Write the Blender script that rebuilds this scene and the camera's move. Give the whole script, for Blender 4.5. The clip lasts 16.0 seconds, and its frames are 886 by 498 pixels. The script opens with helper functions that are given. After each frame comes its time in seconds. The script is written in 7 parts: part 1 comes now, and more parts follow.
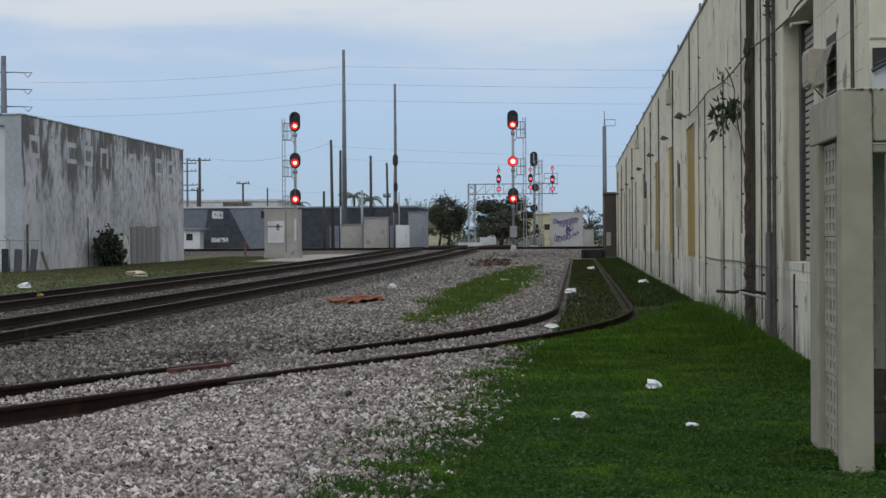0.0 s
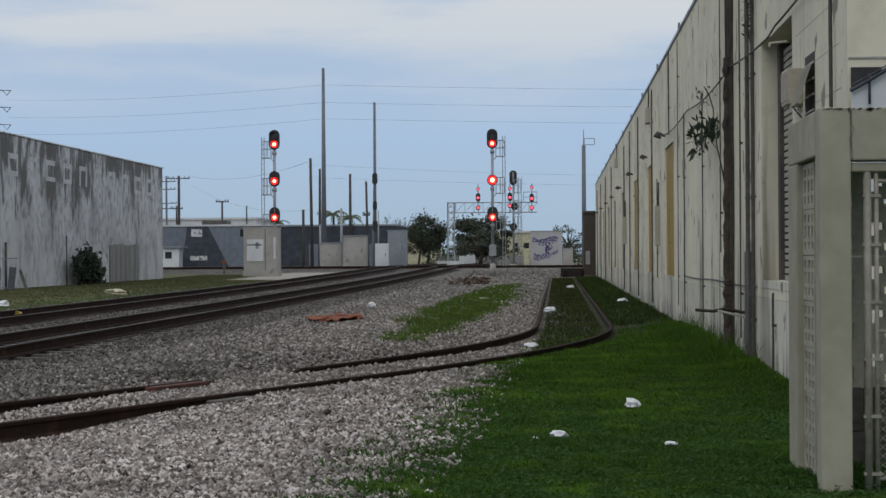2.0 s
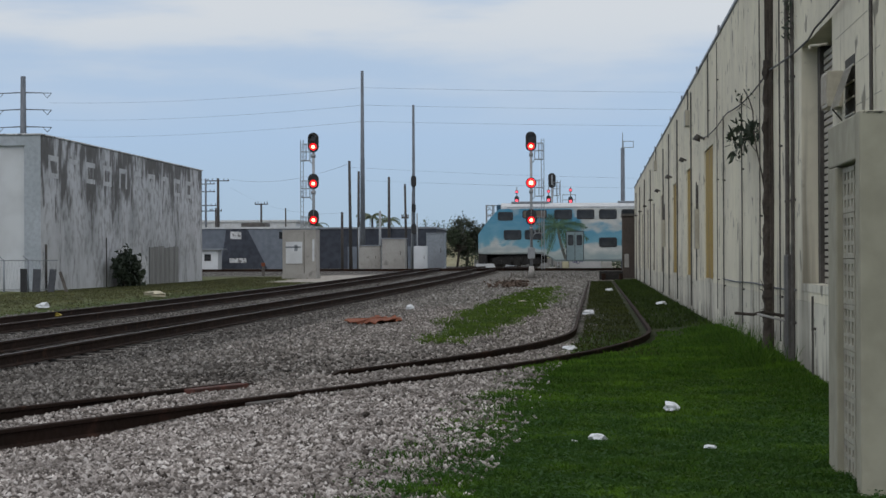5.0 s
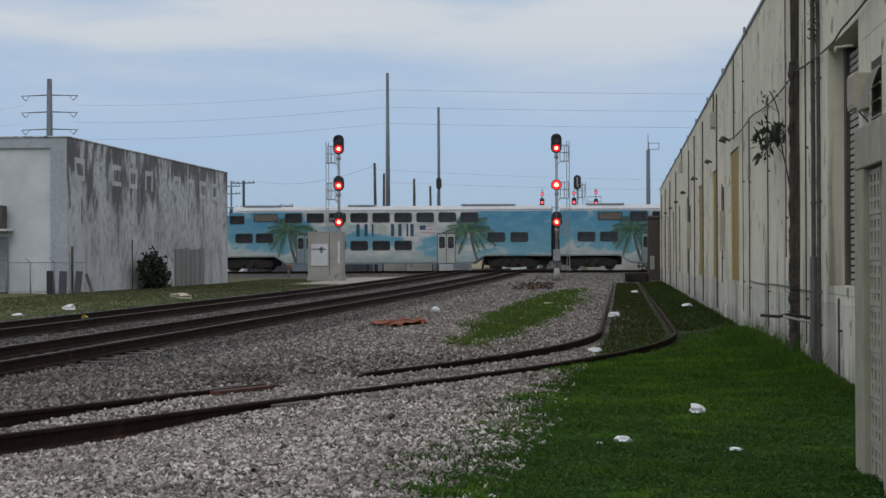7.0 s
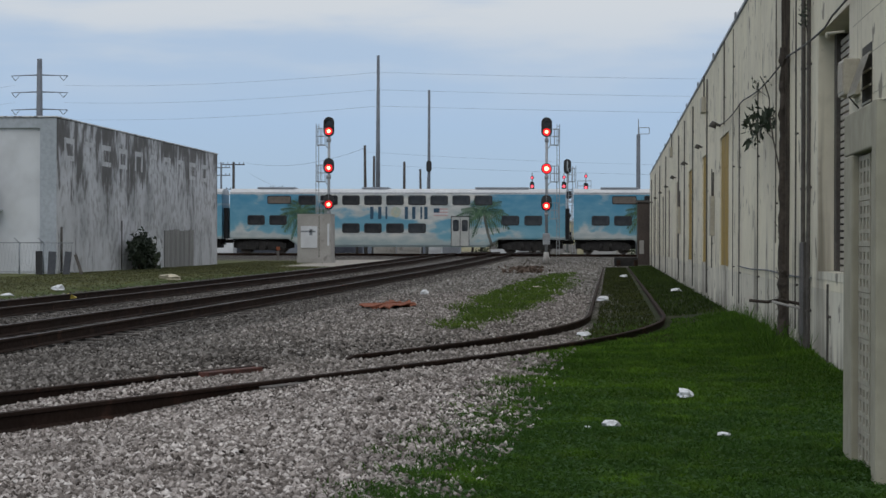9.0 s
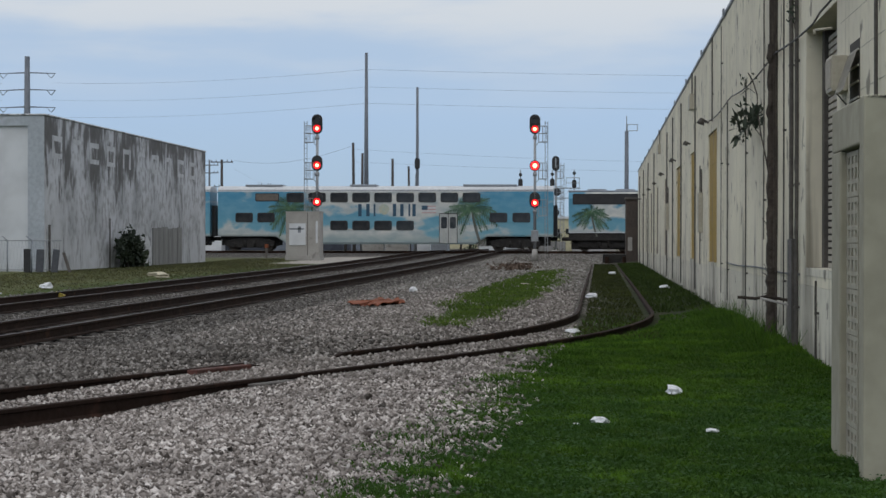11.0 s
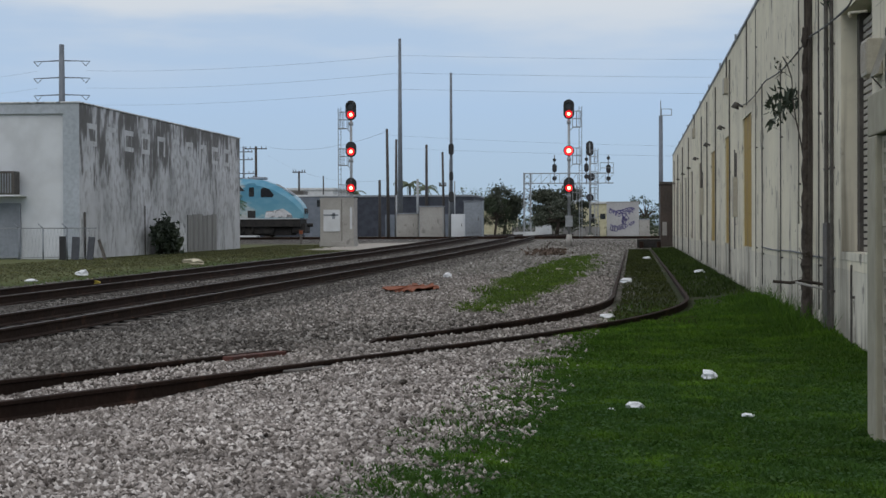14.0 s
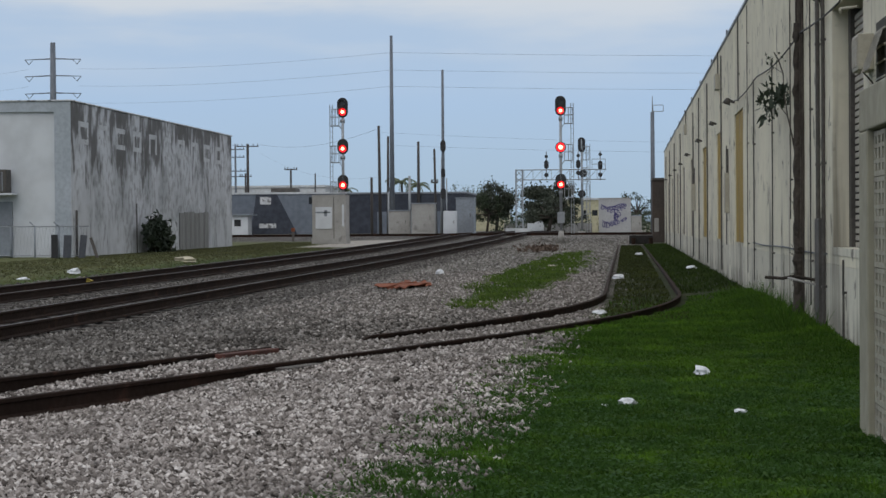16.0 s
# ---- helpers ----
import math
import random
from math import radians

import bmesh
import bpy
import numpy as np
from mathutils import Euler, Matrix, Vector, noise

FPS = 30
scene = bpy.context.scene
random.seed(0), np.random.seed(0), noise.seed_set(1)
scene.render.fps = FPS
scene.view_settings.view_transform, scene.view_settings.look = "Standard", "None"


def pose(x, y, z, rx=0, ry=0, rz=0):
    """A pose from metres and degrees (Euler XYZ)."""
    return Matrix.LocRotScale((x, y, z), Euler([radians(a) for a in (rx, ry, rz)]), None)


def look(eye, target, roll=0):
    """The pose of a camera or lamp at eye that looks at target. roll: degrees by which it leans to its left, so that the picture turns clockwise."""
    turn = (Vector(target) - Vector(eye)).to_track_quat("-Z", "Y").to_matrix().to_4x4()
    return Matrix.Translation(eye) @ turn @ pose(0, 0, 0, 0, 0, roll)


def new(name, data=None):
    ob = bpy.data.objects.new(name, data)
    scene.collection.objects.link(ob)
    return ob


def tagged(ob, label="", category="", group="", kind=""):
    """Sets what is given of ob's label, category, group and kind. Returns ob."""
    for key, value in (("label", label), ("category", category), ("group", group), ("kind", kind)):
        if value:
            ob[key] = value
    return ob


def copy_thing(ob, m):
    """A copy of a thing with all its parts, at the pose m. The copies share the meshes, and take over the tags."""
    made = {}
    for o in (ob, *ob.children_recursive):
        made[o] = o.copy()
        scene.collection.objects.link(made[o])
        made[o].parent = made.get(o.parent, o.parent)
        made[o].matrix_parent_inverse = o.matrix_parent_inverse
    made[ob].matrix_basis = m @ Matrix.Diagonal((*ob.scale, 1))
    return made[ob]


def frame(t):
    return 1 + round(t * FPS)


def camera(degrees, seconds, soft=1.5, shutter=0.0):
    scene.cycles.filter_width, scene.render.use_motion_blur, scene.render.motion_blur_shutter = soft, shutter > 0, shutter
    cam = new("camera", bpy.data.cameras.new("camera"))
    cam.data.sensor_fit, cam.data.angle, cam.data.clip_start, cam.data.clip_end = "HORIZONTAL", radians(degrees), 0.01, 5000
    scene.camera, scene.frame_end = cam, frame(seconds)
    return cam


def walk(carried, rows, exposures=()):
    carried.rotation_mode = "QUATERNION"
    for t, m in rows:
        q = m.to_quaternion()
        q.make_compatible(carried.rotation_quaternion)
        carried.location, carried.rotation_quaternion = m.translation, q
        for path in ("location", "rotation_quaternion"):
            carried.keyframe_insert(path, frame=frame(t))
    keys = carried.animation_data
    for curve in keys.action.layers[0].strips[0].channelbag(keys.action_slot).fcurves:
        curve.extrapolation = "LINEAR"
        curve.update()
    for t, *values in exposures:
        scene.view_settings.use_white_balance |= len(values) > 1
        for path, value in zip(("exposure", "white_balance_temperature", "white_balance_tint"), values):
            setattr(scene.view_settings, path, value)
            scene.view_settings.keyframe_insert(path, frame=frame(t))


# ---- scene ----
EYE = 1.45
cam = camera(24.6, 16.0, soft=1.5)
# seconds, yaw, pitch, roll: a hand-held camera that only turns on the spot
ROWS = [
    (0, 3.782, -0.292, 0.400), (0.5, 3.782, -0.206, 0.406), (1, 3.787, 0.159, 0.435), (1.5, 3.436, 0.377, 0.304),
    (2, 3.199, 0.226, 0.325), (2.5, 3.182, -0.179, 0.316), (3, 3.212, -0.191, 0.273), (3.5, 3.061, -0.249, 0.180),
    (4, 3.212, 0.239, 0.136), (4.2, 3.660, 0.240, 0.140), (6.5, 4.639, 0.463, 0.242), (7, 5.001, 0.367, 0.243),
    (7.5, 5.453, 0.069, 0.374), (8, 5.216, -0.086, 0.349), (8.5, 4.953, -0.202, 0.173), (9, 4.706, -0.110, -0.172),
    (9.2, 4.588, -0.292, -0.142), (11.3, 4.315, -0.181, -0.003), (11.5, 4.315, -0.433, 0.109), (12, 4.399, -0.579, 0.233),
    (12.5, 4.635, -0.670, 0.178), (13, 5.348, -0.363, 0.336), (13.5, 5.337, -0.468, 0.035), (14, 5.346, -0.592, 0.199),
    (14.5, 5.297, -0.329, 0.200), (15, 5.273, -0.107, 0.171), (15.5, 5.290, -0.378, 0.173), (16, 5.123, -0.681, 0.407),
]
walk(cam, [(t, pose(0, 0, EYE, 90 + pitch, roll, yaw)) for t, yaw, pitch, roll in ROWS], exposures=[(0, 0.08), (1.0, 0.03), (2.0, -0.04), (3.5, -0.03), (4.2, 0.03), (6.5, -0.05), (8, -0.06), (9, -0.02), (11.5, 0.06), (12.5, 0.11), (14, 0.06), (16, 0.02)])

# ---- world and light ----
world = bpy.data.worlds.new("overcast_sky")
scene.world = world
world.use_nodes = True
wn, wl = world.node_tree.nodes, world.node_tree.links
wn.clear()
w_out = wn.new("ShaderNodeOutputWorld")
w_bg = wn.new("ShaderNodeBackground")
w_sky = wn.new("ShaderNodeTexSky")
w_sky.sky_type = "NISHITA"
w_sky.sun_disc = False
w_sky.sun_elevation, w_sky.sun_rotation = radians(48), radians(200)
w_dim = wn.new("ShaderNodeVectorMath")
w_dim.operation = "SCALE"
w_dim.inputs["Scale"].default_value = 0.06
w_co = wn.new("ShaderNodeTexCoord")
w_sep = wn.new("ShaderNodeSeparateXYZ")
w_ramp = wn.new("ShaderNodeValToRGB")
for pos, col in ((0.0, (0.385, 0.52, 0.655, 1)), (0.06, (0.40, 0.55, 0.765, 1)), (0.11, (0.45, 0.57, 0.745, 1)), (0.30, (0.60, 0.63, 0.70, 1))):
    el = w_ramp.color_ramp.elements.new(pos)
    el.color = col
w_map = wn.new("ShaderNodeMapping")
w_map.inputs["Scale"].default_value = (3.2, 3.2, 16.0)
w_map.inputs["Location"].default_value = (0.35, 0.0, 0.2)
w_noise = wn.new("ShaderNodeTexNoise")
w_noise.inputs["Scale"].default_value = 1.6
w_noise.inputs["Detail"].default_value = 5.0
w_cl = wn.new("ShaderNodeMapRange")
w_cl.interpolation_type = "SMOOTHSTEP"
w_cl.inputs["From Min"].default_value, w_cl.inputs["From Max"].default_value = 0.40, 0.60
w_hi = wn.new("ShaderNodeMapRange")
w_hi.interpolation_type = "SMOOTHSTEP"
w_hi.inputs["From Min"].default_value, w_hi.inputs["From Max"].default_value = 0.055, 0.125
w_mul = wn.new("ShaderNodeMath")
w_mul.operation = "MULTIPLY"
w_mix = wn.new("ShaderNodeMix")
w_mix.data_type = "RGBA"
w_mix.inputs["B"].default_value = (0.675, 0.71, 0.755, 1)
w_add = wn.new("ShaderNodeMix")
w_add.data_type = "RGBA"
w_add.inputs["Factor"].default_value = 0.88
wl.new(w_co.outputs["Generated"], w_sep.inputs[0])
wl.new(w_sep.outputs["Z"], w_ramp.inputs["Fac"])
wl.new(w_co.outputs["Generated"], w_map.inputs["Vector"])
wl.new(w_map.outputs[0], w_noise.inputs["Vector"])
wl.new(w_noise.outputs["Fac"], w_cl.inputs["Value"])
wl.new(w_sep.outputs["Z"], w_hi.inputs["Value"])
wl.new(w_cl.outputs[0], w_mul.inputs[0])
wl.new(w_hi.outputs[0], w_mul.inputs[1])
wl.new(w_mul.outputs[0], w_mix.inputs["Factor"])
wl.new(w_ramp.outputs["Color"], w_mix.inputs["A"])
wl.new(w_sky.outputs["Color"], w_dim.inputs[0])
wl.new(w_dim.outputs[0], w_add.inputs["A"])
wl.new(w_mix.outputs["Result"], w_add.inputs["B"])
wl.new(w_add.outputs["Result"], w_bg.inputs["Color"])
w_bg.inputs["Strength"].default_value = 1.02
wl.new(w_bg.outputs[0], w_out.inputs["Surface"])

sun_data = bpy.data.lights.new("sun", "SUN")
sun_data.energy, sun_data.angle, sun_data.color = 0.6, radians(40), (1.0, 0.97, 0.92)
sun = new("sun", sun_data)
sun.matrix_world = look((0, 0, 50), (0 + 12, 50, 0))

# ---- materials ----
def nodes_of(name):
    m = bpy.data.materials.new(name)
    m.use_nodes = True
    t = m.node_tree
    return m, t, t.nodes["Principled BSDF"]


def noise_at(t, coord, scale, detail=4.0, stretch=(1, 1, 1)):
    mp = t.nodes.new("ShaderNodeMapping")
    mp.inputs["Scale"].default_value = stretch
    nz = t.nodes.new("ShaderNodeTexNoise")
    nz.inputs["Scale"].default_value = scale
    nz.inputs["Detail"].default_value = detail
    t.links.new(coord, mp.inputs["Vector"])
    t.links.new(mp.outputs[0], nz.inputs["Vector"])
    return nz.outputs["Fac"]


def ranged(t, value, a, b, lo=0.0, hi=1.0):
    r = t.nodes.new("ShaderNodeMapRange")
    r.interpolation_type = "SMOOTHSTEP"
    r.inputs["From Min"].default_value, r.inputs["From Max"].default_value = a, b
    r.inputs["To Min"].default_value, r.inputs["To Max"].default_value = lo, hi
    t.links.new(value, r.inputs["Value"])
    return r.outputs[0]


def mixed(t, fac, a, b):
    m = t.nodes.new("ShaderNodeMix")
    m.data_type = "RGBA"
    if isinstance(fac, float):
        m.inputs["Factor"].default_value = fac
    else:
        t.links.new(fac, m.inputs["Factor"])
    for key, c in (("A", a), ("B", b)):
        if isinstance(c, tuple):
            m.inputs[key].default_value = (*c, 1)
        else:
            t.links.new(c, m.inputs[key])
    return m.outputs["Result"]


def calc(t, op, a, b):
    m = t.nodes.new("ShaderNodeMath")
    m.operation = op
    for i, v in enumerate((a, b)):
        if isinstance(v, (int, float)):
            m.inputs[i].default_value = v
        else:
            t.links.new(v, m.inputs[i])
    return m.outputs[0]


def bumped(t, bsdf, height, strength, distance):
    b = t.nodes.new("ShaderNodeBump")
    b.inputs["Strength"].default_value, b.inputs["Distance"].default_value = strength, distance
    t.links.new(height, b.inputs["Height"])
    t.links.new(b.outputs[0], bsdf.inputs["Normal"])


def mottled(name, c1, c2, big=0.6, small=12.0, rough=0.8, bump=0.15, metal=0.0, stretch=(1, 1, 1), c3=None, spots=(0.58, 0.72)):
    """A worn surface: two colours in large patches, fine grain, and a third colour in spots."""
    m, t, b = nodes_of(name)
    co = t.nodes.new("ShaderNodeTexCoord").outputs["Object"]
    n1 = noise_at(t, co, big, 5, stretch)
    n2 = noise_at(t, co, small, 4, stretch)
    col = mixed(t, ranged(t, n1, 0.35, 0.65), c1, c2)
    col = mixed(t, ranged(t, n2, 0.3, 0.75, 0.0, 0.45), col, tuple(0.55 * v for v in c1))
    if c3:
        n3 = noise_at(t, co, big * 2.7, 6, stretch)
        col = mixed(t, ranged(t, n3, *spots), col, c3)
    t.links.new(col, b.inputs["Base Color"])
    b.inputs["Metallic"].default_value = metal
    t.links.new(ranged(t, n2, 0.2, 0.8, max(rough - 0.12, 0.02), min(rough + 0.1, 1)), b.inputs["Roughness"])
    if bump:
        bumped(t, b, n2, bump, 0.02)
    return m


def glowing(name, colour, strength):
    m, t, b = nodes_of(name)
    b.inputs["Base Color"].default_value = (*colour, 1)
    b.inputs["Emission Color"].default_value = (*colour, 1)
    b.inputs["Emission Strength"].default_value = strength
    return m


M = {}
M["cream_base"] = mottled("peeling_whitewash", (0.66, 0.64, 0.57), (0.54, 0.52, 0.45), 0.7, 6.0, 0.9, 0.2, stretch=(1, 1, 0.3), c3=(0.22, 0.19, 0.15), spots=(0.56, 0.68))
M["porch"] = mottled("cream_stucco", (0.365, 0.35, 0.272), (0.315, 0.30, 0.232), 0.8, 5.0, 0.9, 0.08, c3=(0.26, 0.245, 0.19), spots=(0.64, 0.85))
M["groove"] = mottled("dark_joint", (0.045, 0.042, 0.038), (0.09, 0.085, 0.07), 2.0, 20.0, 0.95, 0.1)
M["bark"] = mottled("dead_vine_bark", (0.035, 0.028, 0.022), (0.075, 0.06, 0.048), 3.0, 25.0, 0.95, 0.6)
M["yellow"] = mottled("faded_yellow_door", (0.38, 0.25, 0.03), (0.30, 0.195, 0.03), 0.5, 8.0, 0.7, 0.1, stretch=(1, 1, 0.3), c3=(0.20, 0.14, 0.06))
M["brown_door"] = mottled("brown_door", (0.16, 0.12, 0.09), (0.10, 0.08, 0.065), 0.5, 8.0, 0.8, 0.1, stretch=(1, 1, 0.3))
M["shutter"] = mottled("roller_shutter_metal", (0.40, 0.37, 0.31), (0.32, 0.29, 0.24), 1.2, 12.0, 0.6, 0.05)
M["beige_metal"] = mottled("beige_sheet_metal", (0.46, 0.43, 0.34), (0.40, 0.37, 0.30), 1.5, 18.0, 0.55, 0.05)
M["pipe"] = mottled("dark_pipe", (0.06, 0.055, 0.05), (0.10, 0.09, 0.08), 2.0, 20.0, 0.7, 0.1)
M["concrete"] = mottled("concrete", (0.40, 0.39, 0.37), (0.33, 0.32, 0.30), 0.8, 14.0, 0.9, 0.2, c3=(0.22, 0.21, 0.20))
M["stained"] = None
M["white_metal"] = mottled("white_sheet_metal", (0.61, 0.635, 0.665), (0.60, 0.625, 0.655), 0.15, 0.8, 0.5, 0.0)
M["coping"] = mottled("metal_coping", (0.26, 0.29, 0.33), (0.20, 0.22, 0.25), 0.5, 6.0, 0.5, 0.05)
M["grey_build"] = mottled("slate_grey_wall", (0.165, 0.19, 0.23), (0.135, 0.158, 0.195), 0.2, 2.0, 0.8, 0.05)
M["dark_build"] = mottled("charcoal_wall", (0.035, 0.042, 0.06), (0.05, 0.058, 0.078), 0.2, 2.0, 0.8, 0.05)
M["white_roof"] = mottled("white_roof", (0.62, 0.64, 0.66), (0.50, 0.52, 0.54), 0.2, 3.0, 0.7, 0.05)
M["steel"] = mottled("galvanised_steel", (0.34, 0.36, 0.38), (0.27, 0.29, 0.31), 1.5, 15.0, 0.5, 0.05, metal=0.3)
M["pole_steel"] = mottled("weathered_pole_steel", (0.17, 0.19, 0.22), (0.12, 0.14, 0.17), 0.5, 6.0, 0.6, 0.05)
M["wood_pole"] = mottled("wooden_pole", (0.055, 0.05, 0.05), (0.085, 0.078, 0.075), 1.0, 12.0, 0.9, 0.2, stretch=(4, 4, 0.4))
M["black"] = mottled("black_painted_metal", (0.014, 0.014, 0.016), (0.025, 0.025, 0.027), 2.0, 15.0, 0.55, 0.05)
M["glass"] = mottled("tinted_glass", (0.016, 0.018, 0.022), (0.045, 0.046, 0.048), 1.6, 5.0, 0.12, 0.0)
M["glass"].node_tree.nodes["Principled BSDF"].inputs["IOR"].default_value = 1.5
M["rail"] = mottled("rusty_rail_steel", (0.034, 0.020, 0.015), (0.022, 0.014, 0.011), 1.0, 18.0, 0.85, 0.2, c3=(0.060, 0.031, 0.022))
M["rail"].node_tree.nodes["Principled BSDF"].inputs["Specular IOR Level"].default_value = 0.12
M["rail_head"] = mottled("worn_rail_head", (0.085, 0.074, 0.068), (0.06, 0.051, 0.046), 1.0, 10.0, 0.5, 0.05, metal=0.4)
M["rail_head"].node_tree.nodes["Principled BSDF"].inputs["Specular IOR Level"].default_value = 0.25
M["rust"] = mottled("bright_rust", (0.27, 0.075, 0.028), (0.18, 0.052, 0.024), 4.0, 30.0, 0.9, 0.3)
M["tie"] = mottled("weathered_tie", (0.13, 0.117, 0.108), (0.085, 0.077, 0.072), 1.5, 14.0, 0.95, 0.3, stretch=(0.3, 3, 3))
M["paper"] = mottled("crumpled_white_plastic", (0.78, 0.80, 0.84), (0.70, 0.72, 0.76), 5.0, 40.0, 0.5, 0.1)
M["yellow_bag"] = mottled("yellow_plastic", (0.55, 0.44, 0.08), (0.48, 0.36, 0.06), 5.0, 40.0, 0.6, 0.1)
M["foam"] = mottled("dirty_foam", (0.55, 0.50, 0.38), (0.45, 0.41, 0.31), 3.0, 20.0, 0.9, 0.2)
M["leaf"] = mottled("leaf", (0.028, 0.045, 0.02), (0.045, 0.065, 0.028), 0.8, 5.0, 0.7, 0.0)
M["leaf_dark"] = mottled("dark_leaf", (0.014, 0.026, 0.014), (0.024, 0.038, 0.018), 0.8, 5.0, 0.7, 0.0)
# Far leaves greyed and lightened: haze is part of this colour
M["leaf_hazed"] = mottled("hazed_leaf", (0.040, 0.052, 0.034), (0.066, 0.078, 0.052), 0.8, 5.0, 0.7, 0.0)
M["frond"] = mottled("palm_frond", (0.10, 0.13, 0.075), (0.15, 0.17, 0.11), 0.8, 5.0, 0.7, 0.0)
M["block"] = mottled("pierced_block", (0.38, 0.362, 0.292), (0.32, 0.305, 0.245), 1.0, 14.0, 0.9, 0.2, c3=(0.22, 0.20, 0.165), spots=(0.6, 0.75))
# Lower porch blocks near black: the dimness behind the gate, in their colour
M["shaded_block"] = mottled("shade_darkened_block", (0.10, 0.095, 0.078), (0.055, 0.05, 0.042), 3.0, 16.0, 0.95, 0.3, c3=(0.02, 0.019, 0.017))
M["gate_pipe"] = mottled("grey_gate_pipe", (0.30, 0.285, 0.235), (0.24, 0.228, 0.19), 3.0, 20.0, 0.6, 0.1, c3=(0.13, 0.085, 0.06))
M["dry"] = mottled("dry_stems", (0.11, 0.075, 0.055), (0.08, 0.055, 0.042), 1.0, 8.0, 0.9, 0.0)
M["brick_brown"] = mottled("brown_brick", (0.085, 0.066, 0.056), (0.06, 0.050, 0.044), 0.8, 8.0, 0.9, 0.2)
M["lit_core"] = glowing("lit_red_lens_core", (1.0, 0.42, 0.22), 4.2)
# Red glow of the lens ring, which includes the halo round the lamp
M["lit"] = glowing("lit_red_lens_halo", (1.0, 0.012, 0.02), 1.25)
M["unlit"] = mottled("unlit_lens", (0.05, 0.05, 0.055), (0.07, 0.07, 0.075), 2.0, 9.0, 0.25, 0.0)
M["pale_yellow"] = mottled("pale_yellow_wall", (0.52, 0.49, 0.33), (0.46, 0.43, 0.30), 0.2, 3.0, 0.85, 0.05)
M["cable"] = mottled("cable", (0.10, 0.11, 0.13), (0.13, 0.14, 0.16), 1.0, 5.0, 0.7, 0.0)
# Wires tinted towards the sky colour: distance haze painted in
M["wire_hazed"] = mottled("overhead_wire", (0.35, 0.43, 0.54), (0.38, 0.46, 0.57), 1.0, 5.0, 0.7, 0.0)
M["violet"] = mottled("violet_spray_paint", (0.055, 0.05, 0.16), (0.08, 0.07, 0.22), 1.0, 8.0, 0.8, 0.0)


def stained_concrete():
    """Pale grey concrete with black mould that runs down from the parapet in drips."""
    m, t, b = nodes_of("mould_stained_concrete")
    co = t.nodes.new("ShaderNodeTexCoord").outputs["Object"]
    sp = t.nodes.new("ShaderNodeSeparateXYZ")
    t.links.new(co, sp.inputs[0])
    patch = noise_at(t, co, 0.30, 7)
    fine = noise_at(t, co, 2.2, 8)
    drip = noise_at(t, co, 1.5, 10, (1, 1, 0.45))
    drip2 = noise_at(t, co, 4.6, 8, (1, 1, 0.30))
    col = mixed(t, ranged(t, patch, 0.35, 0.65), (0.56, 0.57, 0.60), (0.36, 0.37, 0.39))
    col = mixed(t, ranged(t, fine, 0.46, 0.62, 0.0, 0.55), col, (0.21, 0.207, 0.203))
    white = noise_at(t, co, 0.6, 8, (1, 1, 0.35))
    white = calc(t, "ADD", white, ranged(t, sp.outputs["Z"], 0.6, 2.4, 0.10, 0.0))
    col = mixed(t, ranged(t, white, 0.54, 0.68, 0.0, 0.7), col, (0.58, 0.59, 0.62))
    run = calc(t, "ADD", calc(t, "MULTIPLY", drip, 0.65), calc(t, "MULTIPLY", drip2, 0.35))
    run = calc(t, "ADD", run, ranged(t, sp.outputs["Z"], 1.8, 6.6, -0.105, 0.082))
    run = calc(t, "ADD", run, calc(t, "MULTIPLY", calc(t, "SUBTRACT", patch, 0.5), 0.55))
    col = mixed(t, ranged(t, run, 0.49, 0.62, 0.0, 0.85), col, (0.085, 0.080, 0.077))
    t.links.new(col, b.inputs["Base Color"])
    b.inputs["Roughness"].default_value = 0.92
    bumped(t, b, fine, 0.15, 0.02)
    return m


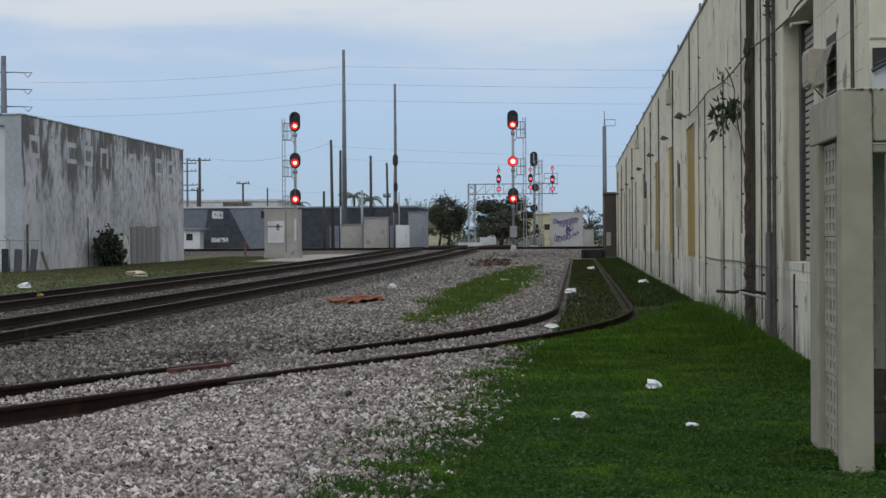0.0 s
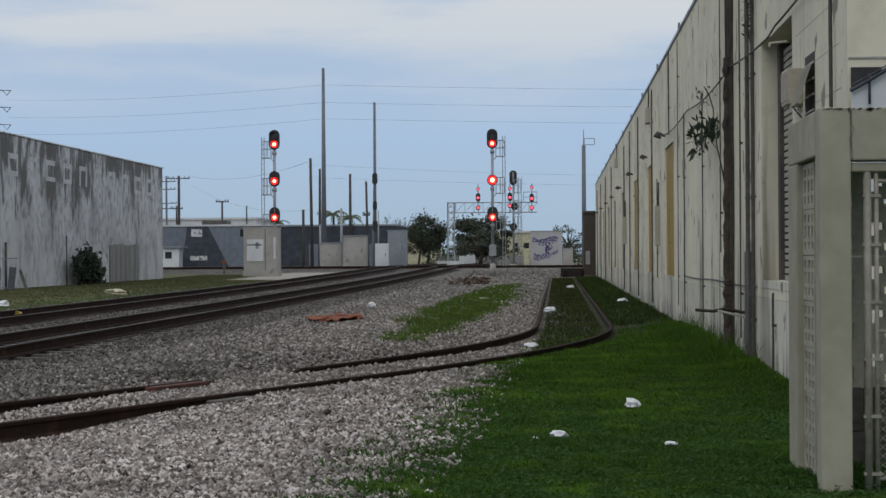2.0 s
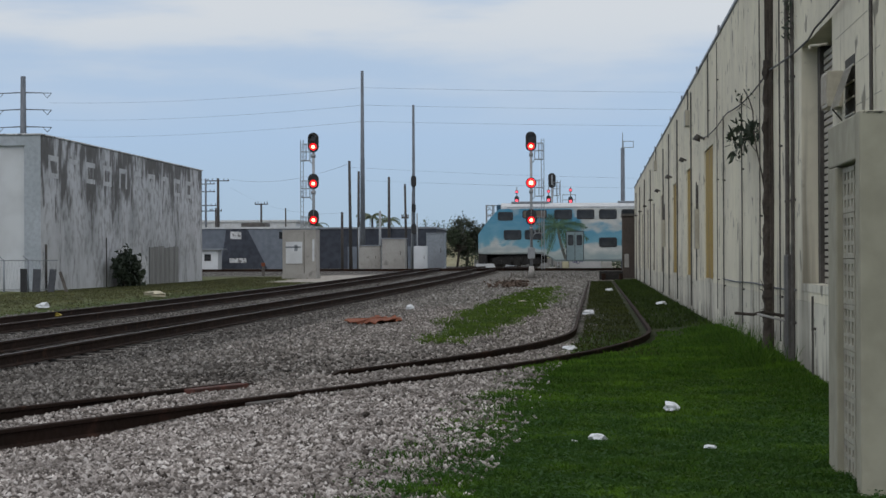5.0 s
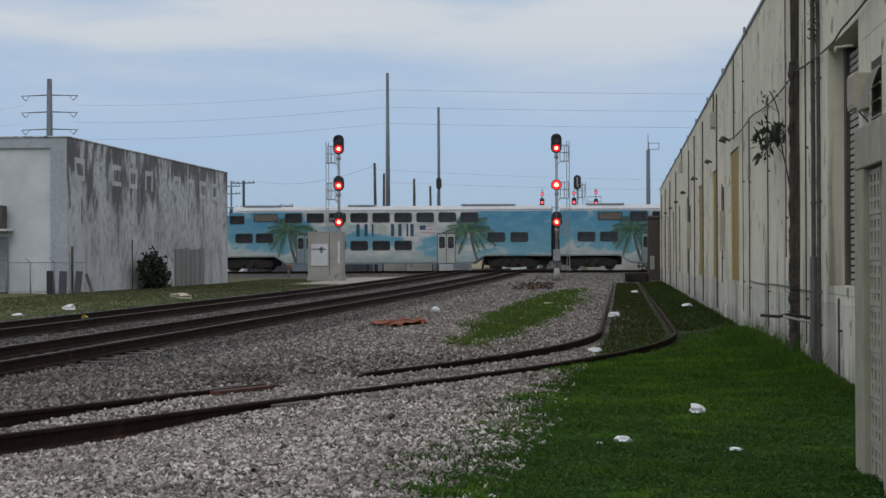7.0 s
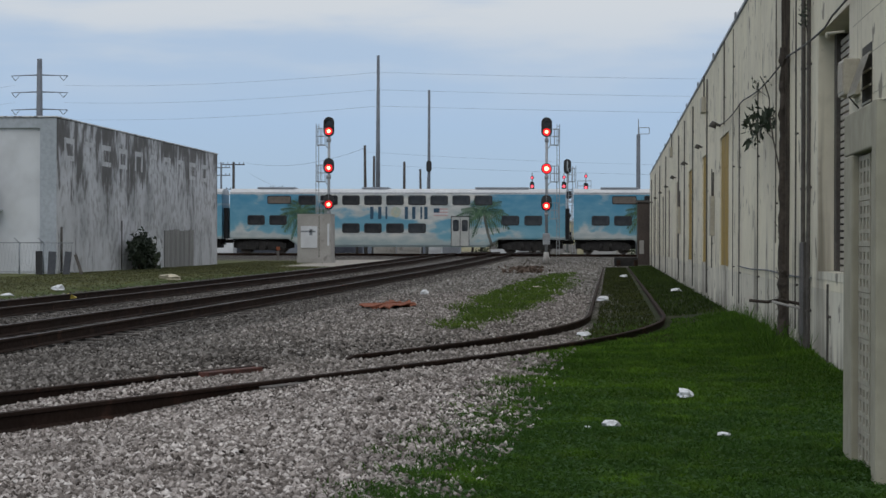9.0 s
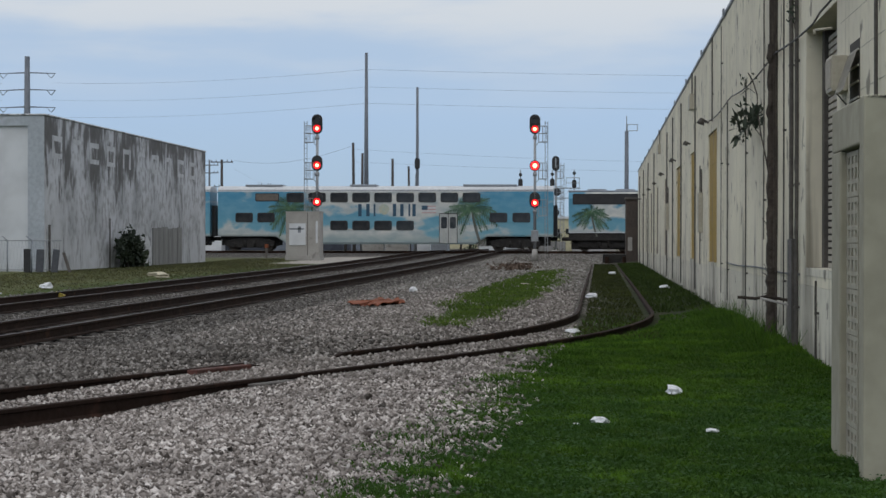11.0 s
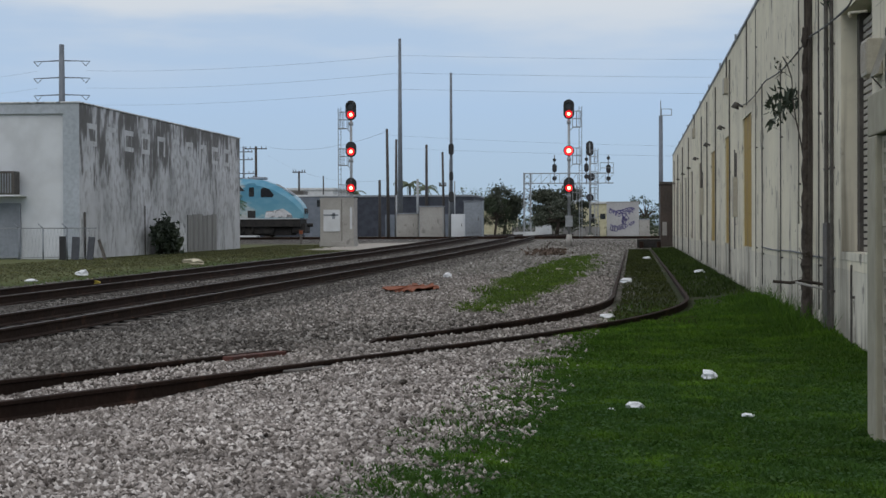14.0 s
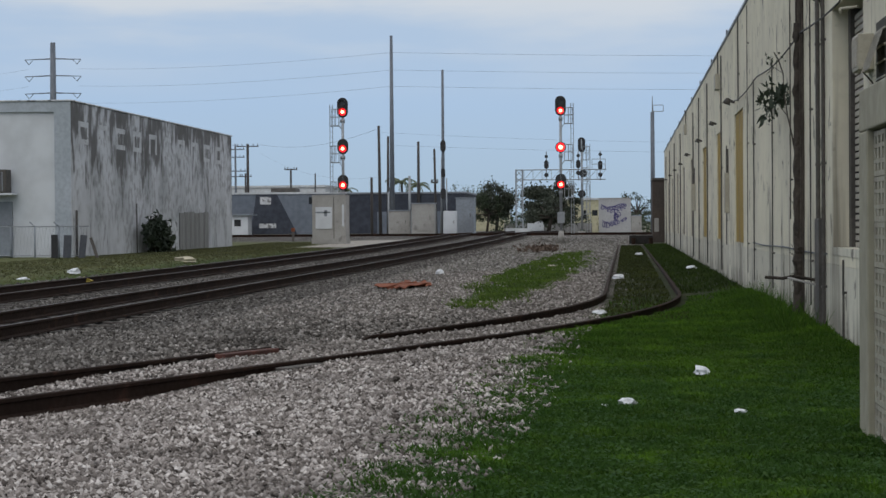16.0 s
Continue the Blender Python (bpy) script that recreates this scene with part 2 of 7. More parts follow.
def weathered_paint(name, c1, c2, dirt, low, high, z0, z1):
    """Painted concrete with rain streaks; the streaks thicken towards z0."""
    m, t, b = nodes_of(name)
    co = t.nodes.new("ShaderNodeTexCoord").outputs["Object"]
    sp = t.nodes.new("ShaderNodeSeparateXYZ")
    t.links.new(co, sp.inputs[0])
    patch = noise_at(t, co, 0.4, 6)
    fine = noise_at(t, co, 5.0, 5)
    drip = noise_at(t, co, 1.6, 7, (1, 0.30, 0.05))
    drip2 = noise_at(t, co, 5.5, 5, (1, 0.5, 0.04))
    col = mixed(t, ranged(t, patch, 0.35, 0.65), c1, c2)
    col = mixed(t, ranged(t, fine, 0.45, 0.8, 0.0, 0.35), col, tuple(0.6 * v for v in c1))
    run = calc(t, "ADD", calc(t, "MULTIPLY", drip, 0.55), calc(t, "MULTIPLY", drip2, 0.45))
    run = calc(t, "ADD", run, ranged(t, sp.outputs["Z"], z0, z1, 0.06, -0.03))
    col = mixed(t, ranged(t, run, low, high, 0.0, 0.7), col, dirt)
    seam = noise_at(t, co, 9.0, 6, (1, 0.9, 0.02))
    seam = calc(t, "ADD", seam, calc(t, "MULTIPLY", calc(t, "SUBTRACT", noise_at(t, co, 0.8, 6), 0.5), 0.5))
    col = mixed(t, ranged(t, seam, 0.62, 0.72, 0.0, 0.4), col, tuple(1.6 * v for v in dirt))
    grime = noise_at(t, co, 0.9, 8, (1, 0.6, 0.5))
    col = mixed(t, ranged(t, grime, 0.52, 0.70, 0.0, 0.28), col, tuple(0.5 * u + 0.5 * v for u, v in zip(c2, dirt)))
    chip = noise_at(t, co, 2.2, 7)
    col = mixed(t, ranged(t, chip, 0.62, 0.67, 0.0, 0.7), col, tuple(0.7 * v for v in dirt))
    t.links.new(col, b.inputs["Base Color"])
    b.inputs["Roughness"].default_value = 0.9
    bumped(t, b, fine, 0.12, 0.02)
    return m


M["cream"] = weathered_paint("cream_painted_wall", (0.74, 0.70, 0.555), (0.64, 0.605, 0.49), (0.11, 0.098, 0.078), 0.555, 0.68, 0.9, 2.6)
M["cream_base"] = weathered_paint("peeling_whitewash", (0.66, 0.635, 0.535), (0.54, 0.515, 0.43), (0.085, 0.075, 0.058), 0.455, 0.60, 0.0, 0.6)
M["stained"] = stained_concrete()


# ---- mesh helpers ----
def box(bm, x0, x1, y0, y1, z0, z1, bevel=0.0):
    vs = [bm.verts.new((x, y, z)) for z in (z0, z1) for y in (y0, y1) for x in (x0, x1)]
    fs = [bm.faces.new([vs[i] for i in q]) for q in ((0, 2, 3, 1), (4, 5, 7, 6), (0, 1, 5, 4), (2, 6, 7, 3), (0, 4, 6, 2), (1, 3, 7, 5))]
    if bevel:
        bmesh.ops.bevel(bm, geom=list({e for f in fs for e in f.edges}), offset=bevel, segments=2, affect="EDGES", profile=0.5)
    return bm


def tube(bm, p, q, r0, r1=None, seg=10):
    r1 = r0 if r1 is None else r1
    p, q = Vector(p), Vector(q)
    m = (q - p).to_track_quat("Z", "Y").to_matrix()
    rings = []
    for c, r in ((p, r0), (q, r1)):
        rings.append([bm.verts.new(c + m @ Vector((r * math.cos(a), r * math.sin(a), 0))) for a in (2 * math.pi * i / seg for i in range(seg))])
    for i in range(seg):
        j = (i + 1) % seg
        f = bm.faces.new((rings[0][i], rings[0][j], rings[1][j], rings[1][i]))
        f.smooth = seg > 7
    bm.faces.new(rings[0][::-1])
    bm.faces.new(rings[1])
    return bm


def path_tube(bm, pts, r, seg=6):
    """One connected tube through the points."""
    pts = [Vector(p) for p in pts]
    rings = []
    for i, p in enumerate(pts):
        way = pts[min(i + 1, len(pts) - 1)] - pts[max(i - 1, 0)]
        way.normalize()
        u = way.cross(Vector((1, 0.1, 0)) if abs(way.z) > 0.75 else Vector((0, 0.02, 1))).normalized()
        v = way.cross(u)
        rings.append([bm.verts.new(p + r * (u * math.cos(a) + v * math.sin(a))) for a in (2 * math.pi * k / seg for k in range(seg))])
    for ra, rb in zip(rings, rings[1:]):
        for k in range(seg):
            bm.faces.new((ra[k], ra[(k + 1) % seg], rb[(k + 1) % seg], rb[k]))
    bm.faces.new(rings[0][::-1])
    bm.faces.new(rings[-1])
    return bm


def plate(bm, outline, y0, y1):
    """An outline of (x, z) pairs, counter-clockwise seen from -y, given thickness from y0 to y1."""
    a = [bm.verts.new((x, y0, z)) for x, z in outline]
    b = [bm.verts.new((x, y1, z)) for x, z in outline]
    bm.faces.new(a)
    bm.faces.new(b[::-1])
    n = len(a)
    for i in range(n):
        bm.faces.new((a[i], b[i], b[(i + 1) % n], a[(i + 1) % n]))
    return bm


def rounded(x0, x1, z0, z1, r, n=4):
    pts = []
    for cx, cz, a0 in ((x1 - r, z0 + r, -90), (x1 - r, z1 - r, 0), (x0 + r, z1 - r, 90), (x0 + r, z0 + r, 180)):
        pts += [(cx + r * math.cos(radians(a0 + 90 * i / n)), cz + r * math.sin(radians(a0 + 90 * i / n))) for i in range(n + 1)]
    return pts


def loft(bm, sections):
    rows = [[bm.verts.new(p) for p in s] for s in sections]
    n = len(rows[0])
    for a, b in zip(rows, rows[1:]):
        for i in range(n):
            bm.faces.new((a[i], a[(i + 1) % n], b[(i + 1) % n], b[i]))
    bm.faces.new(rows[0][::-1])
    bm.faces.new(rows[-1])
    return bm


def mesh_of(name, bm, material):
    bmesh.ops.recalc_face_normals(bm, faces=bm.faces)
    me = bpy.data.meshes.new(name)
    bm.to_mesh(me)
    bm.free()
    me.materials.append(material)
    return me


def part(name, bm, material, parent, label=""):
    ob = new(name, mesh_of(name, bm, material) if isinstance(bm, bmesh.types.BMesh) else bm)
    ob.parent = parent
    return tagged(ob, label)


def thing(name, label, category, group="", at=(0, 0, 0), turn=0, kind=""):
    ob = new(name)
    ob.empty_display_size = 0.3
    ob.matrix_basis = pose(*at, 0, 0, turn)
    return tagged(ob, label, category, group, kind)


def solid(name, bm, material, label, category="", kind="structure", group=""):
    return tagged(new(name, mesh_of(name, bm, material)), label, category, group, kind)


BM = bmesh.new


def spread(ob_name, verts, faces, material, label, category, kind="stuff", smooth=False):
    """One mesh from arrays of corner points and faces made by a rule."""
    me = bpy.data.meshes.new(ob_name)
    me.vertices.add(len(verts))
    me.vertices.foreach_set("co", np.asarray(verts, dtype=np.float32).ravel())
    k = faces.shape[1]
    me.loops.add(faces.size)
    me.loops.foreach_set("vertex_index", faces.astype(np.int32).ravel())
    me.polygons.add(len(faces))
    me.polygons.foreach_set("loop_start", (np.arange(len(faces)) * k).astype(np.int32))
    me.polygons.foreach_set("loop_total", np.full(len(faces), k, dtype=np.int32))
    me.update(calc_edges=True)
    me.validate()
    me.materials.append(material)
    ob = new(ob_name, me)
    return tagged(ob, label, category, "", kind)


# ---- plan: x to the right, y along the warehouse wall, the camera's foot at 0, 0 ----
WALL_X, WALL_END, WALL_TOP = 2.6, 135.0, 6.13
TRAIN_Y, TRAIN_RAIL = 152.0, 0.80


def rail_z(y):
    return float(np.interp(y, (-60, 30, 65, 92, 120, 150, 260), (-0.1, 0.0, 0.15, 0.29, 0.50, 0.80, 0.82)))


def main_x(y):
    return -9.9 + 0.0153 * (y - 32)


SPUR_BEND = (25.9, 42.1)
SPUR_SLOPE, SPUR_FAR_X = 0.382, 0.338


def spur_z(y):
    """Height of the siding's rail heads."""
    return 0.018 + 0.0025 * (min(y, 60.0) - 30.0)


def spur_points(off):
    """The siding's centre line moved sideways by off: a straight run, an easing bend, and a straight run along the wall."""
    ya, yb = SPUR_BEND
    pts = []
    for y in [*np.arange(4.0, 47.0, 0.6), *np.linspace(48.0, 128.0, 24)]:
        u = min(max((yb - y) / (yb - ya), 0.0), 1.0)
        slope = SPUR_SLOPE * u
        x = SPUR_FAR_X - SPUR_SLOPE * (yb - ya) * 0.5 * u * u - SPUR_SLOPE * max(ya - y, 0.0)
        n = math.hypot(1.0, slope)
        pts.append((x + off / n, y - off * slope / n))
    return pts


SPUR_X, SPUR_Y = (np.array(v) for v in zip(*spur_points(0.0)))


def ground_z(x, y):
    base = np.interp(y, (0, 40, 110, 135, 146, 149, 158, 200), (0.0, 0.02, 0.1, 0.14, 0.35, 0.62, 0.62, 0.4))
    left = np.interp(y, (0, 60, 120, 146, 149), (-0.1, 0.1, 0.22, 0.4, 0.62))
    bed = np.interp(y, (-60, 30, 65, 92, 120, 150, 260), (-0.1, 0.0, 0.15, 0.29, 0.50, 0.80, 0.82)) - 0.25
    mx = -9.9 + 0.0153 * (y - 32)
    d = x - (mx - 2.1)
    k = np.clip((np.abs(d) - 4.1) / 2.2, 0, 1)
    k = k * k * (3 - 2 * k)
    side = np.where(d > 0, base, left)
    sx = np.interp(y, SPUR_Y, SPUR_X)
    reach = np.where(x > sx, np.interp(y, (0, 18.5, 22), (4.6, 4.2, 1.9)), 1.9)
    dip = np.clip((reach - np.abs(x - sx)) / (reach - 1.0), 0, 1) * np.interp(y, (0, 16, 18.6, 20, 21.5, 26, 29, 32, 40, 60, 90), (0.24, 0.215, 0.20, 0.13, 0.085, 0.075, 0.085, 0.11, 0.115, 0.075, 0.05))
    return bed * (1 - k) + side * k - dip


# ground sheet out to the horizon
def build_ground():
    gx = np.concatenate([[-3000, -1200, -500, -200, -100, -60, -45], np.arange(-36, -16, 0.5), np.arange(-16, -4, 0.3), np.arange(-4, 4, 0.2), np.arange(4, 12, 1.0), [15, 20, 40, 100, 300, 1000, 3000]])
    gy = np.concatenate([[-3000, -600, -100, -30, -10, 0, 4], np.arange(7, 60, 0.4), np.arange(60, 140, 1.0), np.arange(140, 162, 0.5), [165, 170, 180, 200, 250, 350, 600, 1200, 4000]])
    X, Y = np.meshgrid(gx, gy)
    rng = np.random.default_rng(4)
    Z = ground_z(X, Y)
    near = (np.abs(X) < 40) & (Y > 0) & (Y < 170)
    Z = Z + np.where(near, rng.normal(0, 0.003, Z.shape), 0)
    n, m = len(gy), len(gx)
    V = np.stack([X, Y, Z], -1).reshape(-1, 3)
    i = (np.arange(n - 1)[:, None] * m + np.arange(m - 1)[None]).ravel()
    Fc = np.stack([i, i + 1, i + m + 1, i + m], 1)
    me_mat, t, b = nodes_of("ground_gravel_grass_and_dirt")
    co = t.nodes.new("ShaderNodeTexCoord").outputs["Object"]
    sp = t.nodes.new("ShaderNodeSeparateXYZ")
    t.links.new(co, sp.inputs[0])
    x, y = sp.outputs["X"], sp.outputs["Y"]
    n_big = noise_at(t, co, 0.5, 5)
    n_mid = noise_at(t, co, 2.5, 5)
    vor = t.nodes.new("ShaderNodeTexVoronoi")
    vor.inputs["Scale"].default_value = 17.0
    t.links.new(co, vor.inputs["Vector"])
    stone = mixed(t, ranged(t, vor.outputs["Color"], 0.1, 0.9), (0.14, 0.13, 0.12), (0.38, 0.36, 0.335))
    # Cell edges darkened, here and in the ballast: shade between stones, painted in
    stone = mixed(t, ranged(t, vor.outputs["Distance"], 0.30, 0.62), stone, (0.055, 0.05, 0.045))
    ballast = mixed(t, ranged(t, vor.outputs["Color"], 0.1, 0.9), (0.09, 0.082, 0.077), (0.24, 0.226, 0.213))
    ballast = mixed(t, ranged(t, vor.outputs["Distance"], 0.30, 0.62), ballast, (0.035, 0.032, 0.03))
    wob = calc(t, "MULTIPLY", calc(t, "SUBTRACT", n_mid, 0.5), 2.4)
    wob2 = calc(t, "MULTIPLY", calc(t, "SUBTRACT", n_big, 0.5), 3.0)
    xw = calc(t, "ADD", x, calc(t, "ADD", wob, wob2))
    # darker ballast towards the main line
    to_main = ranged(t, calc(t, "ADD", calc(t, "ADD", x, calc(t, "MULTIPLY", y, 0.045)), wob2), -4.0, -2.0, 1.0, 0.0)
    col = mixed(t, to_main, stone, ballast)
    # grass beside the wall, between the spur's rails and in the far strip
    gcol = mixed(t, ranged(t, n_mid, 0.3, 0.7), (0.020, 0.052, 0.005), (0.034, 0.080, 0.010))
    gcol = mixed(t, ranged(t, n_big, 0.60, 0.80, 0.0, 0.6), gcol, (0.085, 0.08, 0.035))
    gcol = mixed(t, ranged(t, x, -17.5, -16.0, 1.0, 0.0), gcol, (0.098, 0.108, 0.046))
    olive = mixed(t, ranged(t, n_mid, 0.35, 0.65), (0.020, 0.028, 0.010), (0.042, 0.042, 0.024))
    past = calc(t, "MULTIPLY", ranged(t, y, 30.0, 42.0, 0.0, 0.85), ranged(t, x, -0.9, -0.3))
    gcol = mixed(t, past, gcol, olive)
    edge = calc(t, "SUBTRACT", xw, calc(t, "ADD", calc(t, "MULTIPLY", calc(t, "MINIMUM", y, 42.0), 0.040), -1.75))
    m1 = ranged(t, edge, -0.25, 0.25)
    px = calc(t, "DIVIDE", calc(t, "SUBTRACT", calc(t, "ADD", x, calc(t, "MULTIPLY", wob, 0.35)), calc(t, "ADD", calc(t, "MULTIPLY", y, 0.003), -2.75)), 0.95)
    py = calc(t, "DIVIDE", calc(t, "SUBTRACT", y, 66.0), 30.0)
    rr = calc(t, "ADD", calc(t, "MULTIPLY", px, px), calc(t, "MULTIPLY", py, py))
    m2 = ranged(t, rr, 0.7, 1.25, 1.0, 0.0)
    m3 = ranged(t, calc(t, "SUBTRACT", xw, calc(t, "MULTIPLY", y, 0.0153)), -17.2, -16.4, 1.0, 0.0)
    mask = calc(t, "MAXIMUM", calc(t, "MAXIMUM", m1, m2), m3)
    mask = calc(t, "MULTIPLY", mask, ranged(t, y, 132.0, 146.0, 1.0, 0.0))
    col = mixed(t, mask, col, gcol)
    # pale trodden gravel round the signal hut
    apron = calc(t, "MULTIPLY", ranged(t, calc(t, "ADD", x, wob2), -19.6, -18.4), ranged(t, calc(t, "SUBTRACT", x, calc(t, "MULTIPLY", y, 0.0153)), -15.4, -14.6, 1.0, 0.0))
    apron = calc(t, "MULTIPLY", apron, calc(t, "MULTIPLY", ranged(t, y, 108.0, 118.0), ranged(t, y, 140.0, 148.0, 1.0, 0.0)))
    col = mixed(t, apron, col, mixed(t, ranged(t, n_mid, 0.3, 0.7), (0.40, 0.375, 0.34), (0.27, 0.25, 0.225)))
    # bare dirt along the wall foot and far ground
    dirt = mixed(t, ranged(t, n_mid, 0.35, 0.65), (0.16, 0.14, 0.11), (0.10, 0.09, 0.075))
    dm = calc(t, "MULTIPLY", ranged(t, n_big, 0.50, 0.62), ranged(t, y, 40, 70))
    dm = calc(t, "MULTIPLY", dm, ranged(t, x, -0.6, 0.4, 0.0, 0.5))
    col = mixed(t, dm, col, dirt)
    col = mixed(t, ranged(t, y, 156.0, 165.0), col, mixed(t, ranged(t, n_big, 0.4, 0.6), (0.20, 0.18, 0.15), (0.13, 0.13, 0.09)))
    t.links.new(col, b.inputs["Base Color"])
    b.inputs["Roughness"].default_value = 0.95
    b.inputs["Specular IOR Level"].default_value = 0.2
    bumped(t, b, vor.outputs["Distance"], 0.6, 0.03)
    g = spread("ground", V, Fc, me_mat, "gravel, dirt and short grass beside the railway tracks", "ground", "structure")
    return g


build_ground()


# ---- railway tracks ----
def rail_mesh(name, pts, z_of, material, h=0.19):
    prof = ((-0.07, -h), (0.07, -h), (0.07, -h + 0.02), (0.012, -h + 0.045), (0.012, -0.05), (0.036, -0.035), (0.036, -0.006), (0.026, 0.0), (-0.026, 0.0), (-0.036, -0.006), (-0.036, -0.035), (-0.012, -0.05), (-0.012, -h + 0.045), (-0.07, -h + 0.02))
    bm = BM()
    secs = []
    for i, (x, y) in enumerate(pts):
        a, c = pts[max(i - 1, 0)], pts[min(i + 1, len(pts) - 1)]
        tx, ty = c[0] - a[0], c[1] - a[1]
        n = math.hypot(tx, ty)
        nx, ny = ty / n, -tx / n
        secs.append([(x + nx * u, y + ny * u, z_of(x, y) + v) for u, v in prof])
    loft(bm, secs)
    return mesh_of(name, bm, material)


def build_track(off, label):
    tr = thing("railway_track", label, "railway track", "main line tracks")
    ys = list(np.arange(8.0, 150.0, 4.0)) + [150.0, 156.0, 180.0, 260.0]
    for s in (-0.755, 0.755):
        part("rail", rail_mesh("rail", [(main_x(y) + off + s, y) for y in ys], lambda x, y: rail_z(y), M["rail"], 0.20), None, tr)
        bm = BM()
        loft(bm, [[(main_x(y) + off + s + u, y, rail_z(y) + v) for u, v in ((-0.026, 0.001), (0.026, 0.001), (0.024, 0.005), (-0.024, 0.005))] for y in ys])
        part("rail_head", bm, M["rail_head"], tr, "worn running surface of the rail")
    return tr


def build_spur():
    tr = thing("spur_track", "old rusty siding track bending through gravel and grass", "railway track")
    part("rail", rail_mesh("rail", spur_points(-0.755), lambda x, y: spur_z(y) - 0.16 * math.exp(-((y - 25.3) / 0.7) ** 4), M["rail"]), None, tr, "rusty rail that dips under the gravel")
    part("rail", rail_mesh("rail", spur_points(0.755), lambda x, y: spur_z(y), M["rail"]), None, tr)
    return tr


track_b = build_track(0.0, "main line track with brown rusty rails on grey ballast")
track_a = build_track(-4.2, "second main line track with brown rusty rails on ballast")
spur = build_spur()


def build_cross_track():
    tr = thing("crossing_track", "railway track across the far end on raised ballast", "railway track")
    for s in (-0.755, 0.755):
        part("rail", rail_mesh("rail", [(x, TRAIN_Y + s) for x in np.arange(-220.0, 161.0, 20.0)], lambda x, y: TRAIN_RAIL, M["rail"]), None, tr)
    return tr


build_cross_track()


M["navy_dark"] = mottled("dark_blue_pipe", (0.03, 0.035, 0.06), (0.05, 0.055, 0.08), 2.0, 10.0, 0.6, 0.05)


# ---- warehouse on the right ----
DOORS = [(22.5, 25.9, 1.14, 4.1, "shutter"), (45.2, 48.8, 1.0, 4.0, "yellow"), (55.9, 58.2, 1.0, 3.95, "yellow"), (65.6, 68.6, 1.0, 3.92, "yellow"), (78.5, 81.2, 0.95, 3.95, "brown_door"), (89.5, 92.2, 0.95, 3.9, "brown_door"), (100.0, 103.0, 0.95, 3.9, "brown_door"), (111.0, 114.0, 0.95, 3.9, "brown_door"), (122.0, 125.0, 0.95, 3.9, "brown_door")]
JOINTS = [29.0, 32.2, 35.8, 40.9, 43.4, 50.6, 53.0, 61.5, 73.5, 85.3, 96.0, 107.0, 118.0, 129.0]


def build_warehouse():
    wh = thing("warehouse", "long cream-painted concrete warehouse with stained loading doors", "building")
    x0, x1, y0 = WALL_X, WALL_X + 0.35, 18.5
    marks = sorted({y0, WALL_END, *JOINTS, *(d[0] for d in DOORS), *(d[1] for d in DOORS)})
    for a, b in zip(marks, marks[1:]):
        door = [d for d in DOORS if d[0] <= a and b <= d[1]]
        g = 0.022
        if door:
            d0, d1, z0, z1, _ = door[0]
            bm = BM()
            box(bm, x0, x1, a, b, z1, WALL_TOP)
            part("lintel_panel", bm, M["cream"], wh)
            bm = BM()
            box(bm, x0, x1, a, b, 0.92, z0 - 0.1)
            part("apron_panel", bm, M["cream"], wh)
        else:
            bm = BM()
            ga = g if a in JOINTS else 0.0
            gb = g if b in JOINTS else 0.0
            box(bm, x0, x0 + 0.022, a + ga, b - gb, 0.92, WALL_TOP)
            part("wall_panel", bm, M["cream"], wh)
            bm = BM()
            box(bm, x0 + 0.024, x1, a, b, 0.92, WALL_TOP)
            part("inner_wall", bm, M["groove"], wh, "dark grime in the panel joints")
        bm = BM()
        box(bm, x0 + 0.001, x1, a + (g if a in JOINTS else 0), b - (g if b in JOINTS else 0), -0.3, 0.917)
        part("foot_panel", bm, M["cream_base"], wh, "peeling whitewashed foot panel")
    bm = BM()
    box(bm, x0 + 0.36, 30, WALL_END - 0.35, WALL_END, -0.3, WALL_TOP)
    part("end_wall", bm, M["cream"], wh)
    bm = BM()
    box(bm, x0 - 0.03, 30.2, y0 - 0.1, WALL_END + 0.1, WALL_TOP, WALL_TOP + 0.09, 0.02)
    part("roof", bm, M["coping"], wh, "flat roof with a dark metal edge")
    # clips along the roof edge
    for y in np.arange(24.0, 132.0, 9.0):
        bm = BM()
        box(bm, x0 - 0.07, x0 - 0.031, y, y + 0.25, WALL_TOP - 0.05, WALL_TOP + 0.12)
        part("roof_clip", bm, M["coping"], wh)
    for d0, d1, z0, z1, kind in DOORS:
        if kind == "shutter":
            door = new("loading_door")
            door.parent = wh
            tagged(door, "ribbed roller shutter")
            bm = BM()
            box(bm, 0.25, 0.33, d0 + 0.052, d1 - 0.30, 0, 0.06)
            box(bm, 0.30, 0.34, d0 + 0.052, d1 - 0.30, 0.06, 0.085)
            slat = mesh_of("slat", bm, M["shutter"])
            bm = BM()
            box(bm, x0 + 0.2, x0 + 0.34, d1 - 0.298, d1 - 0.052, z0, z1)
            part("guide_rail", bm, M["pipe"], door)
            k = int((z1 - z0) / 0.085)
            for i in range(k):
                s = part("slat", slat, None, door)
                s.location = (x0, 0, z0 + 0.085 * i)
        else:
            bm = BM()
            box(bm, x0 + 0.202, x0 + 0.26, d0, d1, z0, z1)
            leaf = part("loading_door", bm, M[kind], wh, "faded yellow loading door" if kind == "yellow" else "brown loading door")
            for i in range(4):
                za, zb = z0 + (z1 - z0) * i / 4, z0 + (z1 - z0) * (i + 1) / 4
                bm = BM()
                box(bm, x0 + 0.035, x0 + 0.20, d0 + 0.052, d1 - 0.052, za + 0.003, zb - 0.003)
                part("panel", bm, M[kind], leaf)
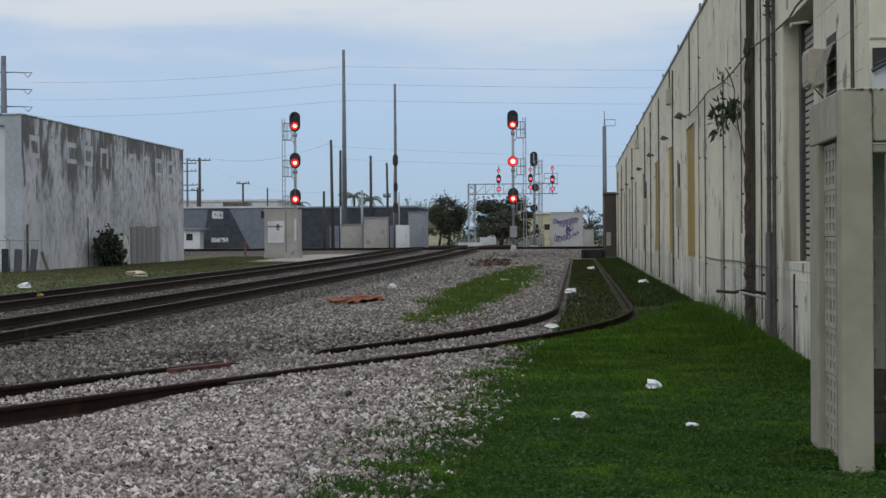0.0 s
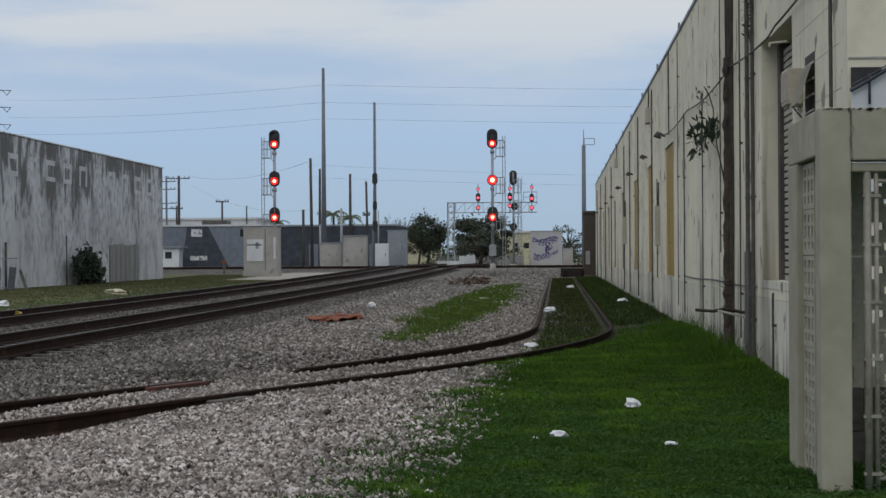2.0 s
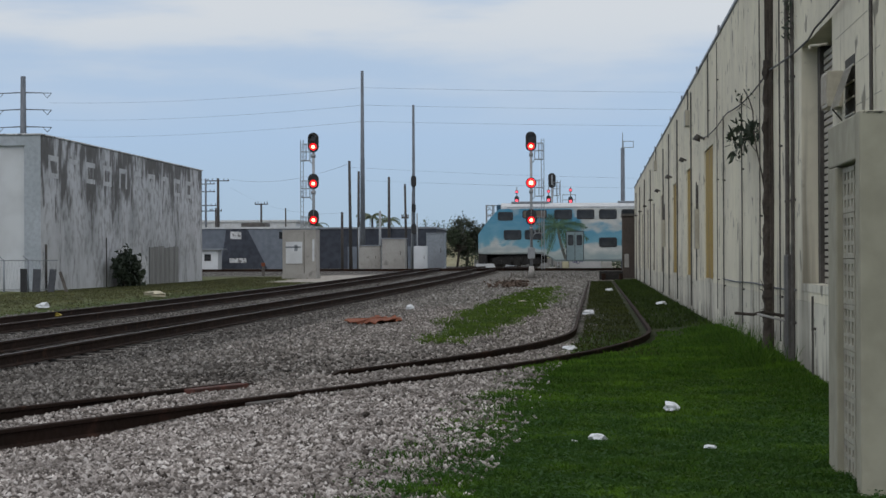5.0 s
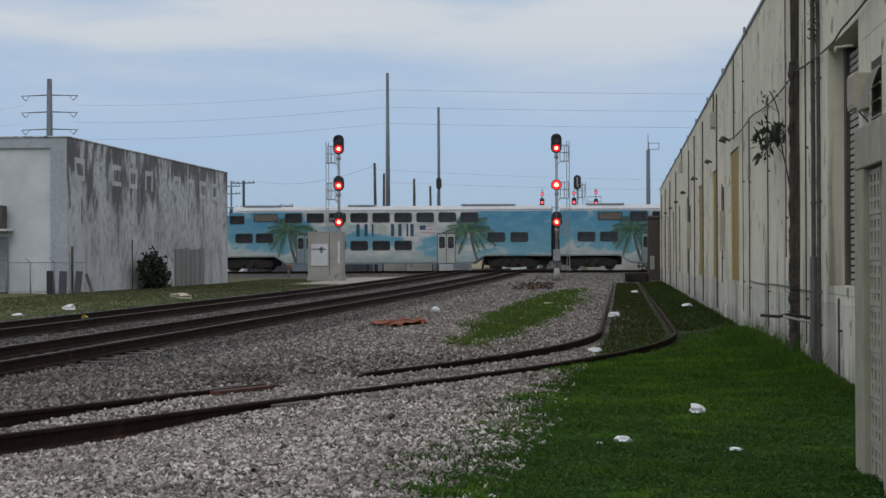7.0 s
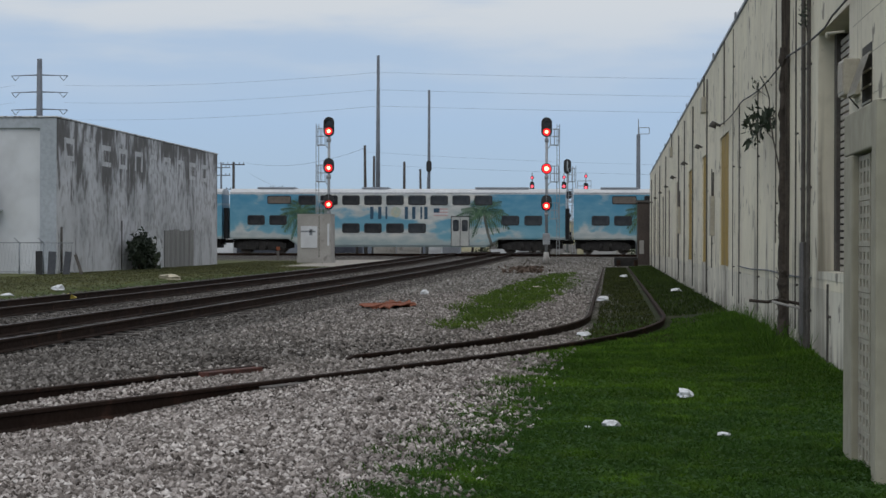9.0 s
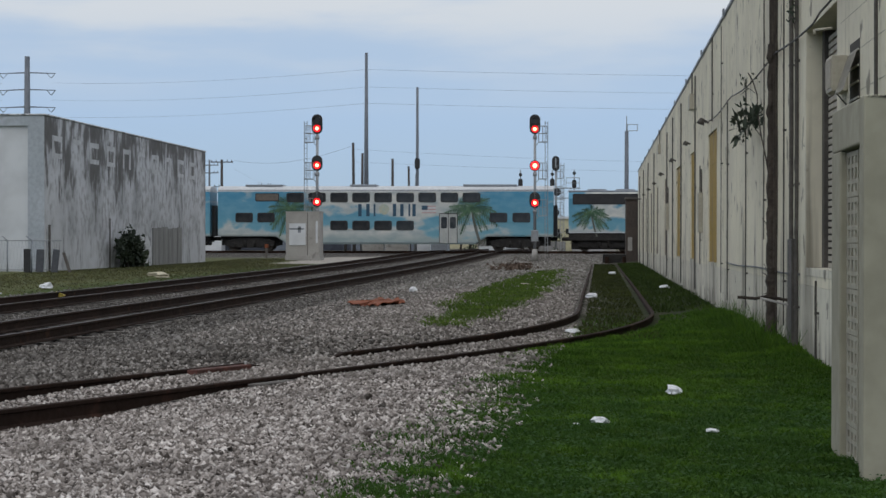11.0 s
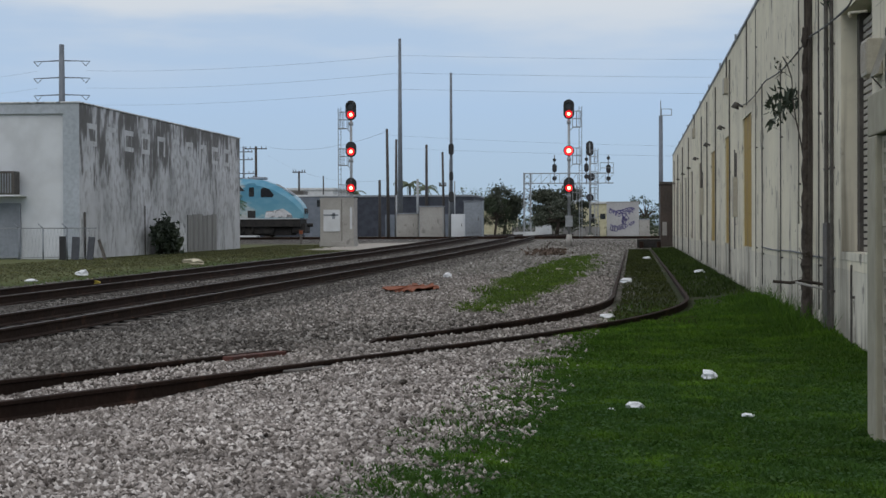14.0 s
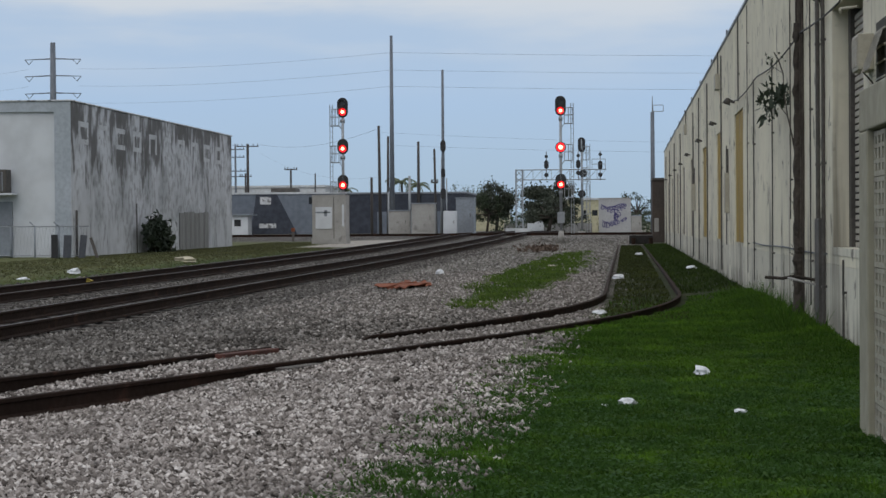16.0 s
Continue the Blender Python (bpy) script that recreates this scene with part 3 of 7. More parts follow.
        for ya, yb in ((d0 + 0.002, d0 + 0.05), (d1 - 0.05, d1 - 0.002)):
            bm = BM()
            box(bm, x0 + 0.002, x1, ya, yb, z0, z1)
            part("jamb", bm, M["cream"], wh)
        bm = BM()
        box(bm, x0 - 0.008, x0 + 0.26, d0, d1, z0 - 0.098, z0 - 0.003)
        part("sill", bm, M["cream_base"], wh)
    # hopper window with its tilted flap
    bm = BM()
    box(bm, x0 - 0.004, x0 + 0.02, 20.55, 21.35, 2.70, 3.50)
    win = part("window", bm, M["groove"], wh, "dark hopper window")
    bm = BM()
    for i in range(4):
        z = 2.9 + 0.16 * i
        box(bm, x0 - 0.02, x0 - 0.006, 20.57, 21.33, z, z + 0.02)
    part("glazing_bar", bm, M["beige_metal"], win)
    bm = BM()
    vs = [bm.verts.new(p) for p in ((x0 - 0.03, 20.55, 3.38), (x0 - 0.03, 21.3, 3.38), (x0 - 0.17, 21.3, 2.98), (x0 - 0.17, 20.55, 2.98))]
    f = bm.faces.new(vs)
    bmesh.ops.solidify(bm, geom=[f], thickness=0.03)
    part("flap", bm, M["beige_metal"], win, "tilted beige metal flap")
    # block joints and small dark blisters on the near bay
    for k, z in enumerate(np.arange(2.55, 6.0, 0.42)):
        bm = BM()
        box(bm, x0 - 0.002, x0 + 0.001, 18.56 + 0.1 * (k % 3), 22.44 - 0.25 * (k % 2), z, z + 0.006)
        part("mortar_line", bm, M["block"], wh)
    rng = random.Random(23)
    for k in range(46):
        y, z, r = rng.uniform(18.7, 36.0), rng.uniform(1.2, 5.9), rng.uniform(0.008, 0.022)
        if any(d[0] - 0.1 < y < d[1] + 0.1 for d in DOORS):
            continue
        bm = BM()
        outline = [(r * rng.uniform(0.6, 1.2) * math.cos(a), r * rng.uniform(0.7, 2.2) * math.sin(a)) for a in (2 * math.pi * i / 7 for i in range(7))]
        va = [bm.verts.new((x0 - 0.003, y + u, z + v)) for u, v in outline]
        vb = [bm.verts.new((x0 + 0.001, y + u, z + v)) for u, v in outline]
        bm.faces.new(va)
        for i in range(7):
            bm.faces.new((va[i], va[(i + 1) % 7], vb[(i + 1) % 7], vb[i]))
        part("blister", bm, M["groove"], wh, "dark flaked spot in the paint")
    # near end wall with a pale lean-to roof against it
    bm = BM()
    box(bm, x0 + 0.002, 30, 18.30, 18.498, -0.3, WALL_TOP)
    part("near_end_wall", bm, M["cream"], wh)
    bm = BM()
    box(bm, x0 + 0.01, 12.0, 18.285, 18.299, 3.20, 3.215)
    part("wall_ledge", bm, M["concrete"], wh)
    bm = BM()
    box(bm, x0 + 0.03, x0 + 0.30, 18.27, 18.299, 2.93, 3.12)
    part("vent_slot", bm, M["black"], wh)
    bm = BM()
    plate(bm, [(2.62, 1.9), (6.0, 1.9), (6.0, 4.85), (2.62, 2.93)], 18.16, 18.22)
    lean = part("lean_to", bm, M["white_metal"], wh, "pale bluish sheet metal of a lean-to roof")
    bm = BM()
    path_tube(bm, [(2.60, 18.12, 2.90), (2.80, 18.12, 3.01), (3.0, 18.12, 3.135), (4.0, 18.12, 3.72)], 0.02)
    path_tube(bm, [(2.63, 18.10, 2.96), (2.82, 18.10, 3.06), (3.4, 18.10, 3.42)], 0.008)
    tube(bm, (2.77, 18.13, 2.78), (2.77, 18.13, 3.05), 0.012)
    part("edge_pipe", bm, M["navy_dark"], lean)
    return wh


warehouse = build_warehouse()


def wall_lamp(y, z, s=1.0):
    t = thing("wall_lamp", "dark weathered lamp hood over a loading door", "wall lamp", "lamps on the warehouse", (WALL_X, y, z))
    bm = BM()
    tube(bm, (0, 0, 0), (-0.28 * s, 0, 0.12 * s), 0.03)
    part("arm", bm, M["pipe"], t)
    bm = BM()
    tube(bm, (-0.24 * s, 0, 0.16 * s), (-0.32 * s, 0, -0.06 * s), 0.05, 0.16 * s, 12)
    part("hood", bm, M["pipe"], t)
    return t


for y, z, s in ((48.6, 4.3, 0.62), (58.2, 4.25, 0.5), (69.0, 4.2, 0.55), (81.4, 4.15, 0.55), (92.4, 4.1, 0.45), (103.0, 4.1, 0.45), (114.2, 4.1, 0.45), (125.0, 4.1, 0.45)):
    wall_lamp(y, z, s)


def wall_box(y, z, w, h):
    t = thing("junction_box", "weathered electrical box with a conduit on the cream wall", "electrical box", "boxes on the warehouse", (WALL_X, y, z))
    bm = BM()
    box(bm, -0.12, 0, -w / 2, w / 2, -h / 2, h / 2, 0.01)
    part("case", bm, M["beige_metal"], t)
    bm = BM()
    tube(bm, (-0.03, 0, h / 2), (-0.03, 0, h / 2 + 0.6), 0.02)
    part("conduit", bm, M["pipe"], t)


for y, z, w, h in ((56.6, 5.33, 0.8, 0.42), (86.4, 5.4, 0.9, 0.4), (51.4, 2.2, 0.4, 1.0), (76.0, 2.4, 0.4, 1.0)):
    wall_box(y, z, w, h)


def downpipe(y, r, z0, z1, x=0.04, label="dark rusty downpipe fixed to the cream wall"):
    t = thing("downpipe", label, "pipe", "pipes on the warehouse", (WALL_X - x, y, 0))
    bm = BM()
    path_tube(bm, [(0, 0.015 * math.sin(i * 1.3), z0 + (z1 - z0) * i / 8) for i in range(9)], r, 8)
    part("pipe", bm, M["pipe"], t)
    for z in np.arange(z0 + 0.6, z1, 1.6 if r > 0.024 else 2.1):
        bm = BM()
        box(bm, -r * 1.15, x, -r * 1.15, r * 1.15, z, z + 0.03)
        part("clamp", bm, M["pipe"], t)


PIPES = [(27.4, 0.03, 0.0, 6.1), (26.65, 0.026, 0.0, 6.1), (28.5, 0.012, 0.3, 6.1), (19.1, 0.019, 0.0, 6.1), (31.9, 0.010, 1.5, 6.1), (35.8, 0.012, 0.3, 4.3), (40.9, 0.013, 0.3, 4.3), (43.0, 0.009, 0.4, 6.0), (46.4, 0.016, 4.2, 6.1), (51.9, 0.014, 0.9, 3.4), (54.6, 0.020, 0.2, 5.9), (63.9, 0.022, 0.2, 5.8), (71.2, 0.02, 0.2, 5.8), (77.0, 0.022, 0.2, 5.6), (95.0, 0.024, 0.2, 5.6), (106.5, 0.026, 0.2, 5.6), (117.5, 0.026, 0.2, 5.6), (128.0, 0.026, 0.2, 5.6), (24.3, 0.014, 0.0, 1.0)]
for y, r, z0, z1 in PIPES:
    downpipe(y, r, z0, z1)
t = thing("meter_cabinet", "narrow dark utility cabinet on the warehouse wall", "electrical box", "", (WALL_X, 27.1, 0.05))
bm = BM()
box(bm, -0.09, 0, -0.28, 0.28, 0.0, 1.45, 0.012)
part("case", bm, M["pipe"], t)

t = thing("air_conditioner", "beige boxed air conditioner hanging out of the wall", "air conditioner", "", (WALL_X, 21.55, 3.02))
bm = BM()
box(bm, -0.17, 0, 0.0, 0.52, 0.02, 0.40, 0.012)
part("case", bm, M["beige_metal"], t)
bm = BM()
for i in range(7):
    box(bm, -0.182, -0.171, 0.01 + 0.07 * i, 0.05 + 0.07 * i, 0.06, 0.36)
part("grille", bm, M["shutter"], t)
bm = BM()
tube(bm, (-0.12, 0.1, 0.02), (0, 0.1, -0.12), 0.008)
part("bracket", bm, M["pipe"], t)
t = thing("outrigger_bar", "short pale bar sticking out above the roller shutter", "bar", "", (WALL_X, 23.0, 3.85))
bm = BM()
tube(bm, (0, 0, 0), (-0.17, 0.2, 0.0), 0.016)
tube(bm, (-0.17, 0.2, 0.01), (-0.17, 0.2, -0.05), 0.02)
part("bar", bm, M["beige_metal"], t)

# sagging service cable along the wall
bm = BM()
pts = []
for y in np.linspace(20.0, 49.0, 40):
    pts.append((WALL_X - 0.06, y, 4.12 + 0.0075 * (y - 20) - 0.10 * abs(math.sin((y - 20) * 0.32)) + (0.05 if y < 24 else 0)))
path_tube(bm, pts, 0.013)
tagged(new("service_cable", mesh_of("service_cable", bm, M["black"])), "dark service cable sagging along the cream wall", "cable")
bm = BM()
path_tube(bm, [(WALL_X - 0.02, y, 1.04 - 0.012 * math.sin(y * 0.7)) for y in np.arange(26.5, 42.0, 0.5)], 0.012)
tagged(new("low_wire", mesh_of("low_wire", bm, M["cable"])), "thin wire stapled along the wall foot", "cable")


# dead vine trunk on the wall
def build_vine():
    t = thing("dead_vine", "thick dead vine trunk climbing the warehouse wall", "vine", "", (WALL_X, 30.0, 0))
    rng = random.Random(3)
    bm = BM()
    rings, seg = [], 10
    for i in range(46):
        z = -0.1 + 4.45 * i / 45
        cx, cy = -0.07, 0.06 * math.sin(z * 0.9) + rng.uniform(-0.012, 0.012)
        r = 0.088 - 0.004 * z + rng.uniform(-0.012, 0.012)
        rings.append([bm.verts.new((cx + r * math.cos(2 * math.pi * k / seg) * rng.uniform(0.85, 1.15), cy + r * math.sin(2 * math.pi * k / seg) * rng.uniform(0.85, 1.15), z)) for k in range(seg)])
    for ra, rb in zip(rings, rings[1:]):
        for k in range(seg):
            bm.faces.new((ra[k], ra[(k + 1) % seg], rb[(k + 1) % seg], rb[k]))
    bm.faces.new(rings[0][::-1])
    bm.faces.new(rings[-1])
    part("trunk", bm, M["bark"], t)
    for k in range(4):
        bm = BM()
        y = -0.5 + 0.33 * k
        pts = [(-0.05, y + 0.04 * math.sin(z * 2 + k), z) for z in np.arange(0.3 + 0.8 * k, 6.15, 0.3)]
        path_tube(bm, pts, 0.016 + 0.004 * k, 5)
        part("stem", bm, M["bark"], t)
    for k in range(16):
        z = rng.uniform(0.1, 1.7)
        bm = BM()
        a = rng.uniform(-0.8, 0.8)
        tube(bm, (-0.1, a * 0.3, z), (-0.13 - rng.random() * 0.05, a * 0.8, z + rng.uniform(-0.1, 0.2)), 0.010, 0.003, 5)
        part("twig", bm, M["bark"], t)
    return t


build_vine()
t = thing("broken_pole", "broken grey pole leaning out from the warehouse wall", "pole", "", (0, 0, 0))
bm = BM()
path_tube(bm, [(1.86, 27.5, 0.72), (2.1, 27.5, 0.70), (2.25, 27.55, 0.73), (2.62, 27.6, 0.66)], 0.024)
part("sleeve", bm, M["bark"], t)
bm = BM()
tube(bm, (2.16, 27.45, 0.71), (2.60, 27.2, 0.60), 0.016)
part("bar", bm, M["concrete"], t)


def leaf_cloud(n, rng, centre, spread_xyz, size, droop=0.0):
    """Corner points and faces of n small leaves in clumps about centre."""
    c = np.array(centre) + rng.normal(0, 1, (n, 3)) * np.array(spread_xyz)
    a = rng.normal(0, 1, (n, 3))
    a /= np.linalg.norm(a, axis=1)[:, None]
    b = np.cross(a, rng.normal(0, 1, (n, 3)))
    b /= np.linalg.norm(b, axis=1)[:, None]
    s = size * rng.uniform(0.6, 1.4, (n, 1))
    a[:, 2] -= droop
    V = np.stack([c - a * s, c + b * s * 0.45, c + a * s, c - b * s * 0.45], 1).reshape(-1, 3)
    return V, np.arange(n * 4).reshape(n, 4)


def clouds_mesh(name, clumps, material):
    V, F, k = [], [], 0
    for v, f in clumps:
        V.append(v)
        F.append(f + k)
        k += len(v)
    ob = spread(name, np.concatenate(V), np.concatenate(F), material, "", "", "")
    return ob


def wall_plant():
    rng = np.random.default_rng(8)
    t = thing("wall_plant", "leafy green weed growing out of the warehouse wall", "plant", "", (0, 0, 0))
    bm = BM()
    path_tube(bm, [(2.6, 31.4, 2.45), (2.56, 31.6, 2.8), (2.52, 31.9, 3.1), (2.50, 32.2, 3.4), (2.50, 32.5, 3.8), (2.46, 32.9, 4.05), (2.42, 33.3, 4.2)], 0.012, 5)
    path_tube(bm, [(2.52, 31.9, 3.1), (2.44, 32.8, 3.35), (2.36, 33.8, 3.55), (2.30, 34.8, 3.6)], 0.008, 5)
    path_tube(bm, [(2.50, 32.5, 3.8), (2.42, 33.2, 3.95), (2.34, 33.9, 3.9)], 0.005, 5)
    part("stem", bm, M["bark"], t)
    cl = []
    for k in range(17):
        u = rng.uniform(0, 1)
        c = (2.54 - 0.24 * u + rng.uniform(-0.05, 0.05), 31.9 + 3.0 * u + rng.uniform(-0.3, 0.3), rng.uniform(3.2, 3.62))
        cl.append(leaf_cloud(9, rng, c, (0.055, 0.22, 0.075), 0.068, 0.5))
    cl.append(leaf_cloud(22, rng, (2.42, 33.2, 4.08), (0.07, 0.5, 0.06), 0.032, 0.3))
    ob = clouds_mesh("foliage", cl, M["leaf_dark"])
    ob.parent = t


wall_plant()


def pipe_weed():
    rng = np.random.default_rng(18)
    t = thing("wall_weed", "dry brown weed caught on the downpipes", "plant", "", (WALL_X - 0.06, 26.65, 4.2))
    bm = BM()
    path_tube(bm, [(0, 0, 0), (-0.03, 0.03, 0.25), (-0.05, -0.02, 0.55), (-0.06, 0.05, 0.75)], 0.007, 5)
    part("stem", bm, M["bark"], t)
    cl = [leaf_cloud(16, rng, (-0.05, rng.uniform(-0.08, 0.1), z), (0.03, 0.07, 0.06), 0.035, 0.3) for z in (0.15, 0.3, 0.45, 0.6, 0.72)]
    clouds_mesh("foliage", cl, M["leaf_dark"]).parent = t


pipe_weed()


# ---- porch with pierced blocks ----
def pierced(us, vs, holes, depth, axis):
    """A block front with openings: faces only where they show. axis 0 stands in the plane x = 0, axis 1 in y = 0."""
    bm = BM()
    at = (lambda u, v, w: (w, u, v)) if axis == 0 else (lambda u, v, w: (u, w, v))
    n, m = len(us) - 1, len(vs) - 1

    def full(i, j):
        return 0 <= i < n and 0 <= j < m and (i, j) not in holes

    def quad(*ps):
        bm.faces.new([bm.verts.new(at(*p)) for p in ps])

    for i in range(n):
        for j in range(m):
            if not full(i, j):
                continue
            u0, u1, v0, v1 = us[i], us[i + 1], vs[j], vs[j + 1]
            for w in (0.0, depth):
                quad((u0, v0, w), (u1, v0, w), (u1, v1, w), (u0, v1, w))
            for ok, e in ((full(i - 1, j), ((u0, v0), (u0, v1))), (full(i + 1, j), ((u1, v0), (u1, v1))), (full(i, j - 1), ((u0, v0), (u1, v0))), (full(i, j + 1), ((u0, v1), (u1, v1)))):
                if not ok:
                    quad((*e[0], 0.0), (*e[1], 0.0), (*e[1], depth), (*e[0], depth))
    bmesh.ops.remove_doubles(bm, verts=bm.verts, dist=0.0005)
    return bm


def side_block(material):
    """A block with three columns of slots: short, tall, short."""
    ys = [0.0, 0.06, 0.15, 0.235, 0.325, 0.41, 0.50, 0.588]
    zs = [0.0, 0.035, 0.085, 0.112, 0.188, 0.214, 0.264, 0.296]
    return mesh_of("screen_block", pierced(ys, zs, {(i, j) for i in (1, 3, 5) for j in (1, 3, 5)}, 0.07, 0), material)


def front_block(material):
    us = [0.0, 0.04, 0.09, 0.14, 0.18, 0.23, 0.298]
    return mesh_of("screen_block", pierced(us, us, {(1, 4), (1, 3), (2, 4), (4, 1), (4, 2), (3, 1)}, 0.08, 1), material)


def build_porch():
    po = thing("porch", "cream stucco porch with pierced block screens and a square pillar", "porch")
    x0, zt = 1.604, 2.35
    for name, dims in (("pillar", (x0, x0 + 0.192, 12.5, 12.70, -0.1, zt)), ("pilaster", (x0, x0 + 0.22, 13.73, 14.2, -0.1, 2.06)), ("side_lintel", (x0 + 0.002, x0 + 0.19, 12.7, 14.2, 2.063, zt - 0.003)), ("front_lintel", (x0 + 0.194, 2.59, 12.5, 12.72, 2.024, zt - 0.004)), ("transom", (x0 + 0.194, 2.59, 12.53, 12.69, 1.955, 2.012)), ("inner_pier", (x0 + 0.05, x0 + 0.15, 12.702, 13.13, -0.1, 2.06))):
        bm = BM()
        box(bm, *dims, bevel=0.012)
        part(name, bm, M["porch"], po)
    blk = side_block(M["block"])
    for j in range(7):
        b = part("screen_block", blk, None, po)
        b.matrix_basis = pose(x0 + 0.045, 13.135, -0.05 + 0.30 * j)
    fb = front_block(M["block"])
    bm = BM()
    box(bm, 0.0, 0.296, 0.0, 0.08, 0.0, 0.296, 0.008)
    sb = mesh_of("solid_block", bm, M["shaded_block"])
    for j in range(7):
        for i in range(3):
            b = part("screen_block" if j > 1 else "solid_block", fb if j > 1 else sb, None, po)
            b.matrix_basis = pose(1.80 + 0.30 * i, 14.06, -0.06 + 0.30 * j)
    # Unseen slab added over the porch to keep its inside dark
    bm = BM()
    box(bm, x0 + 0.194, 2.59, 12.722, 14.2, 2.12, 2.30)
    part("porch_roof", bm, M["porch"], po)
    # drips of mould along the top edge
    rng = random.Random(5)
    for i in range(34):
        bm = BM()
        x = x0 + 0.01 + 0.93 * rng.random()
        w, h = rng.uniform(0.004, 0.05), rng.uniform(0.002, 0.02) * rng.choice((0.4, 0.7, 1.6))
        plate(bm, [(x, zt - 0.016), (x + w * 0.4, zt - 0.008 - h), (x + w * 0.6, zt - 0.008 - h * 0.8), (x + w, zt - 0.008), (x + w * 0.5, zt - 0.004)], 12.495, 12.499)
        part("mould_drip", bm, M["groove"], po)
    bm = BM()
    pts = [(x0 + 0.194 + rng.uniform(-0.008, 0.008) - 0.006 * math.sin(k * 0.5), zt - 0.01 - 0.013 * k) for k in range(25)]
    for (xa, za), (xb, zb) in zip(pts, pts[1:]):
        plate(bm, [(xa - 0.0014, za), (xb - 0.0014, zb), (xb + 0.0014, zb), (xa + 0.0014, za)], 12.496, 12.4985)
    part("crack", bm, M["groove"], po, "dark crack between pillar and lintel")
    return po


build_porch()


def build_gate():
    g = thing("chain_link_gate", "grey pipe gate with chain-link mesh in the porch opening", "gate", "", (0, 12.56, 0))
    for name, x, r in (("gate_post", 1.90, 0.025), ("gate_stile", 1.955, 0.014)):
        bm = BM()
        tube(bm, (x, 0, -0.05), (x, 0, 2.0), r, r, 12)
        part(name, bm, M["gate_pipe"], g)
    for z in (0.08, 0.98, 1.90):
        bm = BM()
        tube(bm, (1.955, 0, z), (2.59, 0, z), 0.013, 0.013, 8)
        part("gate_rail", bm, M["gate_pipe"], g)
    for z in (0.1, 0.45, 0.8, 1.15, 1.5, 1.8):
        bm = BM()
        box(bm, 1.87, 1.98, -0.02, 0.02, z, z + 0.02)
        part("hinge", bm, M["gate_pipe"], g)
    bm = BM()
    x0, x1, z0, z1, st = 1.96, 2.58, 0.08, 1.0, 0.055
    for k in range(-20, 20):
        for s in (1, -1):
            pts = []
            c = x0 + k * st
            for z in (z0, z1):
                pts.append((c + s * (z - z0), z))
            (xa, za), (xb, zb) = pts
            t0, t1 = 0.0, 1.0
            if xb != xa:
                ts = sorted(((x0 - xa) / (xb - xa), (x1 - xa) / (xb - xa)))
                t0, t1 = max(0.0, ts[0]), min(1.0, ts[1])
            if t1 - t0 > 0.02:
                tube(bm, (xa + (xb - xa) * t0, 0.002 * s, za + (zb - za) * t0), (xa + (xb - xa) * t1, 0.002 * s, za + (zb - za) * t1), 0.0022, 0.0022, 4)
    part("wire_mesh", bm, M["gate_pipe"], g)


build_gate()

# brown wing past the end of the warehouse
t = thing("brick_wing", "low brown brick wing at the warehouse's far end", "building", "", (0, 0, 0))
bm = BM()
box(bm, 1.83, 12.0, 137.0, 141.0, 0.0, 4.35)
part("wall", bm, M["brick_brown"], t)
bm = BM()
box(bm, 1.76, 12.1, 136.9, 141.1, 4.352, 4.5)
part("roof_edge", bm, M["pipe"], t)
for z in (0.9,):
    bm = BM()
    box(bm, 1.95, 2.25, 136.95, 136.995, z, z + 0.9)
    part("boarded_window", bm, M["concrete"], t)


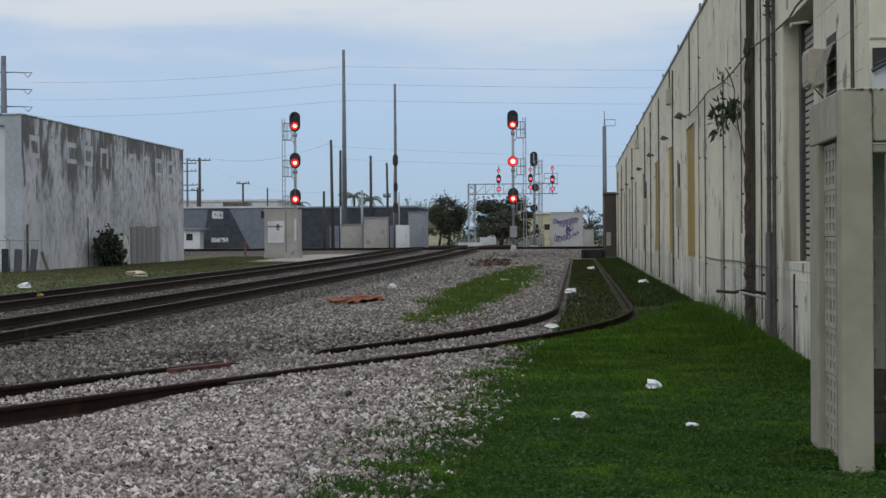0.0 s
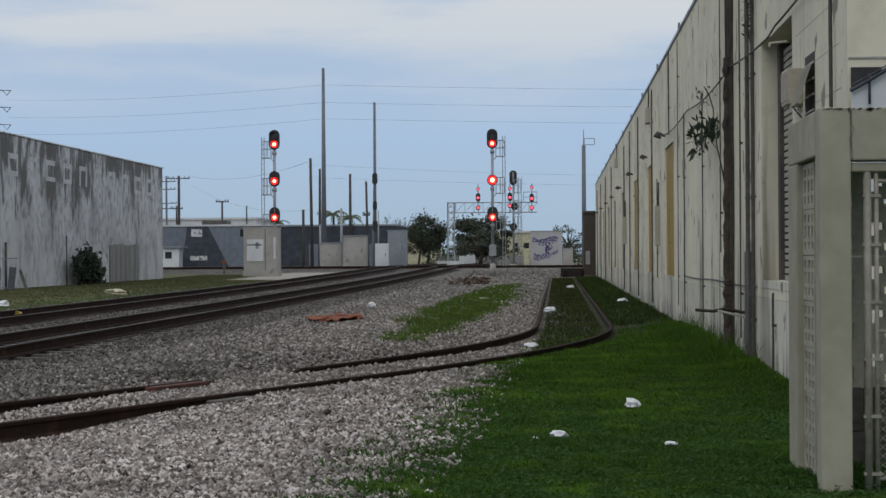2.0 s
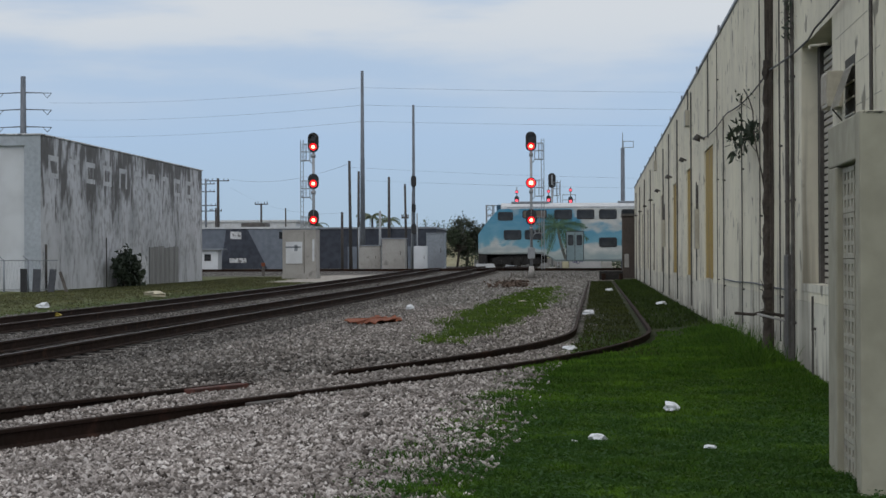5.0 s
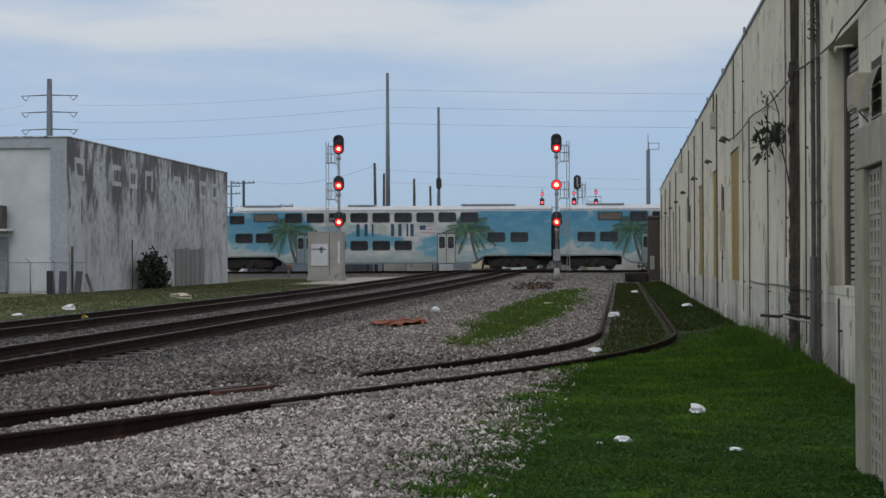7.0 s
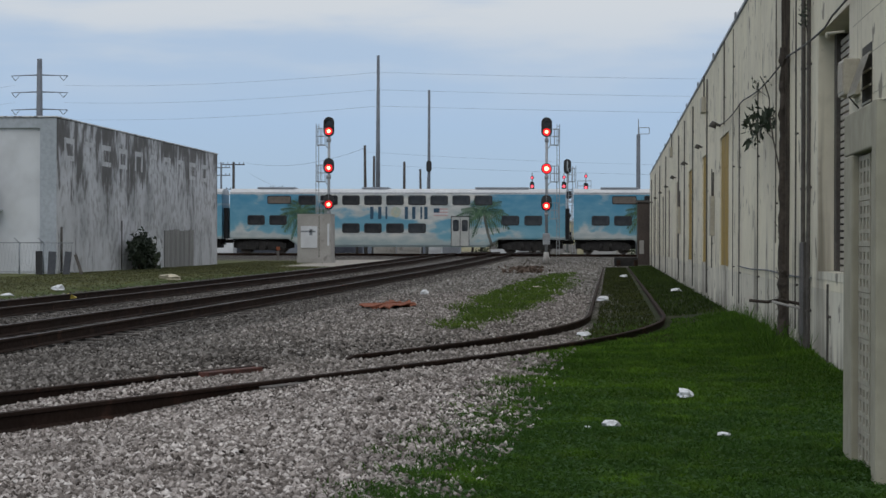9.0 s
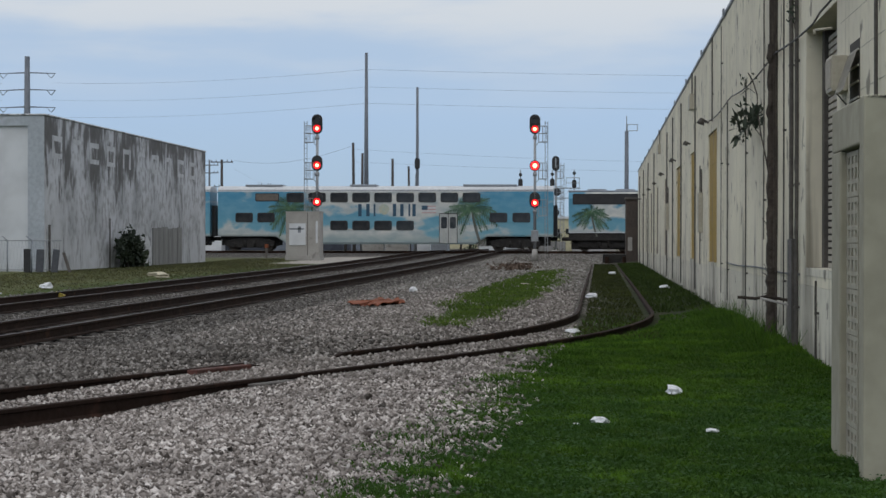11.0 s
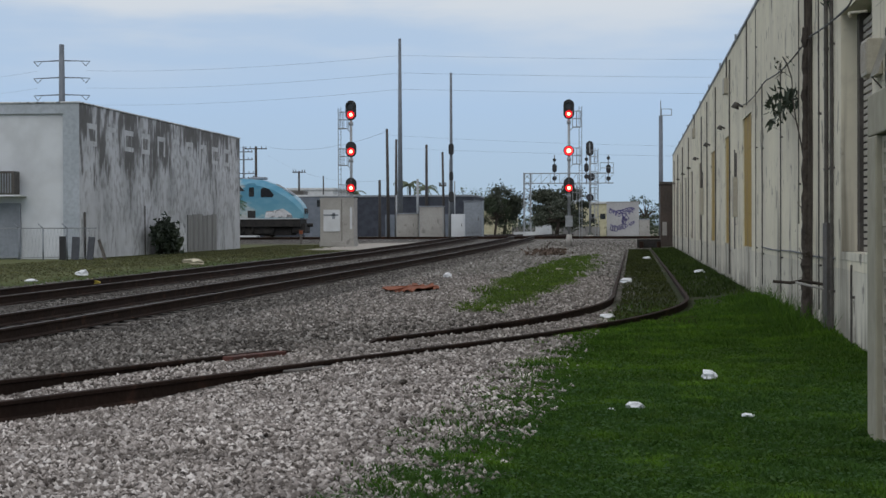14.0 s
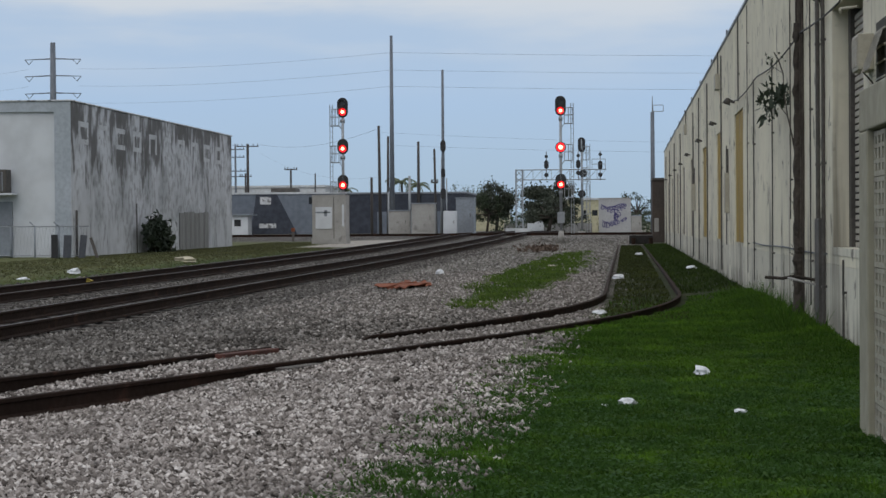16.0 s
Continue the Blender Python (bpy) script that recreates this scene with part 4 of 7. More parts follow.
# ---- stained building on the left ----
def build_left():
    lb = thing("stained_building", "grey concrete industrial building with black mould stains", "building")
    x1, y0, y1, z1 = -24.0, 86.7, 122.9, 6.95
    panels = [86.7, 98.2, 110.5, 122.9]
    for a, b in zip(panels, panels[1:]):
        bm = BM()
        box(bm, x1 - 0.4, x1, a + 0.02, b - 0.02, -0.2, z1)
        part("wall_panel", bm, M["stained"], lb)
    bm = BM()
    box(bm, x1 - 0.41, x1 - 0.05, y0 + 0.1, y1 - 0.1, 0.0, z1 - 0.01)
    part("inner_wall", bm, M["groove"], lb, "dark joints behind the panels")
    bm = BM()
    box(bm, x1 - 30, x1 - 0.75, y0 + 0.12, y0 + 0.4, -0.2, z1 - 0.45)
    part("front_wall", bm, M["white_metal"], lb, "white sheet metal front wall")
    bm = BM()
    box(bm, x1 - 0.75, x1 - 0.02, y0, y0 + 0.4, -0.2, z1)
    box(bm, x1 - 30, x1 - 0.75, y0, y0 + 0.4, z1 - 0.45, z1)
    part("front_frame", bm, M["frame_metal"], lb, "blue-grey metal frame of the front")
    bm = BM()
    box(bm, x1 - 30, x1 - 0.4, y1 - 0.4, y1 - 0.02, -0.2, z1)
    part("rear_wall", bm, M["stained"], lb)
    bm = BM()
    box(bm, x1 - 30.1, x1 + 0.05, y0 - 0.06, y1 + 0.06, z1 + 0.003, z1 + 0.07, 0.02)
    part("roof", bm, M["faded"], lb)
    # faded, unreadable painted letters
    k = 10
    rng = random.Random(11)
    for i in range(k):
        ya = 87.9 + (y1 - 89.5) * i / k
        bm = BM()
        h0, h1 = 5.15, 6.15
        w, th = 1.7, 0.30
        xf = x1 + 0.004
        style = i % 3
        box(bm, x1, xf, ya, ya + th, h0, h1)
        if style != 2:
            box(bm, x1, xf, ya + w - th, ya + w, h0, h1)
        box(bm, x1, xf, ya + th, ya + w - (th if style != 2 else 0), h1 - 0.24, h1)
        if style != 1:
            box(bm, x1, xf, ya + th, ya + w - (th if style != 2 else 0), h0, h0 + 0.22)
        part("faded_letter", bm, M["letter"], lb, "faded white painted bars")
    for y, r in ((87.3, 0.05), (98.3, 0.03)):
        bm = BM()
        tube(bm, (x1 + 0.06, y, 0.0), (x1 + 0.06, y, 2.6 if y > 88 else 2.2), r)
        part("drain_pipe", bm, M["pipe"], lb)
    for i in range(6):
        bm = BM()
        box(bm, x1 + 0.01, x1 + 0.06, 108.0 + 1.28 * i, 109.2 + 1.28 * i, 0.1, 2.2 + 0.04 * (i % 3))
        part("gate_board", bm, M["tie_grey"], lb, "weathered grey wooden board against the wall")
    bm = BM()
    box(bm, x1 + 0.003, x1 + 0.012, 102.4, 107.7, 0.1, 1.75)
    part("whitewash_patch", bm, M["faded"], lb)
    ac = (x1 - 2.7, y0, 3.5)
    bm = BM()
    box(bm, x1 - 0.75 - 7.0, x1 - 2.4, y0 - 0.9, y0 + 0.1, 2.88, 2.96)
    part("awning", bm, M["white_metal"], lb)
    bm = BM()
    box(bm, x1 - 5.0, x1 - 2.66, y0 - 0.02, y0 + 0.11, 0.2, 2.6, 0.02)
    part("door", bm, M["coping"], lb, "grey-blue metal door under the awning")
    return lb


M["faded"] = mottled("faded_white_paint", (0.66, 0.67, 0.69), (0.52, 0.53, 0.55), 1.4, 8.0, 0.9, 0.1, c3=(0.19, 0.19, 0.195), spots=(0.52, 0.62))
M["dark_board"] = mottled("dark_slate_board", (0.085, 0.09, 0.105), (0.06, 0.065, 0.078), 1.2, 10.0, 0.85, 0.1)
M["letter"] = mottled("flaking_white_letter_paint", (0.60, 0.61, 0.63), (0.46, 0.47, 0.49), 1.4, 8.0, 0.9, 0.1, c3=(0.22, 0.22, 0.225), spots=(0.60, 0.72))
M["frame_metal"] = mottled("pale_blue_grey_frame", (0.43, 0.47, 0.52), (0.36, 0.40, 0.44), 0.6, 6.0, 0.6, 0.05)
M["tie_grey"] = mottled("grey_boards", (0.27, 0.268, 0.265), (0.18, 0.178, 0.176), 0.8, 8.0, 0.95, 0.2, stretch=(3, 3, 0.3), c3=(0.10, 0.095, 0.092))
build_left()
t = thing("condenser", "dark air conditioning condenser on the awning", "air conditioner", "", (-27.6, 86.2, 2.96))
bm = BM()
box(bm, -0.6, 0.95, -0.4, 0.4, 0.0, 1.02, 0.03)
part("case", bm, M["pipe"], t)
bm = BM()
for i in range(12):
    box(bm, -0.5 + 0.115 * i, -0.45 + 0.115 * i, -0.42, -0.401, 0.08, 0.92)
part("grille", bm, M["coping"], t)


def build_left_fence():
    f = thing("chain_link_fence", "low grey chain-link fence before the white wall", "fence", "", (0, 85.0, 0.15))
    for i in range(8):
        bm = BM()
        x = -24.1 - 1.05 * i
        tube(bm, (x, 0, 0), (x, 0, 1.35), 0.035)
        tube(bm, (x, 0, 1.35), (x - 0.2, -0.1, 1.55), 0.02)
        part("post", bm, M["coping"], f)
    for z in (0.1, 1.35):
        bm = BM()
        tube(bm, (-32, 0, z), (-22.8, 0, z), 0.022)
        part("rail", bm, M["steel"], f)
    bm = BM()
    for i in range(60):
        x = -32 + 0.15 * i
        tube(bm, (x, 0.01, 0.1), (x + 0.15, 0.01, 1.35), 0.004, 0.004, 3)
        tube(bm, (x + 0.15, -0.01, 0.1), (x, -0.01, 1.35), 0.004, 0.004, 3)
    part("wire_mesh", bm, M["coping"], f)


build_left_fence()
for x, h, w, lean, m, lab in ((-24.15, 1.0, 0.28, 0, "black", "black post"), (-23.62, 0.98, 0.32, 3, "dark_board", "dark slate-grey board"), (-22.98, 0.98, 0.28, 6, "dark_board", "leaning dark slate-grey board"), (-22.3, 0.9, 0.12, -18, "tie", "leaning brown plank")):
    t = thing("board", lab + " standing by the fence", "board", "", (x, 84.5, 0.15), 0)
    bm = BM()
    box(bm, -w / 2, w / 2, -0.05, 0.05, 0, h, 0.01)
    ob = part("plank", bm, M[m], t)
    ob.matrix_basis = pose(0, 0, 0, 0, lean, 0)


# ---- plants ----
def bush(at, size, n, mat, label, seed):
    rng = np.random.default_rng(seed)
    t = thing("bush", label, "bush", "", at)
    cl = []
    for k in range(14):
        c = rng.normal(0, 1, 3) * np.array([0.36, 0.36, 0.2]) * np.array(size) + np.array([0, 0, 0.5 * size[2]])
        cl.append(leaf_cloud(n // 14, rng, c, np.array(size) * 0.13, 0.13, 0.1))
    clouds_mesh("foliage", cl, mat).parent = t
    bm = BM()
    for k in range(6):
        tube(bm, (0, 0, 0), (rng.uniform(-0.4, 0.4) * size[0], rng.uniform(-0.3, 0.3) * size[1], rng.uniform(0.4, 0.8) * size[2]), 0.03, 0.01, 5)
    part("stem", bm, M["bark"], t)


bush((-23.4, 99.9, 0.1), (0.7, 2.3, 2.0), 2400, M["leaf_dark"], "dark green bush against the stained wall", 21)
bush((-23.2, 102.2, 0.1), (0.5, 1.1, 0.9), 320, M["leaf"], "small scrubby bush beside the stained wall", 22)


def tree(at, h, w, n, mat, label, seed, flat=0.75):
    rng = np.random.default_rng(seed)
    t = thing("tree", label, "tree", "trees behind the tracks", at)
    bm = BM()
    tube(bm, (0, 0, -0.2), (0.1 * w, 0, h * 0.5), 0.05 * w, 0.03 * w, 8)
    cl = []
    for k in range(22):
        a = rng.uniform(0, 2 * math.pi)
        r = w * 0.56 * math.sqrt(rng.uniform(0.02, 1))
        big = rng.uniform(0.45, 1.35)
        c = np.array([r * math.cos(a), r * math.sin(a), h * (0.26 + 0.66 * rng.uniform(0, 1) * (1 - 0.45 * (r / w)))])
        tube(bm, (0.1 * w, 0, h * 0.4), c, 0.025 * w, 0.006 * w, 5)
        cl.append(leaf_cloud(int(n / 22 * big), rng, c, (0.085 * w * big, 0.085 * w * big, 0.06 * h * flat * big), 0.030 * w, 0.1))
    part("trunk", bm, M["bark"], t)
    clouds_mesh("crown", cl, mat).parent = t


tree((-14.6, 230, 0.6), 6.4, 4.0, 10000, M["leaf_hazed"], "dense dark green tree beyond the crossing", 31)
tree((-8.6, 235, 0.6), 6.0, 5.6, 11000, M["leaf_hazed"], "broad dark green tree beyond the crossing", 32)
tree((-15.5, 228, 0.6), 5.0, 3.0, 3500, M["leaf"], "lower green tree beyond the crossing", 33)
tree((-7.2, 190, 0.6), 3.8, 4.2, 6000, M["leaf_hazed"], "scrubby grey-green tree behind the signal", 34)
tree((1.2, 260, 0.6), 5.2, 4.0, 1500, M["leaf"], "green tree beyond the painted shed", 35)
tree((-20.5, 300, 0.6), 8.4, 6.0, 900, M["frond"], "pale wispy tree far beyond the tracks", 36)
tree((-25.0, 300, 0.6), 8.0, 4.0, 600, M["frond"], "pale wispy tree far beyond the tracks", 37)


def palm(at, h, w, seed):
    rng = np.random.default_rng(seed)
    t = thing("palm", "pale green palm behind the dark building", "palm tree", "palms behind the tracks", at)
    bm = BM()
    tube(bm, (0, 0, -0.2), (0.1, 0, h), 0.16, 0.11, 8)
    part("trunk", bm, M["wood_pole"], t)
    for k in range(15):
        a = 2 * math.pi * k / 15 + rng.uniform(-0.2, 0.2)
        up = rng.uniform(0.1, 1.0)
        bm = BM()
        prev = None
        for s in np.linspace(0, 1, 8):
            p = Vector((math.cos(a) * w * s, math.sin(a) * w * s, h + w * (up * s - 0.9 * s * s)))
            if prev is not None:
                tube(bm, prev, p, 0.02, 0.015, 4)
                side = Vector((-math.sin(a), math.cos(a), 0))
                for sg in (-1, 1):
                    q = p + side * sg * w * 0.22 * (1.1 - s) + Vector((0, 0, -0.14 * w))
                    vs = [bm.verts.new(v) for v in (prev, p, q)]
                    bm.faces.new(vs)
            prev = p
        part("frond", bm, M["frond"], t)


palm((-23.4, 212, 0.6), 5.4, 1.7, 41)
palm((-21.9, 214, 0.6), 5.0, 1.5, 42)
palm((-29.5, 214, 0.6), 4.6, 1.3, 43)


# ---- buildings beyond the crossing ----
def far_building():
    b = thing("slate_building", "long low slate-grey and charcoal industrial building", "building", "", (0, 200, 0.5))
    for name, xa, xb, y, z, m, lab in (("wall", -48.0, -27.6, 0.0, 4.12, "grey_build", ""), ("dark_wall", -27.4, -15.7, 0.3, 4.05, "dark_build", "charcoal wall")):
        bm = BM()
        box(bm, xa, xb, y, y + 14, -0.5, z)
        part(name, bm, M[m], b, lab)
        bm = BM()
        box(bm, xa - 0.1, xb + 0.1, y - 0.1, y + 14.1, z + 0.003, z + 0.18)
        part("roof", bm, M["white_roof"] if name == "wall" else M["coping"], b)
    bm = BM()
    plate(bm, [(-37.2, 0.0), (-32.4, 0.0), (-34.5, 4.1), (-36.6, 4.1)], -0.03, -0.003)
    part("dark_panel", bm, M["dark_build"], b, "charcoal painted slanted panel")
    for x0, x1, z0, z1 in ((-36.2, -35.1, 3.1, 3.85), (-31.3, -30.6, 3.1, 3.8)):
        bm = BM()
        box(bm, x0, x1, -0.05, -0.031, z0, z1)
        part("window", bm, M["faded"] if x0 < -35 else M["glass"], b)
    bm = BM()
    box(bm, -36.3, -34.6, -0.06, -0.031, 0.75, 1.2)
    part("sign_panel", bm, M["faded"], b)
    for x in (-24.5, -22.0, -19.0):
        bm = BM()
        box(bm, x, x + 1.4, 0.24, 0.297, 0.0, 2.3)
        part("bay_door", bm, M["grey_build"], b)
    bm = BM()
    box(bm, -36.0, -33.5, 5, 8, 4.31, 4.8, 0.05)
    part("roof_unit", bm, M["pipe"], b)


far_building()
t = thing("white_roofed_building", "distant low building with a bright white roof", "building", "", (0, 290, 0.6))
bm = BM()
box(bm, -60, -43.0, 0, 20, 0, 6.4)
part("wall", bm, M["white_roof"], t)
bm = BM()
box(bm, -60.2, -42.8, -0.2, 20.2, 6.403, 6.7)
part("roof", bm, M["white_roof"], t)
t = thing("white_roofed_building", "distant white-roofed shed behind the trees", "building", "", (0, 270, 0.6))
bm = BM()
box(bm, -25.0, -16.0, 0, 14, 0, 3.6)
part("wall", bm, M["pale_yellow"], t)
bm = BM()
box(bm, -25.3, -15.0, -0.3, 14.3, 3.603, 4.3)
part("roof", bm, M["white_roof"], t)
t = thing("yellow_building", "distant pale yellow building behind the signals", "building", "", (0, 260, 0.6))
bm = BM()
box(bm, -7.74, -3.2, 0, 12, -0.5, 3.9)
part("wall", bm, M["pale_yellow"], t)
bm = BM()
box(bm, -7.9, -3.0, -0.2, 12.2, 3.903, 4.15)
part("roof", bm, M["white_roof"], t)
for x in (-7.0, -5.6, -4.2):
    bm = BM()
    box(bm, x, x + 0.7, -0.03, -0.003, 1.4, 2.6)
    part("window", bm, M["glass"], t)
t = thing("kiosk", "small white guard hut with one window", "hut", "", (0, 198, 0.5))
bm = BM()
box(bm, -38.7, -36.7, -2, 0, -0.2, 2.0)
part("wall", bm, M["white_metal"], t)
bm = BM()
box(bm, -39.0, -36.2, -2.3, 0.3, 2.003, 2.15)
part("roof", bm, M["coping"], t)
bm = BM()
box(bm, -38.05, -37.4, -2.04, -2.003, 0.95, 1.6)
part("window", bm, M["glass"], t)
# low perimeter wall and far scrub behind the crossing
bm = BM()
box(bm, -12.8, -3.0, 215, 215.3, 0.2, 1.55)
solid("wall_perimeter", bm, M["tie_grey"], "low grey perimeter wall beyond the crossing", "wall")
rng_s = np.random.default_rng(77)
cl = []
for k in range(90):
    cl.append(leaf_cloud(36, rng_s, (rng_s.uniform(-15, 6), rng_s.uniform(205, 260), 0.6 + rng_s.uniform(0, 1.3)), (0.7, 0.7, 0.45), 0.16, 0.1))
for k in range(60):
    cl.append(leaf_cloud(30, rng_s, (rng_s.uniform(-130, -40), rng_s.uniform(320, 420), 0.8 + rng_s.uniform(0, 3.5)), (2.4, 1.5, 1.0), 0.5, 0.1))
for k in range(50):
    cl.append(leaf_cloud(30, rng_s, (rng_s.uniform(-40, 40), rng_s.uniform(320, 420), 0.8 + rng_s.uniform(0, 3.0)), (2.4, 1.5, 0.9), 0.5, 0.1))
scrub = clouds_mesh("scrub", cl, M["leaf"])
tagged(scrub, "dull green scrub beyond the crossing", "scrub", "", "stuff")


def cabinet(at, w, d, h, mat, label, panel=None, roof=True, name="equipment_cabinet"):
    t = thing(name, label, "cabinet", "trackside cabinets", at)
    bm = BM()
    box(bm, -w / 2, w / 2, -d / 2, d / 2, 0, h, 0.02)
    part("case", bm, M[mat], t)
    if roof:
        bm = BM()
        box(bm, -w / 2 - 0.06, w / 2 + 0.06, -d / 2 - 0.06, d / 2 + 0.06, h + 0.003, h + 0.07)
        part("lid", bm, M["coping"], t)
    bm = BM()
    box(bm, -w * 0.4, w * 0.4, -d / 2 - 0.03, -d / 2 - 0.003, h * 0.12, h * 0.88)
    dr = part("door", bm, M[panel or mat], t)
    bm = BM()
    tube(bm, (w * 0.3, -d / 2 - 0.07, h * 0.45), (w * 0.3, -d / 2 - 0.07, h * 0.58), 0.02)
    part("handle", bm, M["pipe"], dr)
    bm = BM()
    box(bm, -w / 2 - 0.1, w / 2 + 0.1, -d / 2 - 0.1, d / 2 + 0.1, -0.3, -0.003)
    part("plinth", bm, M["concrete"], t)
    return t


cabinet((-18.1, 163, 0.75), 1.7, 1.2, 1.85, "concrete", "pale grey trackside equipment cabinet")
cabinet((-16.05, 162, 0.75), 1.85, 1.4, 2.4, "concrete", "grey trackside cabinet covered in faded scribbles")
cabinet((-13.85, 161, 0.75), 1.05, 0.8, 1.8, "white_metal", "white trackside cabinet beside a mast", roof=False)
cabinet((-13.3, 170, 0.75), 1.5, 2.2, 2.9, "coping", "blue-grey steel container beside the track")
cabinet((-9.0, 205, 0.7), 1.6, 1.0, 1.1, "white_metal", "pale box beside the signal gantry")
cabinet((1.1, 200, 0.7), 1.0, 0.8, 1.5, "concrete", "pale grey box beyond the painted shed")
cabinet((-2.4, 164, 0.7), 0.5, 0.5, 1.4, "pale_yellow", "yellow-green cabinet beside the painted shed", roof=False)

# signal hut by the left signal
t = thing("signal_hut", "grey trackside signal hut with a pale door panel", "hut", "", (-18.9, 129.0, 0.5))
bm = BM()
box(bm, -1.08, 1.08, 0, 1.8, 0.1, 2.85)
part("wall", bm, M["concrete"], t)
bm = BM()
box(bm, -1.10, 1.10, -0.02, 1.82, 2.853, 2.92)
part("roof", bm, M["concrete"], t)
bm = BM()
box(bm, -0.86, 0.2, -0.05, -0.003, 0.75, 2.15)
pn = part("panel", bm, M["white_metal"], t, "pale door panel")
bm = BM()
box(bm, -0.86, 0.1, -0.06, -0.052, 1.75, 1.85)
box(bm, -0.3, -0.1, -0.06, -0.052, 1.55, 1.95)
part("latch", bm, M["coping"], pn)
bm = BM()
box(bm, 0.30, 0.34, -0.01, 0.0, 0.12, 2.8)
part("seam", bm, M["pipe"], t)
bm = BM()
box(bm, 0.85, 0.98, -0.03, -0.003, 0.9, 2.3)
part("conduit", bm, M["white_metal"], t)
bm = BM()
box(bm, -1.12, 1.12, -0.06, 1.9, -0.25, 0.098)
part("slab", bm, M["concrete"], t)


# painted shed
def painted_shed():
    t = thing("painted_shed", "pale grey concrete shed with violet spray-paint scribbles", "hut", "", (-0.83, 165, 0.62))
    bm = BM()
    box(bm, -1.3, 1.3, 0, 2.6, -0.1, 2.85)
    part("wall", bm, M["concrete_pale"], t)
    bm = BM()
    box(bm, -1.33, 1.33, -0.03, 2.63, 2.853, 2.92)
    part("roof", bm, M["concrete"], t)
    rng = random.Random(6)
    for row, z, amp, x0, x1, r, turns in ((0, 2.2, 0.20, -1.1, 0.95, 0.032, 9), (1, 1.95, 0.16, -0.7, 0.9, 0.026, 6), (2, 1.5, 0.34, -0.05, 0.35, 0.03, 4), (3, 0.85, 0.28, -1.0, 0.35, 0.026, 8), (4, 1.15, 0.10, 0.45, 0.95, 0.022, 4)):
        bm = BM()
        n = turns * 9
        prev = None
        high, wide = 1.0, 1.0
        for i in range(n):
            u = i / (n - 1)
            if i % 9 == 0:
                high, wide = rng.uniform(0.35, 1.0), rng.uniform(0.5, 1.5)
            a = 2 * math.pi * i / 9
            p = (x0 + (x1 - x0) * u + 0.13 * wide * math.sin(a), -0.012, z + amp * high * math.cos(a) - 0.12 * math.sin(u * 5))
            if prev:
                dx, dz = p[0] - prev[0], p[2] - prev[2]
                n2 = max(math.hypot(dx, dz), 0.01)
                ox, oz = -dz / n2 * r, dx / n2 * r
                plate(bm, [(prev[0] - ox, prev[2] - oz), (p[0] - ox, p[2] - oz), (p[0] + ox, p[2] + oz), (prev[0] + ox, prev[2] + oz)], -0.012 - 0.0004 * (i % 5), -0.003)
            prev = p
        part("spray_paint", bm, M["violet"], t, "violet spray-paint scribble")


M["concrete_pale"] = mottled("pale_concrete", (0.47, 0.47, 0.48), (0.41, 0.41, 0.42), 0.8, 10.0, 0.9, 0.1)
painted_shed()


# ---- railway signals ----
def disc(bm, x, y, z, r, depth, seg=20):
    tube(bm, (x, y, z), (x, y - depth, z), r, r, seg)


def lamp_unit(parent, z, r, lit, hooded=True, off=0.0):
    """A lens with its core and hood on the face of a head, looking along -y."""
    # A lit ring is wider than a real lens: the lamp's halo modelled in
    bm = BM()
    disc(bm, off, -0.10, z, r, 0.03)
    ring = part("lens", bm, M["lit"] if lit else M["unlit"], parent, "lit red lens widened by its halo" if lit else "unlit lens")
    if lit:
        bm = BM()
        disc(bm, off, -0.131, z, r * 0.50, 0.012)
        part("lens_core", bm, M["lit_core"], ring)
    if hooded:
        bm = BM()
        n = 14
        vs = []
        for i in range(n + 1):
            a = math.pi * (-0.08 + 1.16 * i / n)
            row = []
            for rr, y in ((r * 1.12, -0.09), (r * 1.12, -0.42), (r * 1.18, -0.42), (r * 1.18, -0.09)):
                row.append(bm.verts.new((off + rr * math.cos(a), y, z + rr * math.sin(a))))
            vs.append(row)
        for a, b in zip(vs, vs[1:]):
            for k in range(4):
                bm.faces.new((a[k], a[(k + 1) % 4], b[(k + 1) % 4], b[k]))
        bm.faces.new(vs[0])
        bm.faces.new(vs[-1][::-1])
        part("hood", bm, M["black"], ring)


def ladder(t, x, y, z0, z1, w=0.36):
    for s in (0, w):
        bm = BM()
        tube(bm, (x + s, y, z0), (x + s, y, z1), 0.022, 0.022, 6)
        part("ladder_rail", bm, M["steel"], t)
    bm = BM()
    tube(bm, (x, y, 0), (x + w, y, 0), 0.014, 0.014, 5)
    rung = mesh_of("ladder_rung", bm, M["steel"])
    for z in np.arange(z0 + 0.3, z1, 0.32):
        part("ladder_rung", rung, None, t).location = (0, 0, z)


def platform(t, x0, x1, y, z, s):
    bm = BM()
    box(bm, min(x0, x1), max(x0, x1), y - 0.3, y + 0.3, z, z + 0.05)
    tube(bm, (x0, y, z), (x1 * 0.0 + x0 * 0.0 + 0.0, y, z - 0.28), 0.025, 0.025, 5)
    pf = part("platform", bm, M["steel"], t)
    for yy in (-0.3, 0.3):
        for xx in (x0, (x0 + x1) / 2, x1):
            bm = BM()
            tube(bm, (xx, y + yy, z + 0.05), (xx, y + yy, z + 1.1), 0.02, 0.02, 5)
            part("railing_post", bm, M["steel"], pf)
        for zz in (0.6, 1.1):
            bm = BM()
            tube(bm, (x0, y + yy, z + zz), (x1, y + yy, z + zz), 0.018, 0.018, 5)
            part("railing_bar", bm, M["steel"], pf)


